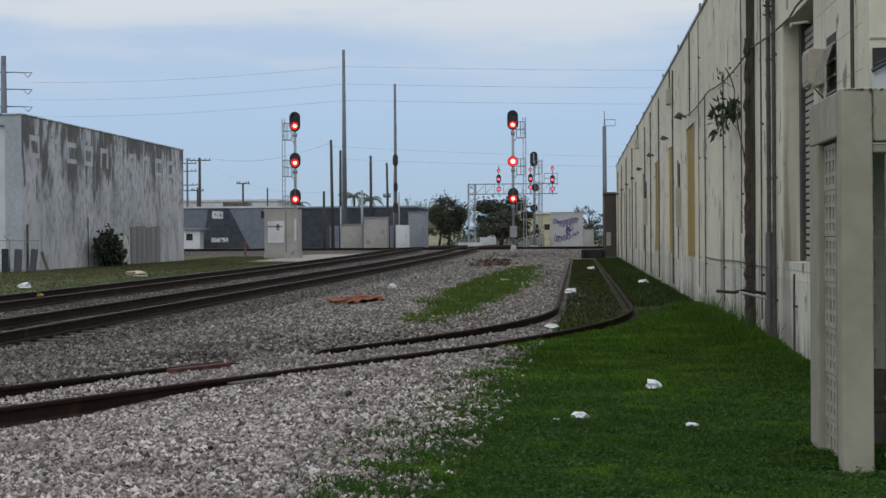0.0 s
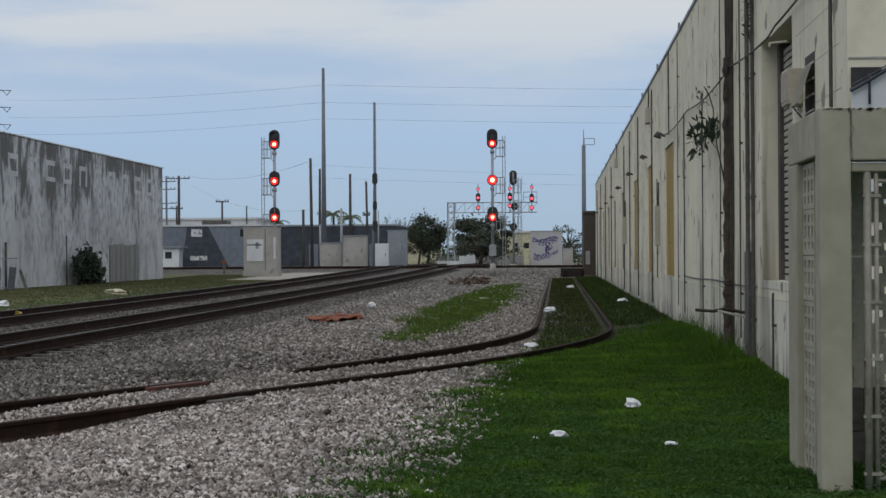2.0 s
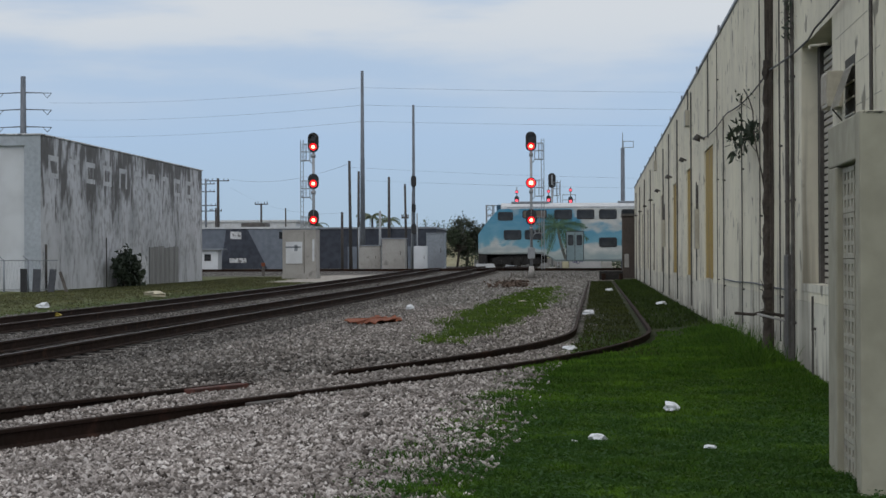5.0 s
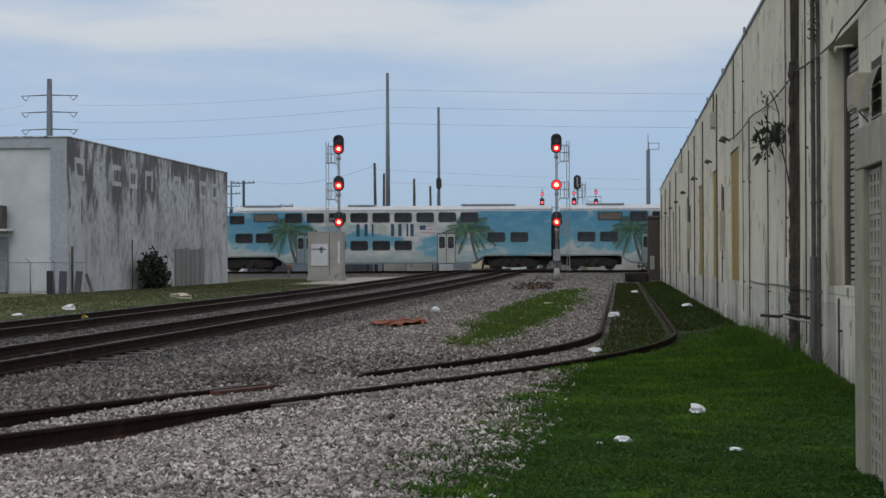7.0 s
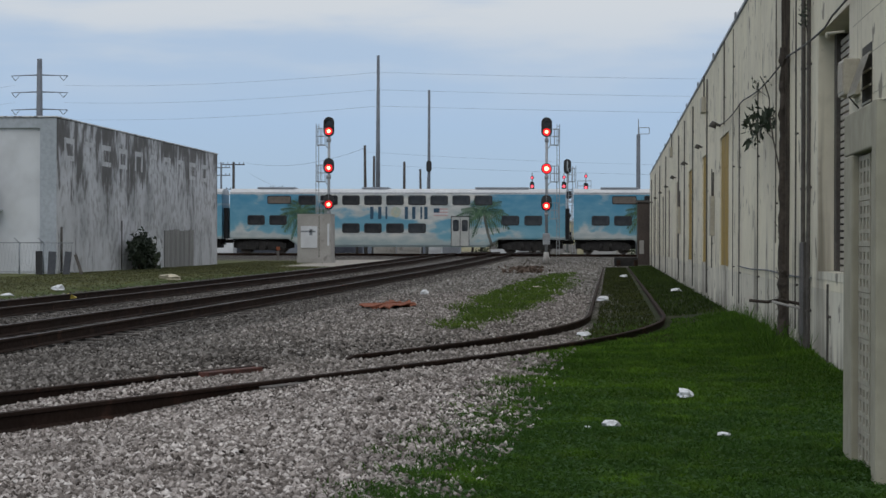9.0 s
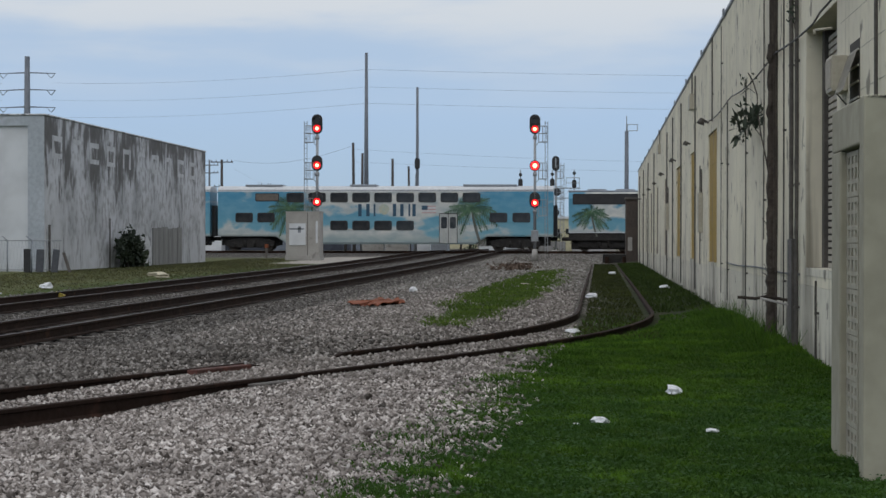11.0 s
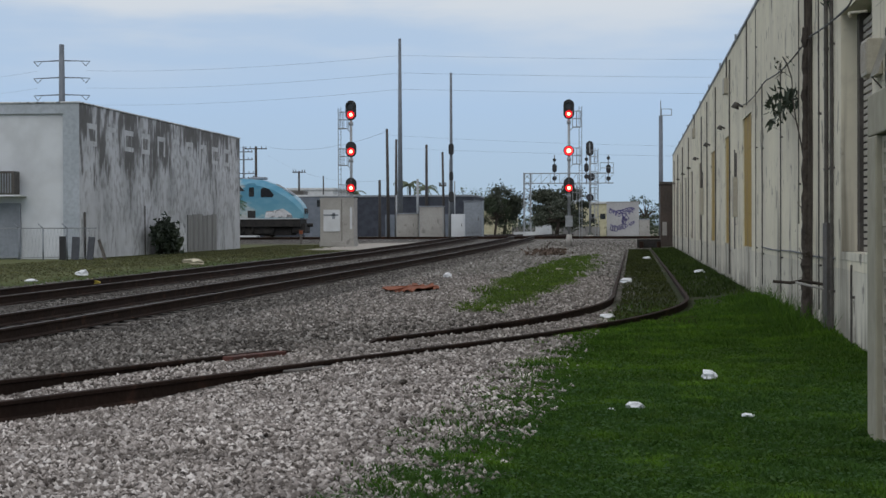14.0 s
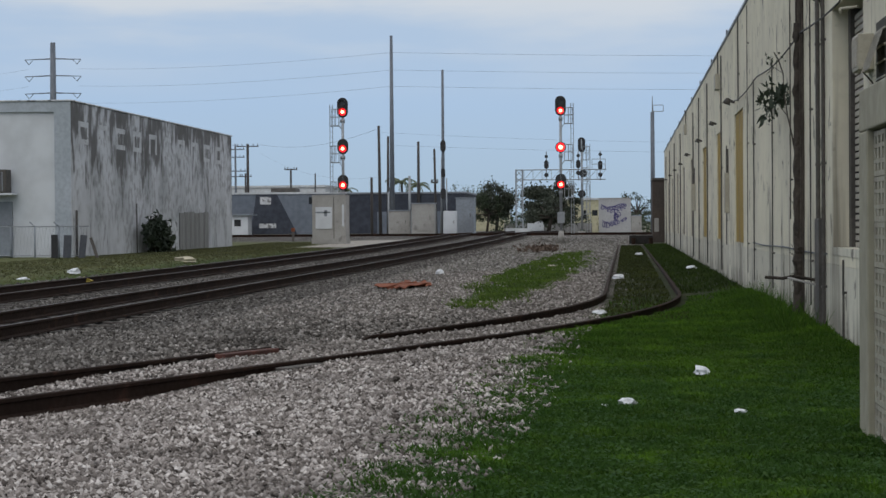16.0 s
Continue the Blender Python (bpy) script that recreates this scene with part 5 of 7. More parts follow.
def tall_signal(at, heads, side, top, label):
    """A mast with three heads; side is -1 or 1, where the ladder and the platforms stand."""
    t = thing("railway_signal", label, "railway signal", "tall signals", at)
    bm = BM()
    tube(bm, (0, 0, 0.3), (0, 0, top - 0.6), 0.10, 0.085, 12)
    part("mast", bm, M["steel"], t)
    bm = BM()
    tube(bm, (0, 0, -0.3), (0, 0, 0.5), 0.24, 0.17, 10)
    part("base", bm, M["concrete"], t)
    bm = BM()
    box(bm, -0.24, 0.24, -0.24, 0.1, 1.0, 1.75, 0.02)
    part("junction_case", bm, M["steel"], t)
    for zc, h, w, zl, kind in heads:
        bm = BM()
        if kind == "round":
            disc(bm, 0, -0.03, zc, w / 2, 0.06, 28)
        else:
            plate(bm, rounded(-w / 2, w / 2, zc - h / 2, zc + h / 2, w / 2 - 0.002, 8), -0.09, -0.03)
        hd = part("head", bm, M["black"], t, "black oval signal head" if kind != "round" else "round signal target")
        bm = BM()
        box(bm, -0.16, 0.16, -0.02, 0.28, zc - h * 0.35, zc + h * 0.35, 0.03)
        part("lamp_case", bm, M["black"], hd)
        lamp_unit(hd, zl, 0.235 if kind != "round" else 0.30, True, kind != "round")
        if kind == "tall":
            lamp_unit(hd, zl + 0.55, 0.2, False)
        bm = BM()
        tube(bm, (-0.13, 0, zc - h * 0.5 - 0.22), (0.13, 0, zc - h * 0.5 - 0.22), 0.13, 0.13, 8)
        part("bracket", bm, M["steel"], hd)
    xl = side * 0.86
    ladder(t, min(xl, xl - side * 0.18), 0.15, 0.3, top - 0.55, 0.18)
    for zc, h, *_ in heads:
        platform(t, side * 0.24, side * 0.80, 0.15, zc - h / 2 - 0.55, side)
    return t


tall_signal((-18.1, 130.0, 0.5), [(8.55, 1.28, 0.70, 8.27, "tall"), (6.04, 1.0, 0.70, 5.90, "oval"), (3.72, 1.0, 0.70, 3.55, "oval")], -1, 9.3, "tall railway signal mast showing three red lights by a hut")
tall_signal((-4.26, 136.0, 0.5), [(8.85, 1.32, 0.72, 8.53, "tall"), (6.08, 0.72, 0.72, 6.08, "round"), (3.78, 1.06, 0.72, 3.59, "oval")], 1, 9.6, "tall railway signal mast showing three red lights beside the track")

LAMP_OFF_FLAPS = []


def far_head(parent, x, y, z, r, tall=False, vane=True):
    bm = BM()
    if tall:
        plate(bm, rounded(x - r, x + r, z - r * 1.9, z + r * 1.9, r - 0.002, 6), y - 0.07, y - 0.02)
    else:
        disc(bm, x, y - 0.02, z, r, 0.05)
    hd = part("head", bm, M["black"], parent)
    bm = BM()
    disc(bm, x, y - 0.075, z - (0.2 * r if tall else 0), r * 0.62, 0.03)
    part("lens", bm, M["lit_far"] if vane else M["unlit"], hd, "red lens under an added flap" if vane else "")
    # Added flap stands in for the lamp going out by covering the lens
    if vane:
        bm = BM()
        disc(bm, 0, 0, -r * 0.85, r * 0.86, 0.02)
        v = part("vane", bm, M["black"], parent, "added dark flap that covers the lens to put it out")
        LAMP_OFF_FLAPS.append((v, (x, y - 0.13, z + r * 0.85)))
    return hd


M["lit_far"] = glowing("lit_red_far_lens", (1.0, 0.10, 0.14), 1.6)


def gantry():
    t = thing("signal_gantry", "galvanised lattice cantilever gantry carrying three signals", "signal gantry", "", (0, 200, 0.7))
    for x in (-10.7, -10.05):
        for y in (0.0, 0.7):
            bm = BM()
            tube(bm, (x, y, 0), (x, y, 6.15), 0.06, 0.06, 6)
            part("column", bm, M["steel"], t)
    for i in range(9):
        bm = BM()
        z = 0.2 + 0.66 * i
        tube(bm, (-10.7, 0, z), (-10.05, 0, z + 0.6), 0.03, 0.03, 5)
        tube(bm, (-10.05, 0, z), (-10.7, 0, z + 0.6), 0.03, 0.03, 5)
        part("lacing", bm, M["steel"], t)
    for z in (5.12, 6.1):
        for y in (0.0, 0.7):
            bm = BM()
            tube(bm, (-10.7, y, z), (-1.9, y, z), 0.045, 0.045, 6)
            part("chord", bm, M["steel"], t)
    for i in range(9):
        bm = BM()
        x = -9.9 + 0.9 * i
        tube(bm, (x, 0, 5.12), (x, 0, 6.1), 0.025, 0.025, 5)
        tube(bm, (x, 0, 5.12), (x + 0.9, 0, 6.1), 0.02, 0.02, 5)
        part("web_bar", bm, M["steel"], t)
    for x, zs in ((-7.68, (7.4, 6.6, 5.58)), (-4.55, (7.45, 6.62, 5.75)), (-2.4, (7.55, 6.5, 5.55))):
        bm = BM()
        tube(bm, (x, 0, 5.0), (x, 0, 7.9), 0.05, 0.05, 6)
        part("signal_mast", bm, M["steel"], t)
        for k, z in enumerate(zs):
            far_head(t, x, -0.08, z, 0.22 if k else 0.17, k == 1)
    for y in (-0.4, 0.4):
        for a, b in (((-3.2, y, 6.6), (-1.9, y, 6.6)), ((-3.2, y, 7.1), (-1.9, y, 7.1)), ((-3.2, y, 6.1), (-3.2, y, 7.1)), ((-1.9, y, 6.1), (-1.9, y, 7.1))):
            bm = BM()
            tube(bm, a, b, 0.02, 0.02, 5)
            part("cage_bar", bm, M["steel"], t)
    bm = BM()
    box(bm, -11.7, -9.2, -0.6, 1.4, -0.2, 0.35)
    part("footing", bm, M["white_roof"], t)


gantry()


def dark_signal():
    t = thing("railway_signal", "dark unlit railway signal mast with a ladder behind the line", "railway signal", "", (-3.48, 165, 0.6))
    bm = BM()
    tube(bm, (0, 0, 0), (0, 0, 7.8), 0.08, 0.07, 10)
    part("mast", bm, M["steel"], t)
    bm = BM()
    plate(bm, rounded(-0.3, 0.3, 6.65, 7.85, 0.29, 8), -0.12, -0.05)
    hd = part("head", bm, M["black"], t)
    bm = BM()
    box(bm, -0.05, 0.05, -0.16, -0.121, 6.9, 7.7)
    part("grey_strip", bm, M["steel"], hd)
    for z in (4.93, 3.27):
        far_head(t, 0.12 if z > 4 else 0, -0.05, z, 0.31, False, False)
    ladder(t, 0.42, 0.1, 0.1, 7.3, 0.26)
    for z in (1.6, 3.0, 4.3, 6.0):
        platform(t, 0.1, 0.6, 0.1, z, 1)
    bm = BM()
    tube(bm, (0, 0, -0.3), (0, 0, 0.25), 0.4, 0.3, 10)
    part("base", bm, M["concrete"], t)


dark_signal()


# ---- poles and overhead wires ----
def pole(x, y, z0, z1, r0, r1, mat, label, lean=0.0, arms=(), kind="utility_pole"):
    t = thing(kind, label, "utility pole", "poles", (x, y, z0))
    bm = BM()
    h = z1 - z0
    tube(bm, (0, 0, -0.4), (lean, 0, h), r0, r1, 12)
    part("shaft", bm, M[mat], t)
    for z, w in arms:
        bm = BM()
        box(bm, lean - w / 2, lean + w / 2, -0.07, 0.07, z - z0 - 0.06, z - z0 + 0.06)
        a = part("crossarm", bm, M[mat], t)
        for k in (-0.45, -0.25, 0.25, 0.45):
            bm = BM()
            tube(bm, (lean + k * w, 0, z - z0 + 0.06), (lean + k * w, 0, z - z0 + 0.28), 0.05, 0.04, 6)
            part("insulator", bm, M["pipe"], a)
    return t


pa = pole(-21.23, 185, 0.8, 18.8, 0.26, 0.13, "pole_steel", "tall tapered grey steel power pole")
pb = pole(-14.84, 166, 0.8, 14.16, 0.15, 0.10, "pole_steel", "slim tall grey mast with dark signal backs")
for z, r in ((7.1, 0.36), (4.9, 0.28), (3.2, 0.34)):
    bm = BM()
    plate(bm, rounded(0.02 - r * 0.6, 0.02 + r * 0.6, z - r * 1.3, z + r * 1.3, r * 0.58, 6), -0.25, -0.18)
    part("signal_back", bm, M["black"], pb)
pole(-22.93, 190, 0.8, 10.8, 0.17, 0.12, "wood_pole", "dark wooden utility pole", -0.12)
pole(-22.45, 192, 0.8, 9.9, 0.15, 0.11, "wood_pole", "dark wooden utility pole", 0.05)
pole(-20.33, 200, 0.8, 9.7, 0.17, 0.12, "wood_pole", "dark wooden utility pole")
pole(-15.81, 170, 0.8, 7.84, 0.12, 0.09, "wood_pole", "thin leaning wooden pole", -0.12, ((5.0, 0.6),))
pole(-15.4, 170, 0.8, 7.2, 0.08, 0.06, "steel", "thin steel mast with rungs", 0.1)
pole(-21.88, 175, 0.8, 5.62, 0.13, 0.11, "wood_pole", "short wooden pole by the dark building")
pole(-17.83, 168, 0.8, 5.53, 0.10, 0.10, "steel", "pale steel post by the cabinets")
pole(-19.6, 168, 0.8, 4.2, 0.08, 0.08, "steel", "pale steel post by the cabinets")
pole(-14.3, 163, 0.8, 5.2, 0.05, 0.05, "steel", "thin steel post beside a cabinet")
pole(-38.05, 230, 0.8, 8.0, 0.13, 0.11, "wood_pole", "far wooden pole with one crossarm", 0, ((7.9, 1.5),))
pole(-35.24, 230, 0.8, 7.42, 0.10, 0.08, "wood_pole", "far thin wooden pole")
pole(-44.9, 240, 0.8, 11.3, 0.20, 0.15, "wood_pole", "dark wooden pole with a crossarm", 0, ((11.0, 2.7),))
pole(-50.26, 260, 0.8, 12.1, 0.16, 0.12, "pole_steel", "far grey pole with several crossarms", 0, ((11.4, 2.4), (10.4, 2.4), (8.6, 2.8), (7.9, 2.8)))
pole(-48.2, 256, 0.8, 8.2, 0.14, 0.11, "wood_pole", "far short wooden pole", 0, ((7.8, 1.6),))
pole(-24.8, 178, 0.8, 4.4, 0.10, 0.10, "tie", "brown wooden post by the dark building")
mp = pole(2.31, 170, 0.8, 10.72, 0.20, 0.16, "pole_steel", "grey monopole with a rectangular frame on top", 0)
bm = BM()
tube(bm, (0, 0, 9.9), (0, 0, 11.2), 0.05, 0.03, 6)
for z in (9.96, 10.48):
    tube(bm, (0, 0, z), (0.9, 0, z), 0.03, 0.03, 5)
for x in (0.06, 0.9):
    tube(bm, (x, 0, 9.96), (x, 0, 10.48), 0.03, 0.03, 5)
part("antenna_frame", bm, M["steel"], mp)


def power_tower():
    t = thing("power_pylon", "tall steel power pylon with three pairs of arms", "pylon", "", (-74.3, 260, 0.8))
    bm = BM()
    tube(bm, (0, 0, -0.5), (0, 0, 24.8), 0.62, 0.34, 12)
    part("shaft", bm, M["pole_steel"], t)
    for z in (22.7, 20.5, 18.25):
        for s in (-1, 1):
            bm = BM()
            tube(bm, (0, 0, z - 0.35 + 0.35), (s * 3.75, 0, z - 0.12), 0.10, 0.05, 6)
            a = part("arm", bm, M["pole_steel"], t)
            bm = BM()
            tube(bm, (s * 3.75, 0, z - 0.1), (s * 3.2, 0, z - 0.75), 0.05, 0.05, 6)
            tube(bm, (s * 2.6, 0, z - 0.1), (s * 3.2, 0, z - 0.75), 0.04, 0.04, 6)
            part("insulator", bm, M["pole_steel"], a)


power_tower()


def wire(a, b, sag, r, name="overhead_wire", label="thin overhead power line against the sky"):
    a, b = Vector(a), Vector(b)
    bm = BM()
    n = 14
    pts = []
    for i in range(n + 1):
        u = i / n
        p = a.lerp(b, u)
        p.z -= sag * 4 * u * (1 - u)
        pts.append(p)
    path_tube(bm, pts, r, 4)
    tagged(new(name, mesh_of(name, bm, M["wire_hazed"])), label, "wire", "overhead wires")


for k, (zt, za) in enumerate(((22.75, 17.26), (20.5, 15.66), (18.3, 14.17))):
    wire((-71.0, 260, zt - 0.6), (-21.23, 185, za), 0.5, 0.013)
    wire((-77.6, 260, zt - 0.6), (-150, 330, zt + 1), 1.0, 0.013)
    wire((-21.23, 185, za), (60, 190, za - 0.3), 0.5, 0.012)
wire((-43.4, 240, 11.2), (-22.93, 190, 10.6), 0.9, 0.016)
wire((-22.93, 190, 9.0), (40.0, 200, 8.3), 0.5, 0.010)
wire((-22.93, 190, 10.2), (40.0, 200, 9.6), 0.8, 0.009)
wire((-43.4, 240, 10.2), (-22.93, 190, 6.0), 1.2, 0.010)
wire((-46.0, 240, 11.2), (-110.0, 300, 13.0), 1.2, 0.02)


# ---- the train ----
def livery(name, x_mid, x_end=40.0):
    m, t, b = nodes_of(name)
    co = t.nodes.new("ShaderNodeTexCoord").outputs["Object"]
    sp = t.nodes.new("ShaderNodeSeparateXYZ")
    t.links.new(co, sp.inputs[0])
    x, z = sp.outputs["X"], sp.outputs["Z"]
    n1 = noise_at(t, co, 0.42, 5, (0.55, 0.0, 1.15))
    n2 = noise_at(t, co, 1.5, 5, (0.6, 0.0, 1.2))
    blue = mixed(t, ranged(t, z, 0.6, 4.4), (0.14, 0.33, 0.41), (0.058, 0.245, 0.385))
    blue = mixed(t, ranged(t, n2, 0.35, 0.7, 0.0, 0.35), blue, (0.24, 0.42, 0.52))
    low = ranged(t, z, 0.5, 2.6, 0.24, 0.0)
    band = calc(t, "MULTIPLY", ranged(t, calc(t, "ABSOLUTE", calc(t, "SUBTRACT", x, x_mid), 0.0), 4.0, 8.0, 0.24, 0.0), ranged(t, z, 2.0, 3.2))
    fac = calc(t, "ADD", calc(t, "ADD", n1, low), calc(t, "ADD", band, calc(t, "MULTIPLY", calc(t, "SUBTRACT", n2, 0.5), 0.18)))
    fac = calc(t, "ADD", fac, ranged(t, x, x_end, x_end + 2.5, 0.0, -0.14))
    cloud = ranged(t, fac, 0.565, 0.65)
    white = mixed(t, ranged(t, n2, 0.3, 0.7), (0.60, 0.60, 0.565), (0.36, 0.41, 0.42))
    white = mixed(t, ranged(t, z, 0.5, 1.7, 0.75, 0.0), white, (0.19, 0.28, 0.29))
    col = mixed(t, cloud, blue, white)
    t.links.new(col, b.inputs["Base Color"])
    b.inputs["Roughness"].default_value = 0.35
    return m


M["livery"] = livery("sky_and_cloud_livery", 13.0)
M["train_roof"] = mottled("white_train_roof", (0.60, 0.62, 0.64), (0.52, 0.54, 0.57), 0.4, 6.0, 0.5, 0.03)
M["navy"] = mottled("navy_paint", (0.016, 0.062, 0.11), (0.022, 0.075, 0.13), 1.0, 6.0, 0.4, 0.0)
M["emblem"] = mottled("emblem_paint", (0.50, 0.48, 0.36), (0.36, 0.46, 0.42), 3.0, 8.0, 0.4, 0.0)
M["palm_paint"] = mottled("painted_palm_green", (0.016, 0.060, 0.036), (0.085, 0.17, 0.085), 2.6, 9.0, 0.4, 0.0)
M["palm_trunk"] = mottled("painted_palm_trunk", (0.075, 0.08, 0.068), (0.13, 0.135, 0.115), 1.2, 5.0, 0.4, 0.0)
M["flag_red"] = mottled("faded_red_paint", (0.50, 0.33, 0.32), (0.52, 0.40, 0.38), 3.0, 8.0, 0.4, 0.0)
M["truck"] = mottled("grimy_truck_steel", (0.014, 0.013, 0.013), (0.026, 0.024, 0.022), 2.0, 12.0, 0.85, 0.2)
M["wheel"] = mottled("wheel_steel", (0.10, 0.085, 0.075), (0.14, 0.12, 0.105), 2.0, 12.0, 0.6, 0.1, metal=0.4)
M["brown_glass"] = mottled("brown_panel", (0.12, 0.10, 0.085), (0.16, 0.135, 0.11), 1.0, 6.0, 0.4, 0.0)
M["door_pale"] = mottled("pale_train_door", (0.46, 0.47, 0.45), (0.38, 0.40, 0.39), 1.0, 6.0, 0.4, 0.0)
M["door_grey"] = mottled("blue_grey_train_door", (0.22, 0.30, 0.32), (0.17, 0.24, 0.26), 1.0, 6.0, 0.4, 0.0)
SIDE = 1.49
WHEELS = []
window_mesh = {}


def train_window(parent, x0, x1, z0, z1, mat="glass"):
    """A rounded pane in a dark gasket, on both sides of the car."""
    w, h = round(x1 - x0, 2), round(z1 - z0, 2)
    key = (w, h, mat)
    if key not in window_mesh:
        bm = BM()
        plate(bm, rounded(-w / 2, w / 2, -h / 2, h / 2, min(w, h) * 0.2), -0.03, 0.02)
        g = mesh_of("window", bm, M["black"])
        bm = BM()
        plate(bm, rounded(-w / 2 + 0.06, w / 2 - 0.06, -h / 2 + 0.06, h / 2 - 0.06, min(w, h) * 0.16), -0.036, -0.031)
        window_mesh[key] = (g, mesh_of("pane", bm, M[mat]))
    g, p = window_mesh[key]
    for s in (0, 180):
        ob = part("window", g, None, parent)
        ob.matrix_basis = pose((x0 + x1) / 2, -SIDE if s == 0 else SIDE, (z0 + z1) / 2, 0, 0, s)
        part("pane", p, None, ob)


def train_door(parent, x0, x1, z0, z1, leaves=2, mat="door_grey"):
    bm = BM()
    box(bm, x0, x1, -SIDE - 0.025, -SIDE + 0.02, z0, z1)
    d = part("door", bm, M[mat], parent, "double door with tall panes")
    w = (x1 - x0) / leaves
    for k in range(leaves):
        bm = BM()
        plate(bm, rounded(x0 + w * k + 0.12, x0 + w * k + w - 0.1, z0 + 1.1, z1 - 0.25, 0.1), -SIDE - 0.035, -SIDE - 0.026)
        part("pane", bm, M["glass"], d)
    bm = BM()
    for k in range(leaves + 1):
        box(bm, x0 + w * k - 0.02, x0 + w * k + 0.02, -SIDE - 0.04, -SIDE - 0.0255, z0, z1)
    box(bm, x0, x1, -SIDE - 0.04, -SIDE - 0.0255, z1 - 0.03, z1 + 0.03)
    part("door_frame", bm, M["black"], d)


def painted_palm(parent, x, z, s, seed):
    """A palm painted on the side: trunk and curved fronds, as thin as vinyl."""
    rng = random.Random(seed)
    y0, y1 = -SIDE - 0.006, -SIDE - 0.002
    bm = BM()
    pts = [(0.0, 0.0), (0.05, -0.35), (0.14, -0.75), (0.28, -1.2)]
    for (xa, za), (xb, zb) in zip(pts, pts[1:]):
        w = 0.05
        plate(bm, [(x + s * (xa - w), z + s * za), (x + s * (xb - w), z + s * zb), (x + s * (xb + w), z + s * zb), (x + s * (xa + w), z + s * za)], y0, y1)
    part("palm_trunk", bm, M["palm_trunk"], parent, "painted palm trunk")
    bm = BM()
    for k in range(17):
        a = radians(-62 + 304 * k / 16 + rng.uniform(-7, 7))
        L = s * rng.uniform(0.78, 1.12)
        n = 11
        yk = y0 - 0.0004 * k
        way = [(x + L * u * math.cos(a), z + L * u * math.sin(a) * 0.78 - 0.33 * L * u * u) for u in (i / n for i in range(n + 1))]
        for i in range(n):
            (ax, az), (bx, bz) = way[i], way[i + 1]
            tx, tz = bx - ax, bz - az
            d = math.hypot(tx, tz)
            tx, tz = tx / d, tz / d
            w = 0.012 * s
            plate(bm, [(ax + tz * w, az - tx * w), (bx + tz * w, bz - tx * w), (bx - tz * w, bz + tx * w), (ax - tz * w, az + tx * w)], yk, y1)
            leaf = L * 0.30 * math.sin(math.pi * min(0.15 + 0.8 * i / n, 1.0)) * rng.uniform(0.7, 1.25)
            for q in (-1, 1):
                nx, nz = -tz * q, tx * q
                ex, ez = ax + leaf * (0.62 * tx + 0.55 * nx), az + leaf * (0.62 * tz + 0.55 * nz) - 0.25 * leaf
                hx, hz = tx * d * 0.42, tz * d * 0.42
                tri = [(ax - hx, az - hz), (ax + hx, az + hz), (ex, ez)]
                plate(bm, tri if q > 0 else tri[::-1], yk - 0.0002, y1)
    part("palm_fronds", bm, M["palm_paint"], parent, "painted green palm fronds")


def brand_bars(parent, x, z, s):
    """The operator's name as plain bars, with a round emblem between."""
    y0, y1 = -SIDE - 0.008, -SIDE - 0.004
    for k, (a, w) in enumerate(((0.0, 0.40), (0.52, 0.36), (1.0, 0.12), (2.25, 0.36), (2.73, 0.42), (3.27, 0.12), (3.52, 0.34))):
        bm = BM()
        x0 = x + a * s
        box(bm, x0, x0 + min(w, 0.22) * s, y0, y1, z, z + 0.80 * s)
        part("name_bar", bm, M["navy"], parent, "navy painted bars")
    bm = BM()
    tube(bm, (x + 1.68 * s, y1, z + 0.45 * s), (x + 1.68 * s, y0, z + 0.45 * s), 0.34 * s, 0.34 * s, 18)
    part("emblem", bm, M["emblem"], parent, "round pale emblem")


def flag(parent, x, z, s):
    for i in range(5):
        bm = BM()
        box(bm, x, x + 1.0 * s, -SIDE - 0.007, -SIDE - 0.003, z + 0.11 * s * i, z + 0.11 * s * (i + 1) - 0.002)
        part("stripe", bm, M["flag_red"] if i % 2 == 0 else M["train_roof"], parent)
    bm = BM()
    box(bm, x, x + 0.42 * s, -SIDE - 0.011, -SIDE - 0.0075, z + 0.25 * s, z + 0.55 * s)
    part("canton", bm, M["navy"], parent)


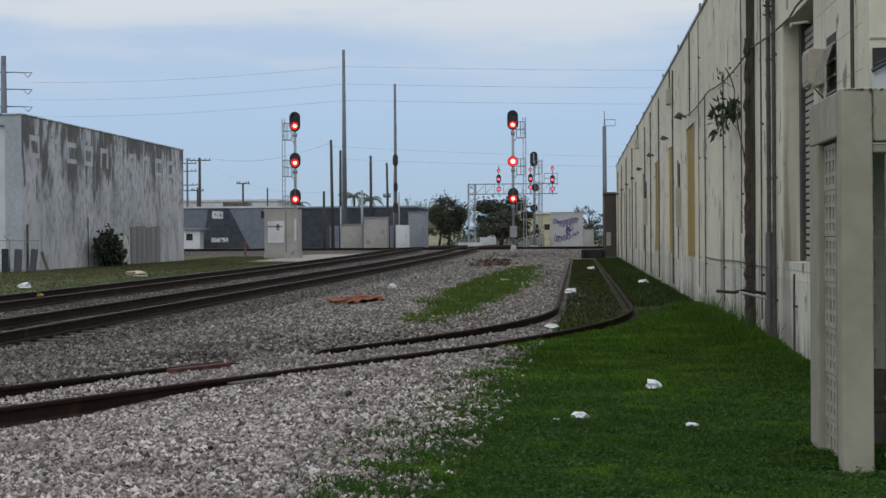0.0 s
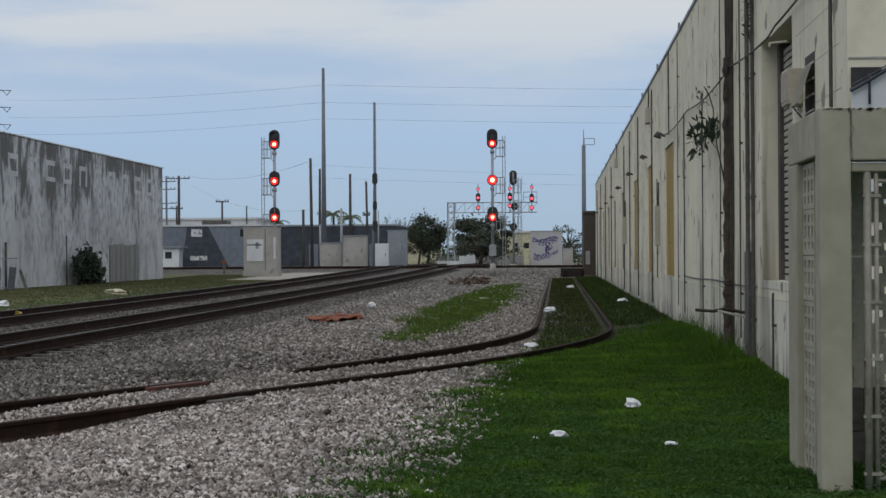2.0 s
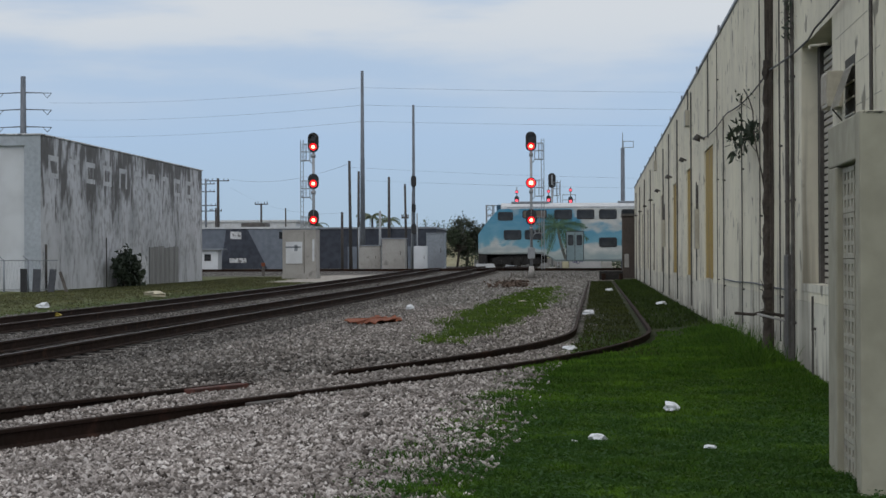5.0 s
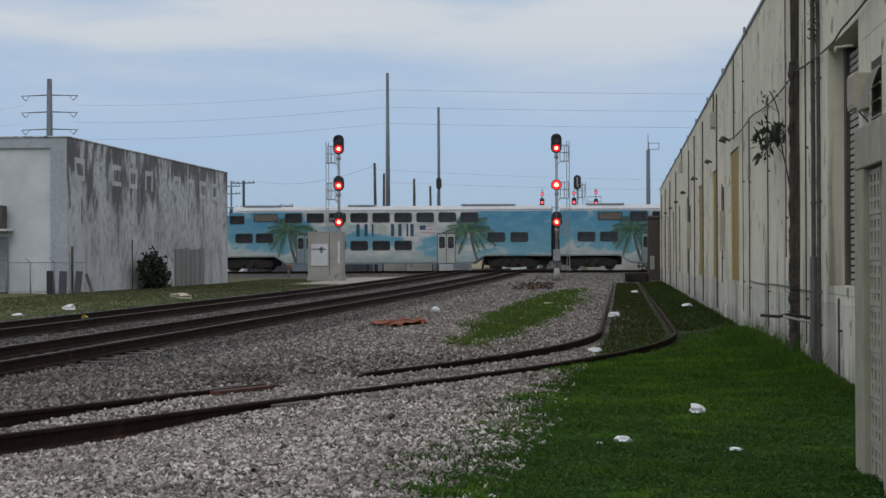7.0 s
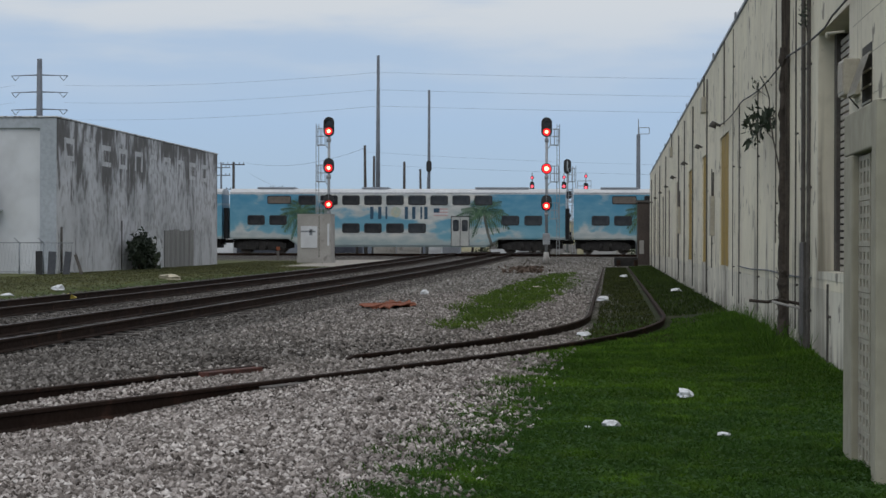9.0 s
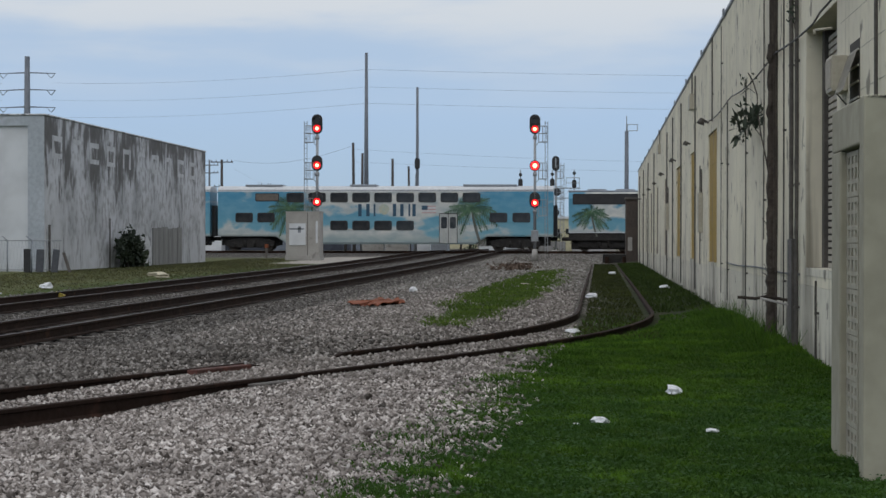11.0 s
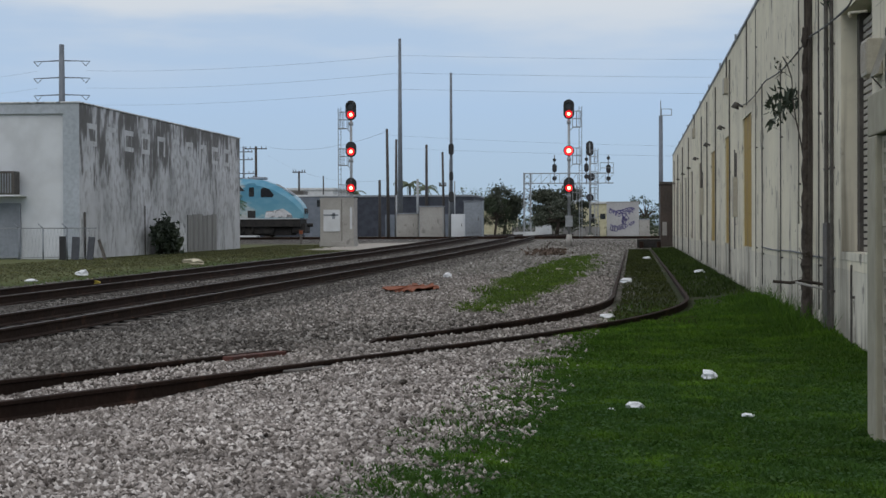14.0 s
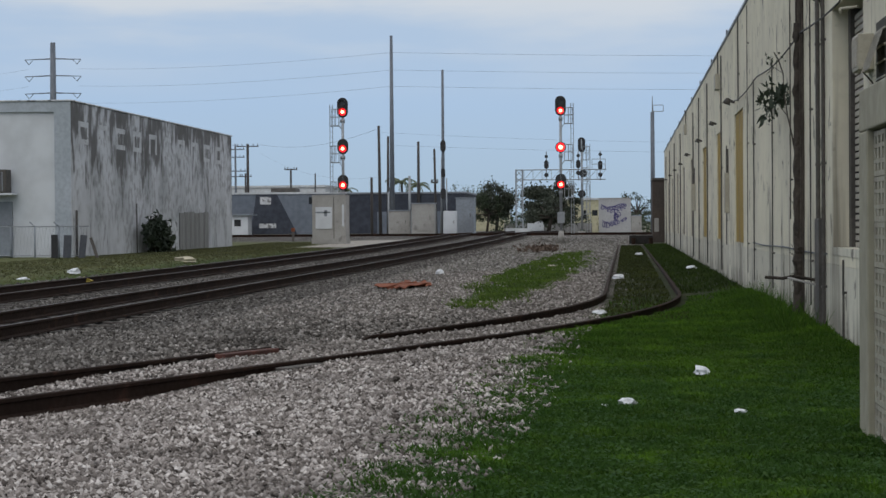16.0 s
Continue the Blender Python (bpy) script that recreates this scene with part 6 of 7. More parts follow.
def truck(parent, x, wheelbase=2.6, r=0.44):
    bm = BM()
    for s in (-1, 1):
        y = s * 1.12
        plate(bm, [(x - wheelbase / 2 - 0.5, 0.35), (x - wheelbase / 2 + 0.5, 0.30), (x - 0.5, 0.22), (x + 0.5, 0.22), (x + wheelbase / 2 - 0.5, 0.30), (x + wheelbase / 2 + 0.5, 0.35), (x + wheelbase / 2 + 0.55, 0.72), (x + 0.9, 0.95), (x - 0.9, 0.95), (x - wheelbase / 2 - 0.55, 0.72)], y - 0.08, y + 0.08)
    box(bm, x - 0.4, x + 0.4, -1.04, 1.04, 0.4, 0.98)
    tr = part("truck", bm, M["truck"], parent, "grimy dark truck frame")
    for k in (-1, 1):
        bm = BM()
        tube(bm, (0, -1.0, 0), (0, 1.0, 0), 0.08, 0.08, 8)
        for s in (-1, 1):
            tube(bm, (0, s * 0.69, 0), (0, s * 0.82, 0), r, r, 24)
            for a in range(5):
                an = 2 * math.pi * a / 5
                tube(bm, (0.26 * math.cos(an), s * 0.83, 0.26 * math.sin(an)), (0.26 * math.cos(an), s * 0.85, 0.26 * math.sin(an)), 0.05, 0.05, 6)
        w = part("wheelset", bm, M["wheel"], tr)
        WHEELS.append((w, x + k * wheelbase / 2, r))
        for s in (-1, 1):
            bm = BM()
            box(bm, x + k * wheelbase / 2 - 0.17, x + k * wheelbase / 2 + 0.17, s * 1.21 - 0.06, s * 1.21 + 0.06, 0.28, 0.62, 0.03)
            part("axle_box", bm, M["truck"], tr)
            bm = BM()
            tube(bm, (x + k * 0.35, s * 1.22, 0.3), (x + k * 0.35, s * 1.22, 0.8), 0.11, 0.11, 8)
            part("spring", bm, M["truck"], tr)
    return tr


def car_shell(bm, stations):
    rows = []
    for x, zb, w, h in stations:
        s = SIDE * w
        rows.append([(x, -s + 0.05, zb), (x, -s, zb + 0.12), (x, -s, 4.42 * h), (x, s, 4.42 * h), (x, s, zb + 0.12), (x, s - 0.05, zb)])
    loft(bm, rows)


def car_roof(bm, stations):
    rows = []
    for x, w, h in stations:
        s = SIDE * w
        rows.append([(x, -s - 0.004, 4.425 * h), (x, -s + 0.06, 4.60 * h), (x, -1.05 * w, 4.78 * h), (x, -0.4 * w, 4.86 * h), (x, 0.4 * w, 4.86 * h), (x, 1.05 * w, 4.78 * h), (x, s - 0.06, 4.60 * h), (x, s + 0.004, 4.425 * h)])
    loft(bm, rows)


def build_coach(cab):
    label = "double-deck cab car with sloped nose and painted blue sky" if cab else "double-deck passenger coach painted with blue sky, clouds and palms"
    c = thing("cab_car" if cab else "bilevel_coach", label, "train car", "train", (0, TRAIN_Y, TRAIN_RAIL))
    bm = BM()
    tail = [(5.0, 1.08, 1, 1), (5.9, 0.50, 1, 1), (19.9, 0.50, 1, 1), (20.8, 1.08, 1, 1), (25.72, 1.08, 1, 1)]
    if cab:
        front = [(0.15, 1.12, 0.80, 0.57), (0.55, 1.05, 0.92, 0.70), (1.05, 1.05, 0.98, 0.845), (1.6, 1.05, 1, 0.975), (1.85, 1.05, 1, 1)]
    else:
        front = [(0.62, 1.08, 1, 1)]
    car_shell(bm, front + tail)
    part("body", bm, M["livery"], c, "blue sky and cloud livery")
    bm = BM()
    car_roof(bm, [((1.85 if cab else 0.60), 1, 1), (25.74, 1, 1)])
    roof = part("roof", bm, M["train_roof"], c, "white roof with a ribbed edge")
    for x0, x1 in ((2.6, 5.4), (10.5, 12.5), (19.0, 23.0)):
        bm = BM()
        box(bm, x0, x1, -0.9, 0.9, 4.83, 4.97, 0.03)
        part("roof_unit", bm, M["coping"], roof)
    for z in (4.50, 0.62):
        bm = BM()
        x0, x1 = (0.64, 25.7) if z > 4 else (6.0, 19.8)
        if cab and z > 4:
            x0 = 2.3
        box(bm, x0, x1, -SIDE - 0.012, -SIDE + 0.03, z, z + 0.03)
        part("side_rib", bm, M["coping"], c)
    up = [5.8 + 1.65 * k for k in range(9)]
    for x in up:
        train_window(c, x, x + 1.32, 3.62, 4.34)
    train_window(c, 3.45, 5.25, 3.70, 4.30, "brown_glass")
    for k in range(4):
        x = 9.1 + 1.65 * k
        train_window(c, x, x + 1.32, 1.54, 2.26)
    for x in ((1.95, 3.6) if not cab else (2.05, 3.6)) + (21.0, 22.7):
        train_window(c, x, x + 1.32, 2.13, 2.85)
    if cab:
        train_window(c, 1.62, 2.75, 3.55, 4.18)
        bm = BM()
        box(bm, 0.42, 0.62, -0.9, 0.9, 2.95, 3.3)
        part("windscreen", bm, M["glass"], c)
        bm = BM()
        box(bm, 1.50, 1.845, -1.0, 1.0, 4.20, 4.74, 0.08)
        part("horn_cover", bm, M["navy"], c)
        bm = BM()
        box(bm, 0.15, 0.8, -1.3, 1.3, 0.35, 1.1, 0.06)
        part("pilot", bm, M["truck"], c)
    train_door(c, 17.27, 18.6, 0.58, 2.78, 2, "door_pale")
    train_door(c, 6.68, 7.95, 0.58, 2.72)
    for x in (3.0, 22.9):
        truck(c, x)
    bm = BM()
    box(bm, 0.7, 25.6, -0.62, 0.62, 0.92, 1.2)
    part("underframe", bm, M["truck"], c)
    # Dark boxes added above the trucks so no daylight shows through
    for x0, x1 in ((0.75, 5.2), (20.7, 25.5)):
        bm = BM()
        box(bm, x0, x1, -0.62, 0.62, 0.40, 0.918, 0.04)
        part("brake_gear", bm, M["truck"], c)
    bm = BM()
    tube(bm, (25.5, 0, 0.9), (26.0, 0, 0.9), 0.14, 0.14, 8)
    part("coupler", bm, M["truck"], c)
    if not cab:
        bm = BM()
        tube(bm, (0.05, 0, 0.9), (0.6, 0, 0.9), 0.14, 0.14, 8)
        part("coupler", bm, M["truck"], c)
    bm = BM()
    box(bm, 25.73, 26.0, -0.7, 0.7, 1.1, 3.4)
    part("gangway", bm, M["black"], c, "black rubber gangway")
    painted_palm(c, 6.05, 3.15, 2.1, 3)
    painted_palm(c, 19.7, 3.15, 2.1, 4)
    brand_bars(c, 11.2, 2.58, 1.15)
    flag(c, 15.95, 2.8, 1.05)
    return c


def build_locomotive():
    c = thing("locomotive", "blue diesel locomotive with a black band and painted palms", "locomotive", "train", (0, TRAIN_Y, TRAIN_RAIL))
    bm = BM()
    rows = []
    for x, zt, w in ((0.4, 4.35, 1), (15.3, 4.40, 1), (16.6, 4.30, 1), (17.6, 3.98, 1), (18.5, 3.45, 0.96), (19.2, 2.90, 0.9), (19.6, 2.45, 0.83), (19.78, 2.05, 0.76)):
        s = SIDE * w
        rows.append([(x, -s, 1.42), (x, -s, max(zt - 0.45, 1.8)), (x, -s + 0.3, zt), (x, s - 0.3, zt), (x, s, max(zt - 0.45, 1.8)), (x, s, 1.42)])
    loft(bm, rows)
    part("body", bm, M["livery_loco"], c, "blue sky and cloud livery")
    bm = BM()
    plate(bm, [(0.7, 3.46), (15.4, 3.46), (14.95, 3.95), (14.0, 4.26), (0.8, 4.26), (0.7, 4.2)], -SIDE - 0.02, -SIDE + 0.32)
    band = part("black_band", bm, M["black"], c, "black band with intake grilles")
    for x0, x1 in ((7.3, 9.2), (9.5, 11.0)):
        bm = BM()
        for i in range(6):
            box(bm, x0, x1, -SIDE - 0.03, -SIDE - 0.0205, 3.66 + 0.09 * i, 3.70 + 0.09 * i)
        part("grille", bm, M["pipe"], band)
    for x, r in ((11.7, 0.2), (12.9, 0.13)):
        bm = BM()
        disc(bm, x, -SIDE - 0.0205, 3.88, r, 0.012)
        part("porthole", bm, M["pipe"], band)
    bm = BM()
    box(bm, 0.4, 15.2, -1.15, 1.15, 4.36, 4.50, 0.04)
    roof = part("roof", bm, M["coping"], c, "grey roof")
    for x in (2.5, 4.6, 6.7, 9.5, 11.8):
        bm = BM()
        tube(bm, (x, 0, 4.5), (x, 0, 4.62), 0.75, 0.7, 16)
        part("fan", bm, M["coping"], roof)
    for x0, x1, z0, z1 in ((13.2, 13.9, 4.5, 4.8), (15.6, 16.8, 4.35, 4.55)):
        bm = BM()
        box(bm, x0, x1, -0.4, 0.4, z0, z1, 0.04)
        part("roof_box", bm, M["coping"], roof)
    bm = BM()
    box(bm, 0.4, 19.5, -SIDE - 0.02, SIDE + 0.02, 1.35, 1.42)
    part("sill_stripe", bm, M["train_roof"], c, "white stripe along the sill")
    bm = BM()
    box(bm, 0.4, 19.6, -1.44, 1.44, 0.80, 1.349)
    part("underframe", bm, M["truck"], c)
    bm = BM()
    box(bm, 7.6, 13.0, -1.4, 1.4, 0.28, 0.799, 0.06)
    part("fuel_tank", bm, M["truck"], c)
    for xa, xb in ((13.4, 18.9), (0.6, 4.9)):
        bm = BM()
        box(bm, xa, xb, -1.0, 1.0, 0.14, 0.799, 0.05)
        part("bogie_bolster", bm, M["truck"], c)
    for x in (5.3, 6.1, 6.9):
        bm = BM()
        tube(bm, (x, -1.45, 0.72), (x, -0.6, 0.72), 0.33, 0.33, 16)
        part("air_tank", bm, M["truck"], c)
    for x in (3.0, 15.6):
        truck(c, x, 2.8, 0.5)
    bm = BM()
    plate(bm, rounded(15.55, 16.25, 1.75, 4.05, 0.08), -SIDE - 0.012, -SIDE + 0.005)
    d = part("cab_door", bm, M["livery_loco"], c)
    bm = BM()
    plate(bm, rounded(15.7, 16.1, 3.05, 3.75, 0.08), -SIDE - 0.02, -SIDE - 0.013)
    part("pane", bm, M["glass"], d)
    for s in (-1, 1):
        bm = BM()
        plate(bm, [(16.6, 3.0), (17.5, 3.0), (17.6, 3.2), (17.25, 3.62), (16.8, 3.74), (16.6, 3.6)], min(s * SIDE, s * (SIDE + 0.012)), max(s * SIDE, s * (SIDE + 0.012)))
        part("side_window", bm, M["glass"], c)
    bm = BM()
    vs = [bm.verts.new(p) for p in ((17.62, -0.95, 4.0), (17.62, 0.95, 4.0), (18.95, 0.9, 3.20), (18.95, -0.9, 3.20))]
    f = bm.faces.new(vs)
    bmesh.ops.solidify(bm, geom=[f], thickness=-0.04)
    part("windscreen", bm, M["glass"], c)
    bm = BM()
    plate(bm, [(16.9, 1.47), (19.0, 1.47), (18.9, 1.75), (18.3, 2.15), (17.6, 2.0), (17.0, 1.95)], -SIDE * 0.95 - 0.09, -SIDE * 0.9)
    part("cloud_swoosh", bm, M["faded"], c, "painted pale cloud on the nose")
    bm = BM()
    box(bm, 15.6, 16.2, -SIDE - 0.024, -SIDE - 0.013, 1.45, 2.0)
    part("step_well", bm, M["black"], c)
    bm = BM()
    box(bm, 18.9, 19.9, -1.2, 1.2, 0.3, 1.0, 0.08)
    tube(bm, (19.6, 0, 0.9), (20.3, 0, 0.9), 0.14, 0.14, 8)
    part("pilot", bm, M["truck"], c)
    for y in (-0.45, 0.45):
        bm = BM()
        tube(bm, (19.55, y, 1.95), (19.85, y, 1.95), 0.22, 0.22, 12)
        part("headlight", bm, M["black"], c)
    bm = BM()
    tube(bm, (-0.1, 0, 0.9), (0.6, 0, 0.9), 0.14, 0.14, 8)
    part("coupler", bm, M["truck"], c)
    painted_palm(c, 2.1, 2.75, 1.4, 5)
    painted_palm(c, 14.1, 2.85, 1.5, 6)
    brand_bars(c, 6.87, 2.1, 1.02)
    flag(c, 11.1, 2.35, 0.6)
    return c


M["livery_loco"] = livery("locomotive_sky_livery", 8.0, 17.0)
cab_car = build_coach(True)
coach = build_coach(False)
n_w = len(WHEELS)
coach_wheels = WHEELS[4:8]
coach_b = copy_thing(coach, pose(60, TRAIN_Y, TRAIN_RAIL))
loco = build_locomotive()
TRAIN = [cab_car, coach, coach_b, loco]
copies = [o for o in coach_b.children_recursive if o.name.startswith("wheelset")]
orig = [o for o in coach.children_recursive if o.name.startswith("wheelset")]
place_of = {w[0].name: w for w in WHEELS}
for o, cpy in zip(orig, copies):
    _, wx, wr = place_of[o.name]
    WHEELS.append((cpy, wx, wr))

# ---- ties under the tracks ----
bm = BM()
box(bm, -1.3, 1.3, -0.11, 0.11, -0.16, 0.0)
tie_mesh = mesh_of("tie", bm, M["tie"])
for tr, off, step in ((track_b, 0.0, 0.95), (track_a, -4.2, 0.95)):
    for y in np.arange(28.0, 146.0, step):
        o = part("tie", tie_mesh, None, tr)
        o.matrix_basis = pose(main_x(y) + off, y, rail_z(y) - 0.225 + 0.012 * math.sin(y * 7.1), 0, 0, 0.6 * math.sin(y * 3.3))
t = thing("wheel_stop", "dark timber stop at the siding's end", "buffer stop", "", (1.0, 129.5, 0.15))
bm = BM()
box(bm, -0.75, 0.75, 0, 0.4, 0.0, 0.55, 0.03)
part("beam", bm, M["truck"], t)
for x in (-0.6, 0.5):
    bm = BM()
    box(bm, x, x + 0.25, -0.4, -0.003, -0.1, 0.4, 0.03)
    part("chock", bm, M["rail"], t)


t = thing("marker_post", "short brown marker post beside the crossing", "post", "", (-23.2, 141.0, 0.3))
bm = BM()
box(bm, -0.08, 0.08, -0.08, 0.08, -0.1, 0.75, 0.02)
part("post", bm, M["tie"], t)
bm = BM()
box(bm, -0.12, 0.12, -0.1, 0.1, 0.752, 1.0, 0.02)
part("cap", bm, M["rust"], t)


# ---- litter ----
def crumple(at, size, mat, label, seed, flat=0.6, name="litter"):
    rng = random.Random(seed)
    bm = BM()
    bmesh.ops.create_icosphere(bm, subdivisions=2, radius=1.0)
    for v in bm.verts:
        k = rng.uniform(0.6, 1.25)
        v.co = Vector((v.co.x * size[0] * k, v.co.y * size[1] * k, max(v.co.z, -0.3) * size[2] * k * flat))
    ob = tagged(new(name, mesh_of(name, bm, M[mat])), label, "litter", "litter on the ground")
    ob.matrix_basis = pose(at[0], at[1], at[2] + 0.15 * size[2], 0, 0, rng.uniform(0, 180))


crumple((0.69, 19.0, 0.05), (0.075, 0.09, 0.10), "paper", "crumpled white plastic bag on the grass", 1)
crumple((0.0, 16.0, 0.03), (0.085, 0.08, 0.07), "paper", "crumpled white paper on the grass", 2)
crumple((-0.17, 15.8, 0.03), (0.03, 0.03, 0.035), "paper", "small white paper scrap on the grass", 3)
crumple((0.85, 15.35, 0.03), (0.055, 0.05, 0.035), "paper", "flat white paper scrap on the grass", 4)
crumple((-0.17, 51.0, 0.08), (0.13, 0.16, 0.14), "paper", "white litter inside the siding", 5)
crumple((-5.16, 56.5, 0.08), (0.09, 0.16, 0.16), "paper", "white plastic bag on the gravel", 6)
crumple((-0.40, 31.1, 0.08), (0.11, 0.12, 0.09), "paper", "white litter beside the siding rail", 7)
crumple((0.6, 86.5, 0.12), (0.16, 0.2, 0.14), "paper", "white litter between the siding rails", 8)
crumple((-17.1, 78.0, 0.1), (0.42, 0.4, 0.30), "foam", "torn dirty foam cushion beside the track", 9)
crumple((-16.7, 77.0, 0.1), (0.30, 0.3, 0.22), "foam", "scrap of dirty foam beside the track", 14)
crumple((-14.6, 53.9, -0.02), (0.22, 0.2, 0.16), "yellow_bag", "yellow plastic bag beside the rail", 10)
crumple((-16.8, 60.9, 0.05), (0.22, 0.2, 0.22), "paper", "white plastic bag on the grass strip", 11)
crumple((-16.4, 54.3, 0.03), (0.18, 0.2, 0.10), "paper", "white paper on the grass strip", 12)
crumple((2.0, 62.0, 0.08), (0.15, 0.2, 0.12), "paper", "white litter by the wall foot", 13)
crumple((-2.35, 66.0, 0.08), (0.16, 0.2, 0.06), "foam", "pale cardboard scrap on the grass patch", 15)
t = thing("rusty_sheet", "orange rusty sheet metal lying on the gravel", "scrap metal", "", (-5.0, 45.6, 0.02))
bm = BM()
rng_r = random.Random(9)
ring = []
for k in range(22):
    a = 2 * math.pi * k / 22
    ring.append(bm.verts.new((0.55 * math.cos(a) * rng_r.uniform(0.6, 1.15) + 0.12 * math.sin(a), 2.1 * math.sin(a) * rng_r.uniform(0.7, 1.1), 0.03 + rng_r.uniform(0, 0.10))))
mid = bm.verts.new((0, 0, 0.10))
fs = [bm.faces.new((ring[k], ring[(k + 1) % 22], mid)) for k in range(22)]
bmesh.ops.subdivide_edges(bm, edges=bm.edges[:], cuts=2)
for v in bm.verts:
    v.co.z = max(0.02, v.co.z + rng_r.uniform(-0.03, 0.05))
bmesh.ops.solidify(bm, geom=bm.faces[:], thickness=0.015)
part("sheet", bm, M["rust"], t)
M["old_rust"] = mottled("old_brown_rust", (0.115, 0.040, 0.030), (0.065, 0.028, 0.022), 4.0, 30.0, 0.9, 0.3)
t = thing("rusty_rail_piece", "short rusty red rail piece beside the siding", "scrap metal", "", (-4.36, 23.2, float(ground_z(-4.36, 23.2)) + 0.01), -20.9)
bm = BM()
box(bm, -0.07, 0.07, -0.6, 0.6, 0.0, 0.065, 0.012)
part("bar", bm, M["old_rust"], t)
bm = BM()
box(bm, -0.11, -0.075, -0.35, 0.45, 0.0, 0.05, 0.006)
part("joint_bar", bm, M["old_rust"], t)
t = thing("stone_block", "upright pale stone at the rail joint", "stone", "", (-4.2, 24.0, float(ground_z(-4.2, 24.0))))
bm = BM()
box(bm, -0.015, 0.015, -0.02, 0.02, 0, 0.10, 0.008)
part("stone", bm, M["concrete"], t)
for x, y, a, L in ((-1.2, 19.0, 60, 0.22), (-1.85, 17.5, 100, 0.2), (-2.1, 18.6, 80, 0.14), (-4.2, 58.0, 70, 0.8), (-0.9, 60.0, 80, 0.7)):
    t = thing("stick", "dark weathered stick lying on the gravel", "stick", "sticks", (x, y, 0.02), a)
    bm = BM()
    path_tube(bm, [(-L / 2, 0, 0.0), (-L / 6, 0.02, 0.02), (L / 5, 0.0, 0.015), (L / 2, 0.03, 0.0)], 0.02)
    part("wood", bm, M["bark"], t)
cl = []
rng_d = np.random.default_rng(15)
for k in range(17):
    cl.append(leaf_cloud(24, rng_d, (rng_d.uniform(-5.0, -3.7), rng_d.uniform(96, 108), 0.22), (0.3, 0.6, 0.10), 0.12, 0))
tagged(clouds_mesh("dry_weeds", cl, M["dry"]), "low reddish dry weeds on the gravel", "weeds", "", "stuff")


# ---- scrap beside the siding's buried joint ----
def siding_scrap(name, x, y, l, w, h, mat, label):
    t = thing(name, label, "scrap metal", "", (x, y, float(ground_z(x, y)) + 0.01), -20.9)
    bm = BM()
    box(bm, -w / 2, w / 2, -l / 2, l / 2, 0.0, h, 0.012)
    part("bar", bm, M[mat], t)


siding_scrap("steel_plate", -3.45, 21.4, 0.8, 0.16, 0.03, "tie", "flat dark steel plate lying beside a siding rail")


# ---- loose stones ----
def island_material(name, ramp, rough=0.95):
    m, t, b = nodes_of(name)
    geo = t.nodes.new("ShaderNodeNewGeometry")
    r = t.nodes.new("ShaderNodeValToRGB")
    r.color_ramp.elements[0].color = (*ramp[0], 1)
    r.color_ramp.elements[1].color = (*ramp[-1], 1)
    for i, c in enumerate(ramp[1:-1]):
        e = r.color_ramp.elements.new((i + 1) / (len(ramp) - 1))
        e.color = (*c, 1)
    t.links.new(geo.outputs["Random Per Island"], r.inputs["Fac"])
    co = t.nodes.new("ShaderNodeTexCoord").outputs["Object"]
    n = noise_at(t, co, 60.0, 3)
    col = mixed(t, ranged(t, n, 0.3, 0.75, 0.0, 0.4), r.outputs["Color"], tuple(0.5 * v for v in ramp[1]))
    col = mixed(t, ranged(t, noise_at(t, co, 0.9, 5), 0.42, 0.70, 0.0, 0.55), col, tuple(0.62 * v for v in ramp[1]))
    t.links.new(col, b.inputs["Base Color"])
    b.inputs["Roughness"].default_value = rough
    b.inputs["Specular IOR Level"].default_value = 0.1
    return m


def blade_material(name, ramp):
    """Blades: a tone for each, paler and yellower patches, thin worn places."""
    m = island_material(name, ramp, 0.75)
    t = m.node_tree
    b = t.nodes["Principled BSDF"]
    old = b.inputs["Base Color"].links[0].from_socket
    co = t.nodes.new("ShaderNodeTexCoord").outputs["Object"]
    n = noise_at(t, co, 0.75, 7)
    pale = tuple(min(1.0, v * k) for v, k in zip(ramp[-2], (1.55, 1.4, 1.05)))
    col = mixed(t, ranged(t, n, 0.45, 0.66, 0.0, 0.75), old, pale)
    dull = tuple(v * k for v, k in zip(ramp[1], (1.3, 1.0, 1.5)))
    col = mixed(t, ranged(t, noise_at(t, co, 5.0, 6), 0.42, 0.62, 0.0, 0.65), col, dull)
    # clumps of a duller, bluer growth, thicker towards the gravel
    sp = t.nodes.new("ShaderNodeSeparateXYZ")
    t.links.new(co, sp.inputs[0])
    clump = calc(t, "ADD", noise_at(t, co, 2.6, 6), ranged(t, sp.outputs["Y"], 14.0, 24.0, 0.07, -0.10))
    cool = tuple(v * k for v, k in zip(ramp[1], (1.0, 0.95, 1.9)))
    col = mixed(t, ranged(t, clump, 0.44, 0.60, 0.0, 0.75), col, cool)
    t.links.new(col, b.inputs["Base Color"])
    thin = t.nodes.new("ShaderNodeBsdfTranslucent")
    t.links.new(col, thin.inputs["Color"])
    both = t.nodes.new("ShaderNodeMixShader")
    both.inputs["Fac"].default_value = 0.45
    t.links.new(b.outputs[0], both.inputs[1])
    t.links.new(thin.outputs[0], both.inputs[2])
    t.links.new(both.outputs[0], t.nodes["Material Output"].inputs["Surface"])
    return m


def grass_edge(y):
    return np.minimum(y, 42.0) * 0.040 - 1.75


SP = [np.array(spur_points(s)) for s in (-0.755, 0.755)]


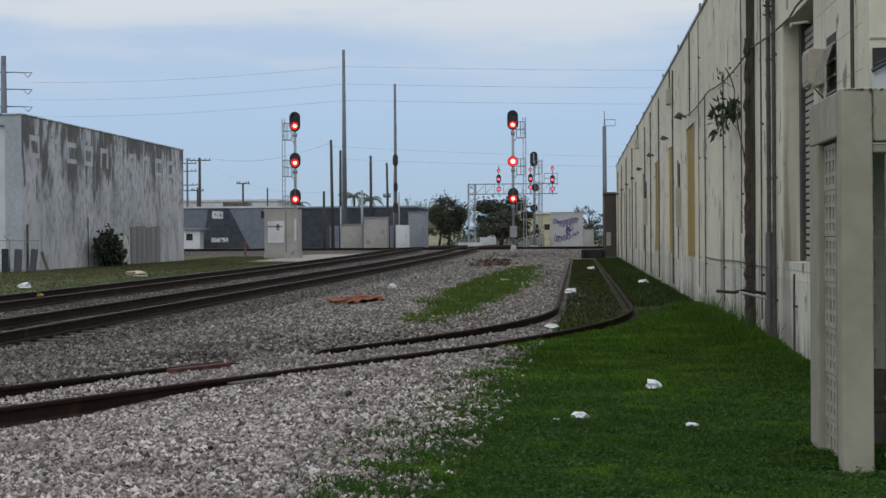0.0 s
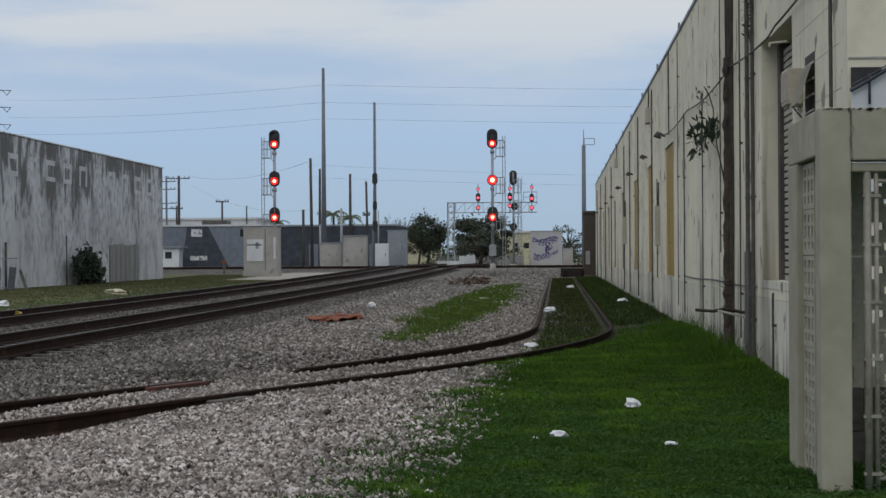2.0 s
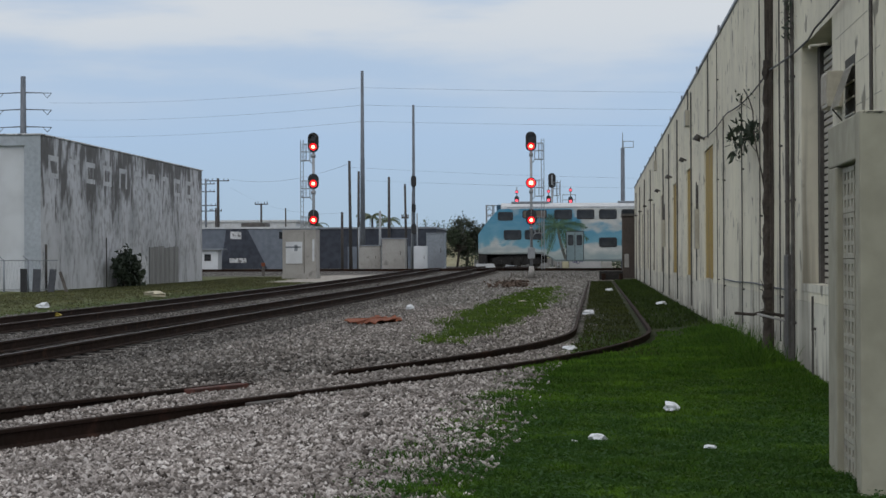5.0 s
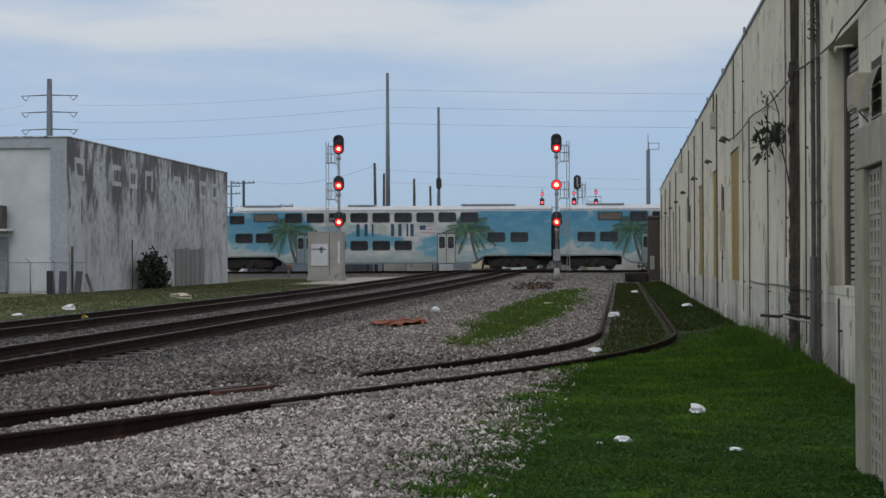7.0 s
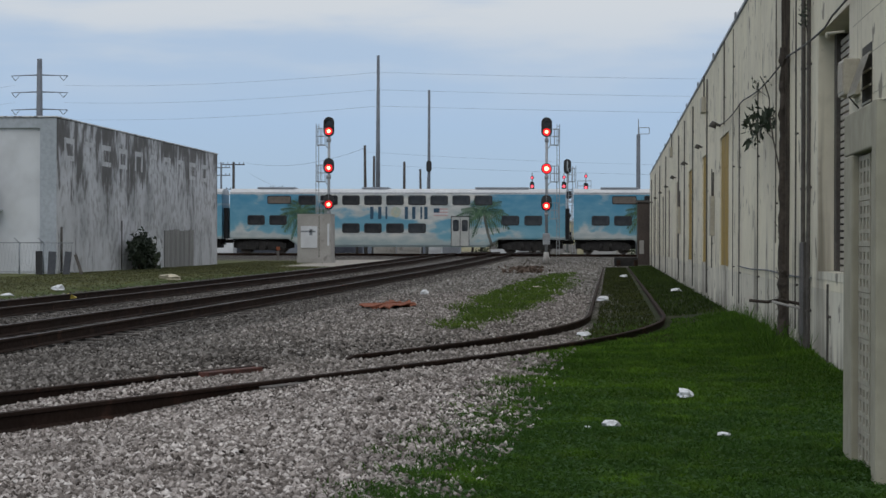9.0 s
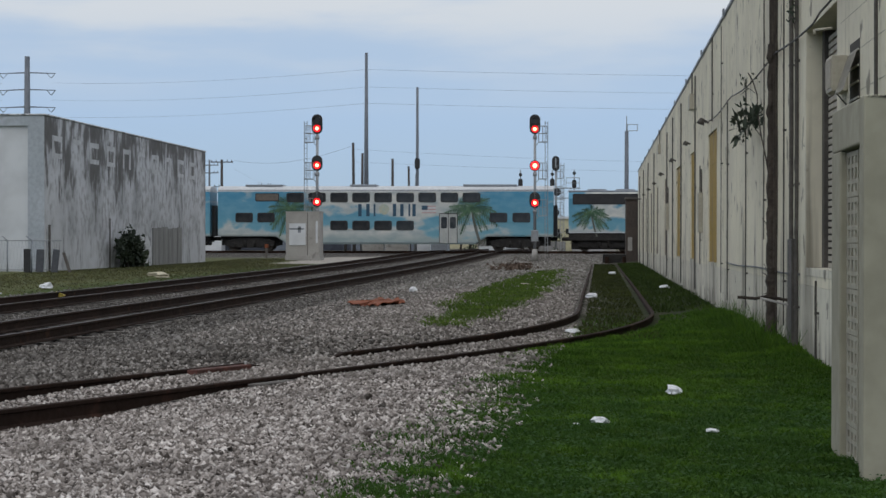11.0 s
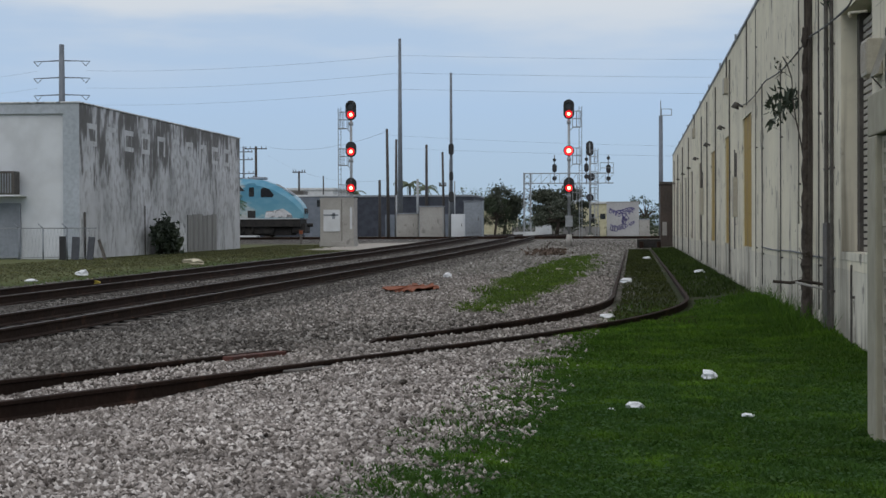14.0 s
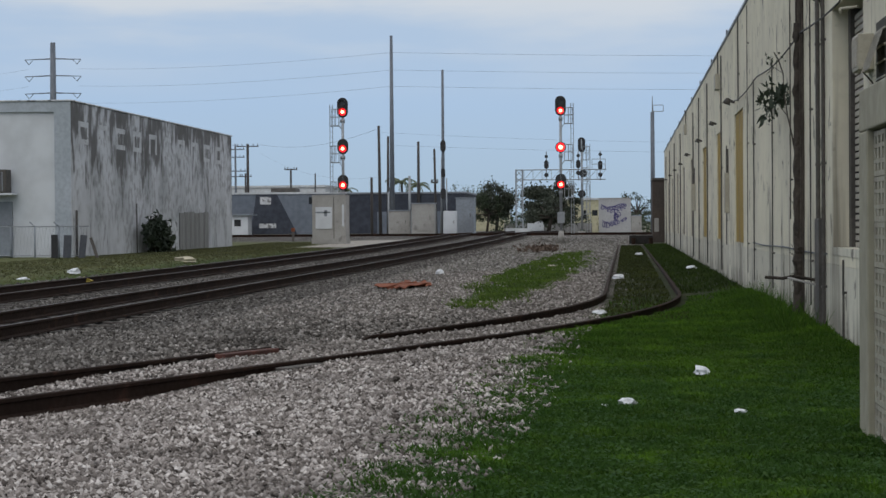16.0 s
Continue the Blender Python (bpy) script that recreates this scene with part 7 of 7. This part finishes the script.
def rail_gap(x, y):
    """Sideways distance to the nearer spur rail."""
    d = np.full(x.shape, 9.0)
    for p in SP:
        xr = np.interp(y, p[:, 1], p[:, 0])
        d = np.minimum(d, np.abs(x - xr))
    return d


def stones(name, n, y0, y1, size, ramp, label, seed, x_lo, x_hi, power=1.0, keep=None):
    rng = np.random.default_rng(seed)
    y = y0 + (y1 - y0) * rng.random(n) ** power
    lo, hi = x_lo(y), x_hi(y)
    x = lo + (hi - lo) * rng.random(n)
    ok = np.ones(n, bool)
    if keep is not None:
        ok &= keep(x, y, rng)
    x, y = x[ok], y[ok]
    n = len(x)
    s = size * rng.uniform(0.45, 1.35, n) 
    z = ground_z(x, y) + 0.15 * s + rng.uniform(0, 0.35, n) * s
    tpl = np.array([(1, 0, 0), (-1, 0, 0), (0, 1, 0), (0, -1, 0), (0, 0, 0.75), (0, 0, -0.6)], float)
    V = tpl[None] * rng.uniform(0.55, 1.2, (n, 6, 1)) + rng.normal(0, 0.22, (n, 6, 3))
    a = rng.uniform(0, 2 * math.pi, n)
    c, q = np.cos(a)[:, None], np.sin(a)[:, None]
    V = np.stack([V[..., 0] * c - V[..., 1] * q, V[..., 0] * q + V[..., 1] * c, V[..., 2]], -1)
    V = V * s[:, None, None] + np.stack([x, y, z], -1)[:, None]
    T = np.array([(0, 2, 4), (2, 1, 4), (1, 3, 4), (3, 0, 4), (2, 0, 5), (1, 2, 5), (3, 1, 5), (0, 3, 5)])
    F = (np.arange(n)[:, None, None] * 6 + T[None]).reshape(-1, 3)
    spread(name, V.reshape(-1, 3), F, island_material(name + "_stone", ramp), label, "gravel")


def off_rails(x, y, rng):
    g = rail_gap(x, y)
    xl = np.interp(y, SP[0][:, 1], SP[0][:, 0])
    buried = (np.abs(x - xl) < 0.15) & (y > 24.5) & (y < 26.1)
    u, v = (x - (0.003 * y - 2.75)) / 0.95, (y - 66) / 30
    green = (u * u + v * v < 0.95) & (rng.random(x.shape) < 0.85)
    slope = (x < xl - 0.25 - 0.35 * rng.random(x.shape)) & (y < 32) & (rng.random(x.shape) < np.clip((32 - y) / 6, 0, 0.9))
    return ~green & ~slope & ((g > 0.14) | buried) & (x < grass_edge(y) + rng.normal(0, 1, x.shape) * np.interp(y, (13.0, 20.0), (0.5, 0.22)))


stones("gravel", 80000, 10.2, 24.0, 0.0250, ((0.045, 0.037, 0.032), (0.195, 0.172, 0.158), (0.335, 0.302, 0.281), (0.50, 0.456, 0.43), (0.82, 0.77, 0.74)), "loose pale crushed stone between track and grass", 51, lambda y: -0.36 * y - 0.2, lambda y: grass_edge(y) + 0.5, 1.0, off_rails)
stones("gravel", 62000, 22.0, 62.0, 0.033, ((0.072, 0.064, 0.058), (0.165, 0.148, 0.136), (0.26, 0.237, 0.219), (0.37, 0.34, 0.318), (0.62, 0.58, 0.555)), "grey crushed stone beside the main line", 52, lambda y: np.maximum(-0.30 * y + 1.0, -6.6), lambda y: np.minimum(grass_edge(y) + 0.2, -0.4), 1.5, off_rails)
stones("ballast", 26000, 12.0, 32.0, 0.036, ((0.035, 0.031, 0.028), (0.095, 0.086, 0.079), (0.155, 0.143, 0.132), (0.225, 0.21, 0.196), (0.40, 0.38, 0.36)), "dark crushed ballast beside the siding", 55, lambda y: -0.30 * y - 0.4, lambda y: np.interp(y, SP[0][:, 1], SP[0][:, 0]) - 0.15, 1.0, None)
stones("ballast", 56000, 26.0, 110.0, 0.040, ((0.05, 0.045, 0.042), (0.105, 0.097, 0.09), (0.155, 0.145, 0.136), (0.215, 0.202, 0.19), (0.34, 0.325, 0.31)), "dark crushed ballast along the main line", 53, lambda y: main_x(y) - 7.0, lambda y: main_x(y) + 5.0, 1.4, lambda x, y, r: np.abs(np.abs(np.abs(x - main_x(y) + 2.1) - 2.1) - 0.755) > 0.22)


stones("gravel", 16000, 60.0, 147.0, 0.055, ((0.08, 0.075, 0.068), (0.17, 0.16, 0.145), (0.25, 0.235, 0.215), (0.33, 0.315, 0.295), (0.48, 0.47, 0.455)), "pale gravel towards the far crossing", 54, lambda y: main_x(y) + 2.5, lambda y: np.where(y < 128, -0.6, 1.6), 1.2, lambda x, y, r: ~((((x - (0.003 * y - 2.75)) / 0.95) ** 2 + ((y - 66) / 30) ** 2 < 0.95) & (r.random(x.shape) < 0.85)))


# ---- grass ----
def blades(name, n, place, h_of, w, ramp, label, seed):
    rng = np.random.default_rng(seed)
    x, y = place(rng, n)
    n = len(x)
    z = ground_z(x, y) - 0.002
    h = h_of(x, y, rng)
    a = rng.uniform(0, 2 * math.pi, n)
    lean = rng.uniform(0.3, 1.7, n) * h
    dx, dy = np.cos(a), np.sin(a)
    px, py = -dy, dx
    ww = w * rng.uniform(0.6, 1.4, n) * (1 + y * 0.012)
    base = np.stack([x, y, z], -1)
    side = np.stack([px, py, np.zeros(n)], -1) * ww[:, None]
    tip = base + np.stack([dx * lean, dy * lean, h], -1)
    V = np.stack([base - side, base + side, tip + side * 0.25, tip - side * 0.25], 1).reshape(-1, 3)
    spread(name, V, np.arange(n * 4).reshape(n, 4), blade_material(name + "_blade", ramp), label, "grass")


GREEN = ((0.022, 0.056, 0.008), (0.040, 0.098, 0.011), (0.058, 0.138, 0.014), (0.078, 0.172, 0.019), (0.115, 0.19, 0.038))
OLIVE_GREEN = ((0.018, 0.034, 0.008), (0.030, 0.056, 0.012), (0.044, 0.076, 0.018), (0.062, 0.094, 0.028))
OLIVE = ((0.024, 0.036, 0.011), (0.036, 0.052, 0.015), (0.050, 0.066, 0.020), (0.068, 0.082, 0.028))


def lawn(rng, n):
    y = 9.8 + 33.0 * rng.random(n) ** 1.45
    hi = np.where(y < 14.2, 2.9, WALL_X)
    lo = grass_edge(y) - 0.5
    x = lo + (hi - lo) * rng.random(n)
    e = x - grass_edge(y)
    lump = np.sin(x * 5.1 + y * 2.3) * np.sin(y * 3.7 - x * 1.9)
    xl, xr = (np.interp(y, p[:, 1], p[:, 0]) for p in SP)
    inside = (x > np.minimum(xl, xr) - 0.1) & (x < np.maximum(xl, xr) + 0.1)
    bare = np.sin(x * 1.7 + y * 0.9) * np.sin(y * 0.63 - x * 1.3)
    far = np.clip((y - 27.0) / 15.0, 0, 1) ** 0.6 * np.clip((2.5 - x) / 0.8, 0.45, 1)
    far = np.clip(far + 0.12 * np.sin(x * 4.1 + y * 0.8) * np.sin(y * 1.3) + rng.normal(0, 0.15, n), 0, 1)
    thin = rng.random(n) < (1 - far) * np.where(inside, 0.16, 1.0 - 0.45 * np.clip(bare - 0.35, 0, 1) / 0.65)
    ok = (e + 0.35 * lump + rng.normal(0, 0.30, n) > 0.0) & (rail_gap(x, y) > 0.16) & thin
    return x[ok], y[ok]


def lawn_h(x, y, rng):
    tall = np.clip((x - 1.5) / 0.9, 0, 1) * np.clip((y - 22) / 5, 0, 1) * np.clip((44 - y) / 6, 0, 1)
    step = np.where((x > 1.35) & (y > 11.0) & (y < 12.6), 0.4, 1.0)
    lump = 0.75 + 0.45 * np.sin(x * 3.3 + 1.7 * np.sin(y * 1.1)) * np.sin(y * 1.9 + x) + 0.3 * np.sin(x * 9 + y * 7)
    return np.clip(lump, 0.6, 1.7) * step * rng.uniform(0.022, 0.050, x.shape) * (1 + np.clip((y - 18) / 15, 0, 1) * 0.5) + tall * rng.uniform(0.0, 0.11, x.shape)


blades("grass", 330000, lawn, lawn_h, 0.0075, GREEN, "short green grass beside the warehouse", 61)


def strip(rng, n):
    y = 44 + 84 * rng.random(n)
    x = 1.2 + 1.35 * rng.random(n)
    keep = (0.35 * np.sin(x * 4 + y * 0.6) * np.sin(y * 0.45) + rng.normal(0, 0.5, n)) > -0.2
    return x[keep], y[keep]


blades("grass", 16000, strip, lambda x, y, r: r.uniform(0.04, 0.12, x.shape), 0.010, OLIVE_GREEN, "patchy grass along the wall foot", 62)


def between(rng, n):
    y = 30 + 95 * rng.random(n)
    x = -0.35 + 1.35 * rng.random(n)
    keep = ((0.25 * np.sin(x * 3 + y * 0.5) * np.sin(y * 0.33) + rng.normal(0, 0.6, n)) > -0.15) & (rail_gap(x, y) > 0.16)
    return x[keep], y[keep]


blades("grass", 26000, between, lambda x, y, r: r.uniform(0.03, 0.07, x.shape), 0.010, OLIVE, "thin grass between the siding rails", 63)


def patch(rng, n):
    y = 34 + 66 * rng.random(n)
    x = -4.2 + 3.4 * rng.random(n)
    u = (x - (0.005 * y - 2.75)) / 0.9
    v = (y - 66) / 30
    keep = (u * u + v * v + rng.normal(0, 0.35, n)) + 0.8 * np.sin(x * 4.0 + y * 0.35) * np.sin(y * 0.5) < 1.15
    return x[keep], y[keep]


blades("grass", 70000, patch, lambda x, y, r: r.uniform(0.03, 0.08, x.shape), 0.012, ((0.050, 0.092, 0.016), (0.068, 0.122, 0.020), (0.084, 0.145, 0.026), (0.105, 0.165, 0.036)), "bright green grass patch in the gravel", 64)


def verge(rng, n):
    y = 46 + 90 * rng.random(n)
    x = -23.8 + 8.0 * rng.random(n)
    ok = (x < -16.9 + 0.0153 * y + rng.normal(0, 0.25, n)) & ~((y > 114) & (x > -19.4 + rng.normal(0, 0.5, n)))
    x, y = x[ok], y[ok]
    return x, y


blades("grass", 48000, verge, lambda x, y, r: r.uniform(0.015, 0.04, x.shape), 0.014, ((0.072, 0.086, 0.034), (0.086, 0.102, 0.042), (0.104, 0.114, 0.052), (0.12, 0.122, 0.062)), "dull green verge before the stained building", 65)


def weeds(rng, n):
    y = 26.0 + 12 * rng.random(n)
    x = 2.05 + 0.52 * rng.random(n)
    return x, y


blades("tall_weeds", 700, weeds, lambda x, y, r: r.uniform(0.12, 0.42, x.shape), 0.005, GREEN, "tall weeds at the warehouse wall foot", 66)

# low broad-leaved weeds through the lawn
rng_b = np.random.default_rng(67)
bx, by = lawn(rng_b, 42000)
near_b = by < 24.0
bx, by = bx[near_b], by[near_b]
nb = len(bx)
bc = np.stack([bx, by, ground_z(bx, by) + rng_b.uniform(0.02, 0.05, nb)], -1)
ba = rng_b.uniform(0, 2 * math.pi, nb)
bs = rng_b.uniform(0.010, 0.022, nb)[:, None]
bu = np.stack([np.cos(ba), np.sin(ba), rng_b.uniform(-0.2, 0.5, nb)], -1) * bs
bv = np.stack([-np.sin(ba), np.cos(ba), rng_b.uniform(-0.3, 0.3, nb)], -1) * bs * 0.6
spread("weed_leaves", np.stack([bc - bu, bc + bv, bc + bu, bc - bv], 1).reshape(-1, 3), np.arange(nb * 4).reshape(nb, 4), blade_material("weed_leaf", ((0.035, 0.080, 0.020), (0.055, 0.12, 0.025), (0.075, 0.15, 0.030), (0.11, 0.19, 0.05))), "low broad-leaved green weeds in the grass", "weeds")

# ---- movement ----
NOSE = [(0.0, 44.9), (4.2, -0.3), (7.0, -30.85), (7.6, -37.85), (8.2, -44.9), (8.8, -52.25), (9.2, -57.3), (11.4, -85.85), (12.0, -94.05), (12.6, -102.45), (13.2, -110.9), (14.0, -122.3), (16.0, -151.0)]
CAR = 25.72
LOCO_GAP = 0.73


def motions():
    for i, ob in enumerate(TRAIN):
        walk(ob, [(t, pose(x + CAR * i + (LOCO_GAP if ob is loco else 0.0), TRAIN_Y, TRAIN_RAIL)) for t, x in NOSE])
    ts, xs = [n[0] for n in NOSE], [n[1] for n in NOSE]
    steps = [i / 30.0 for i in range(481)]
    for w, wx, r in WHEELS:
        walk(w, [(t, pose(wx, 0, r) @ Matrix.Rotation(float(np.interp(t, ts, xs)) / r, 4, "Y")) for t in steps])
    # the added flaps drop over the glowing lenses, which then look unlit
    for v, at in LAMP_OFF_FLAPS:
        walk(v, [(t, pose(*at, a, 0, 0)) for t, a in ((0.0, -84.0), (10.2, -84.0), (10.4, 0.0), (16.0, 0.0))])


motions()
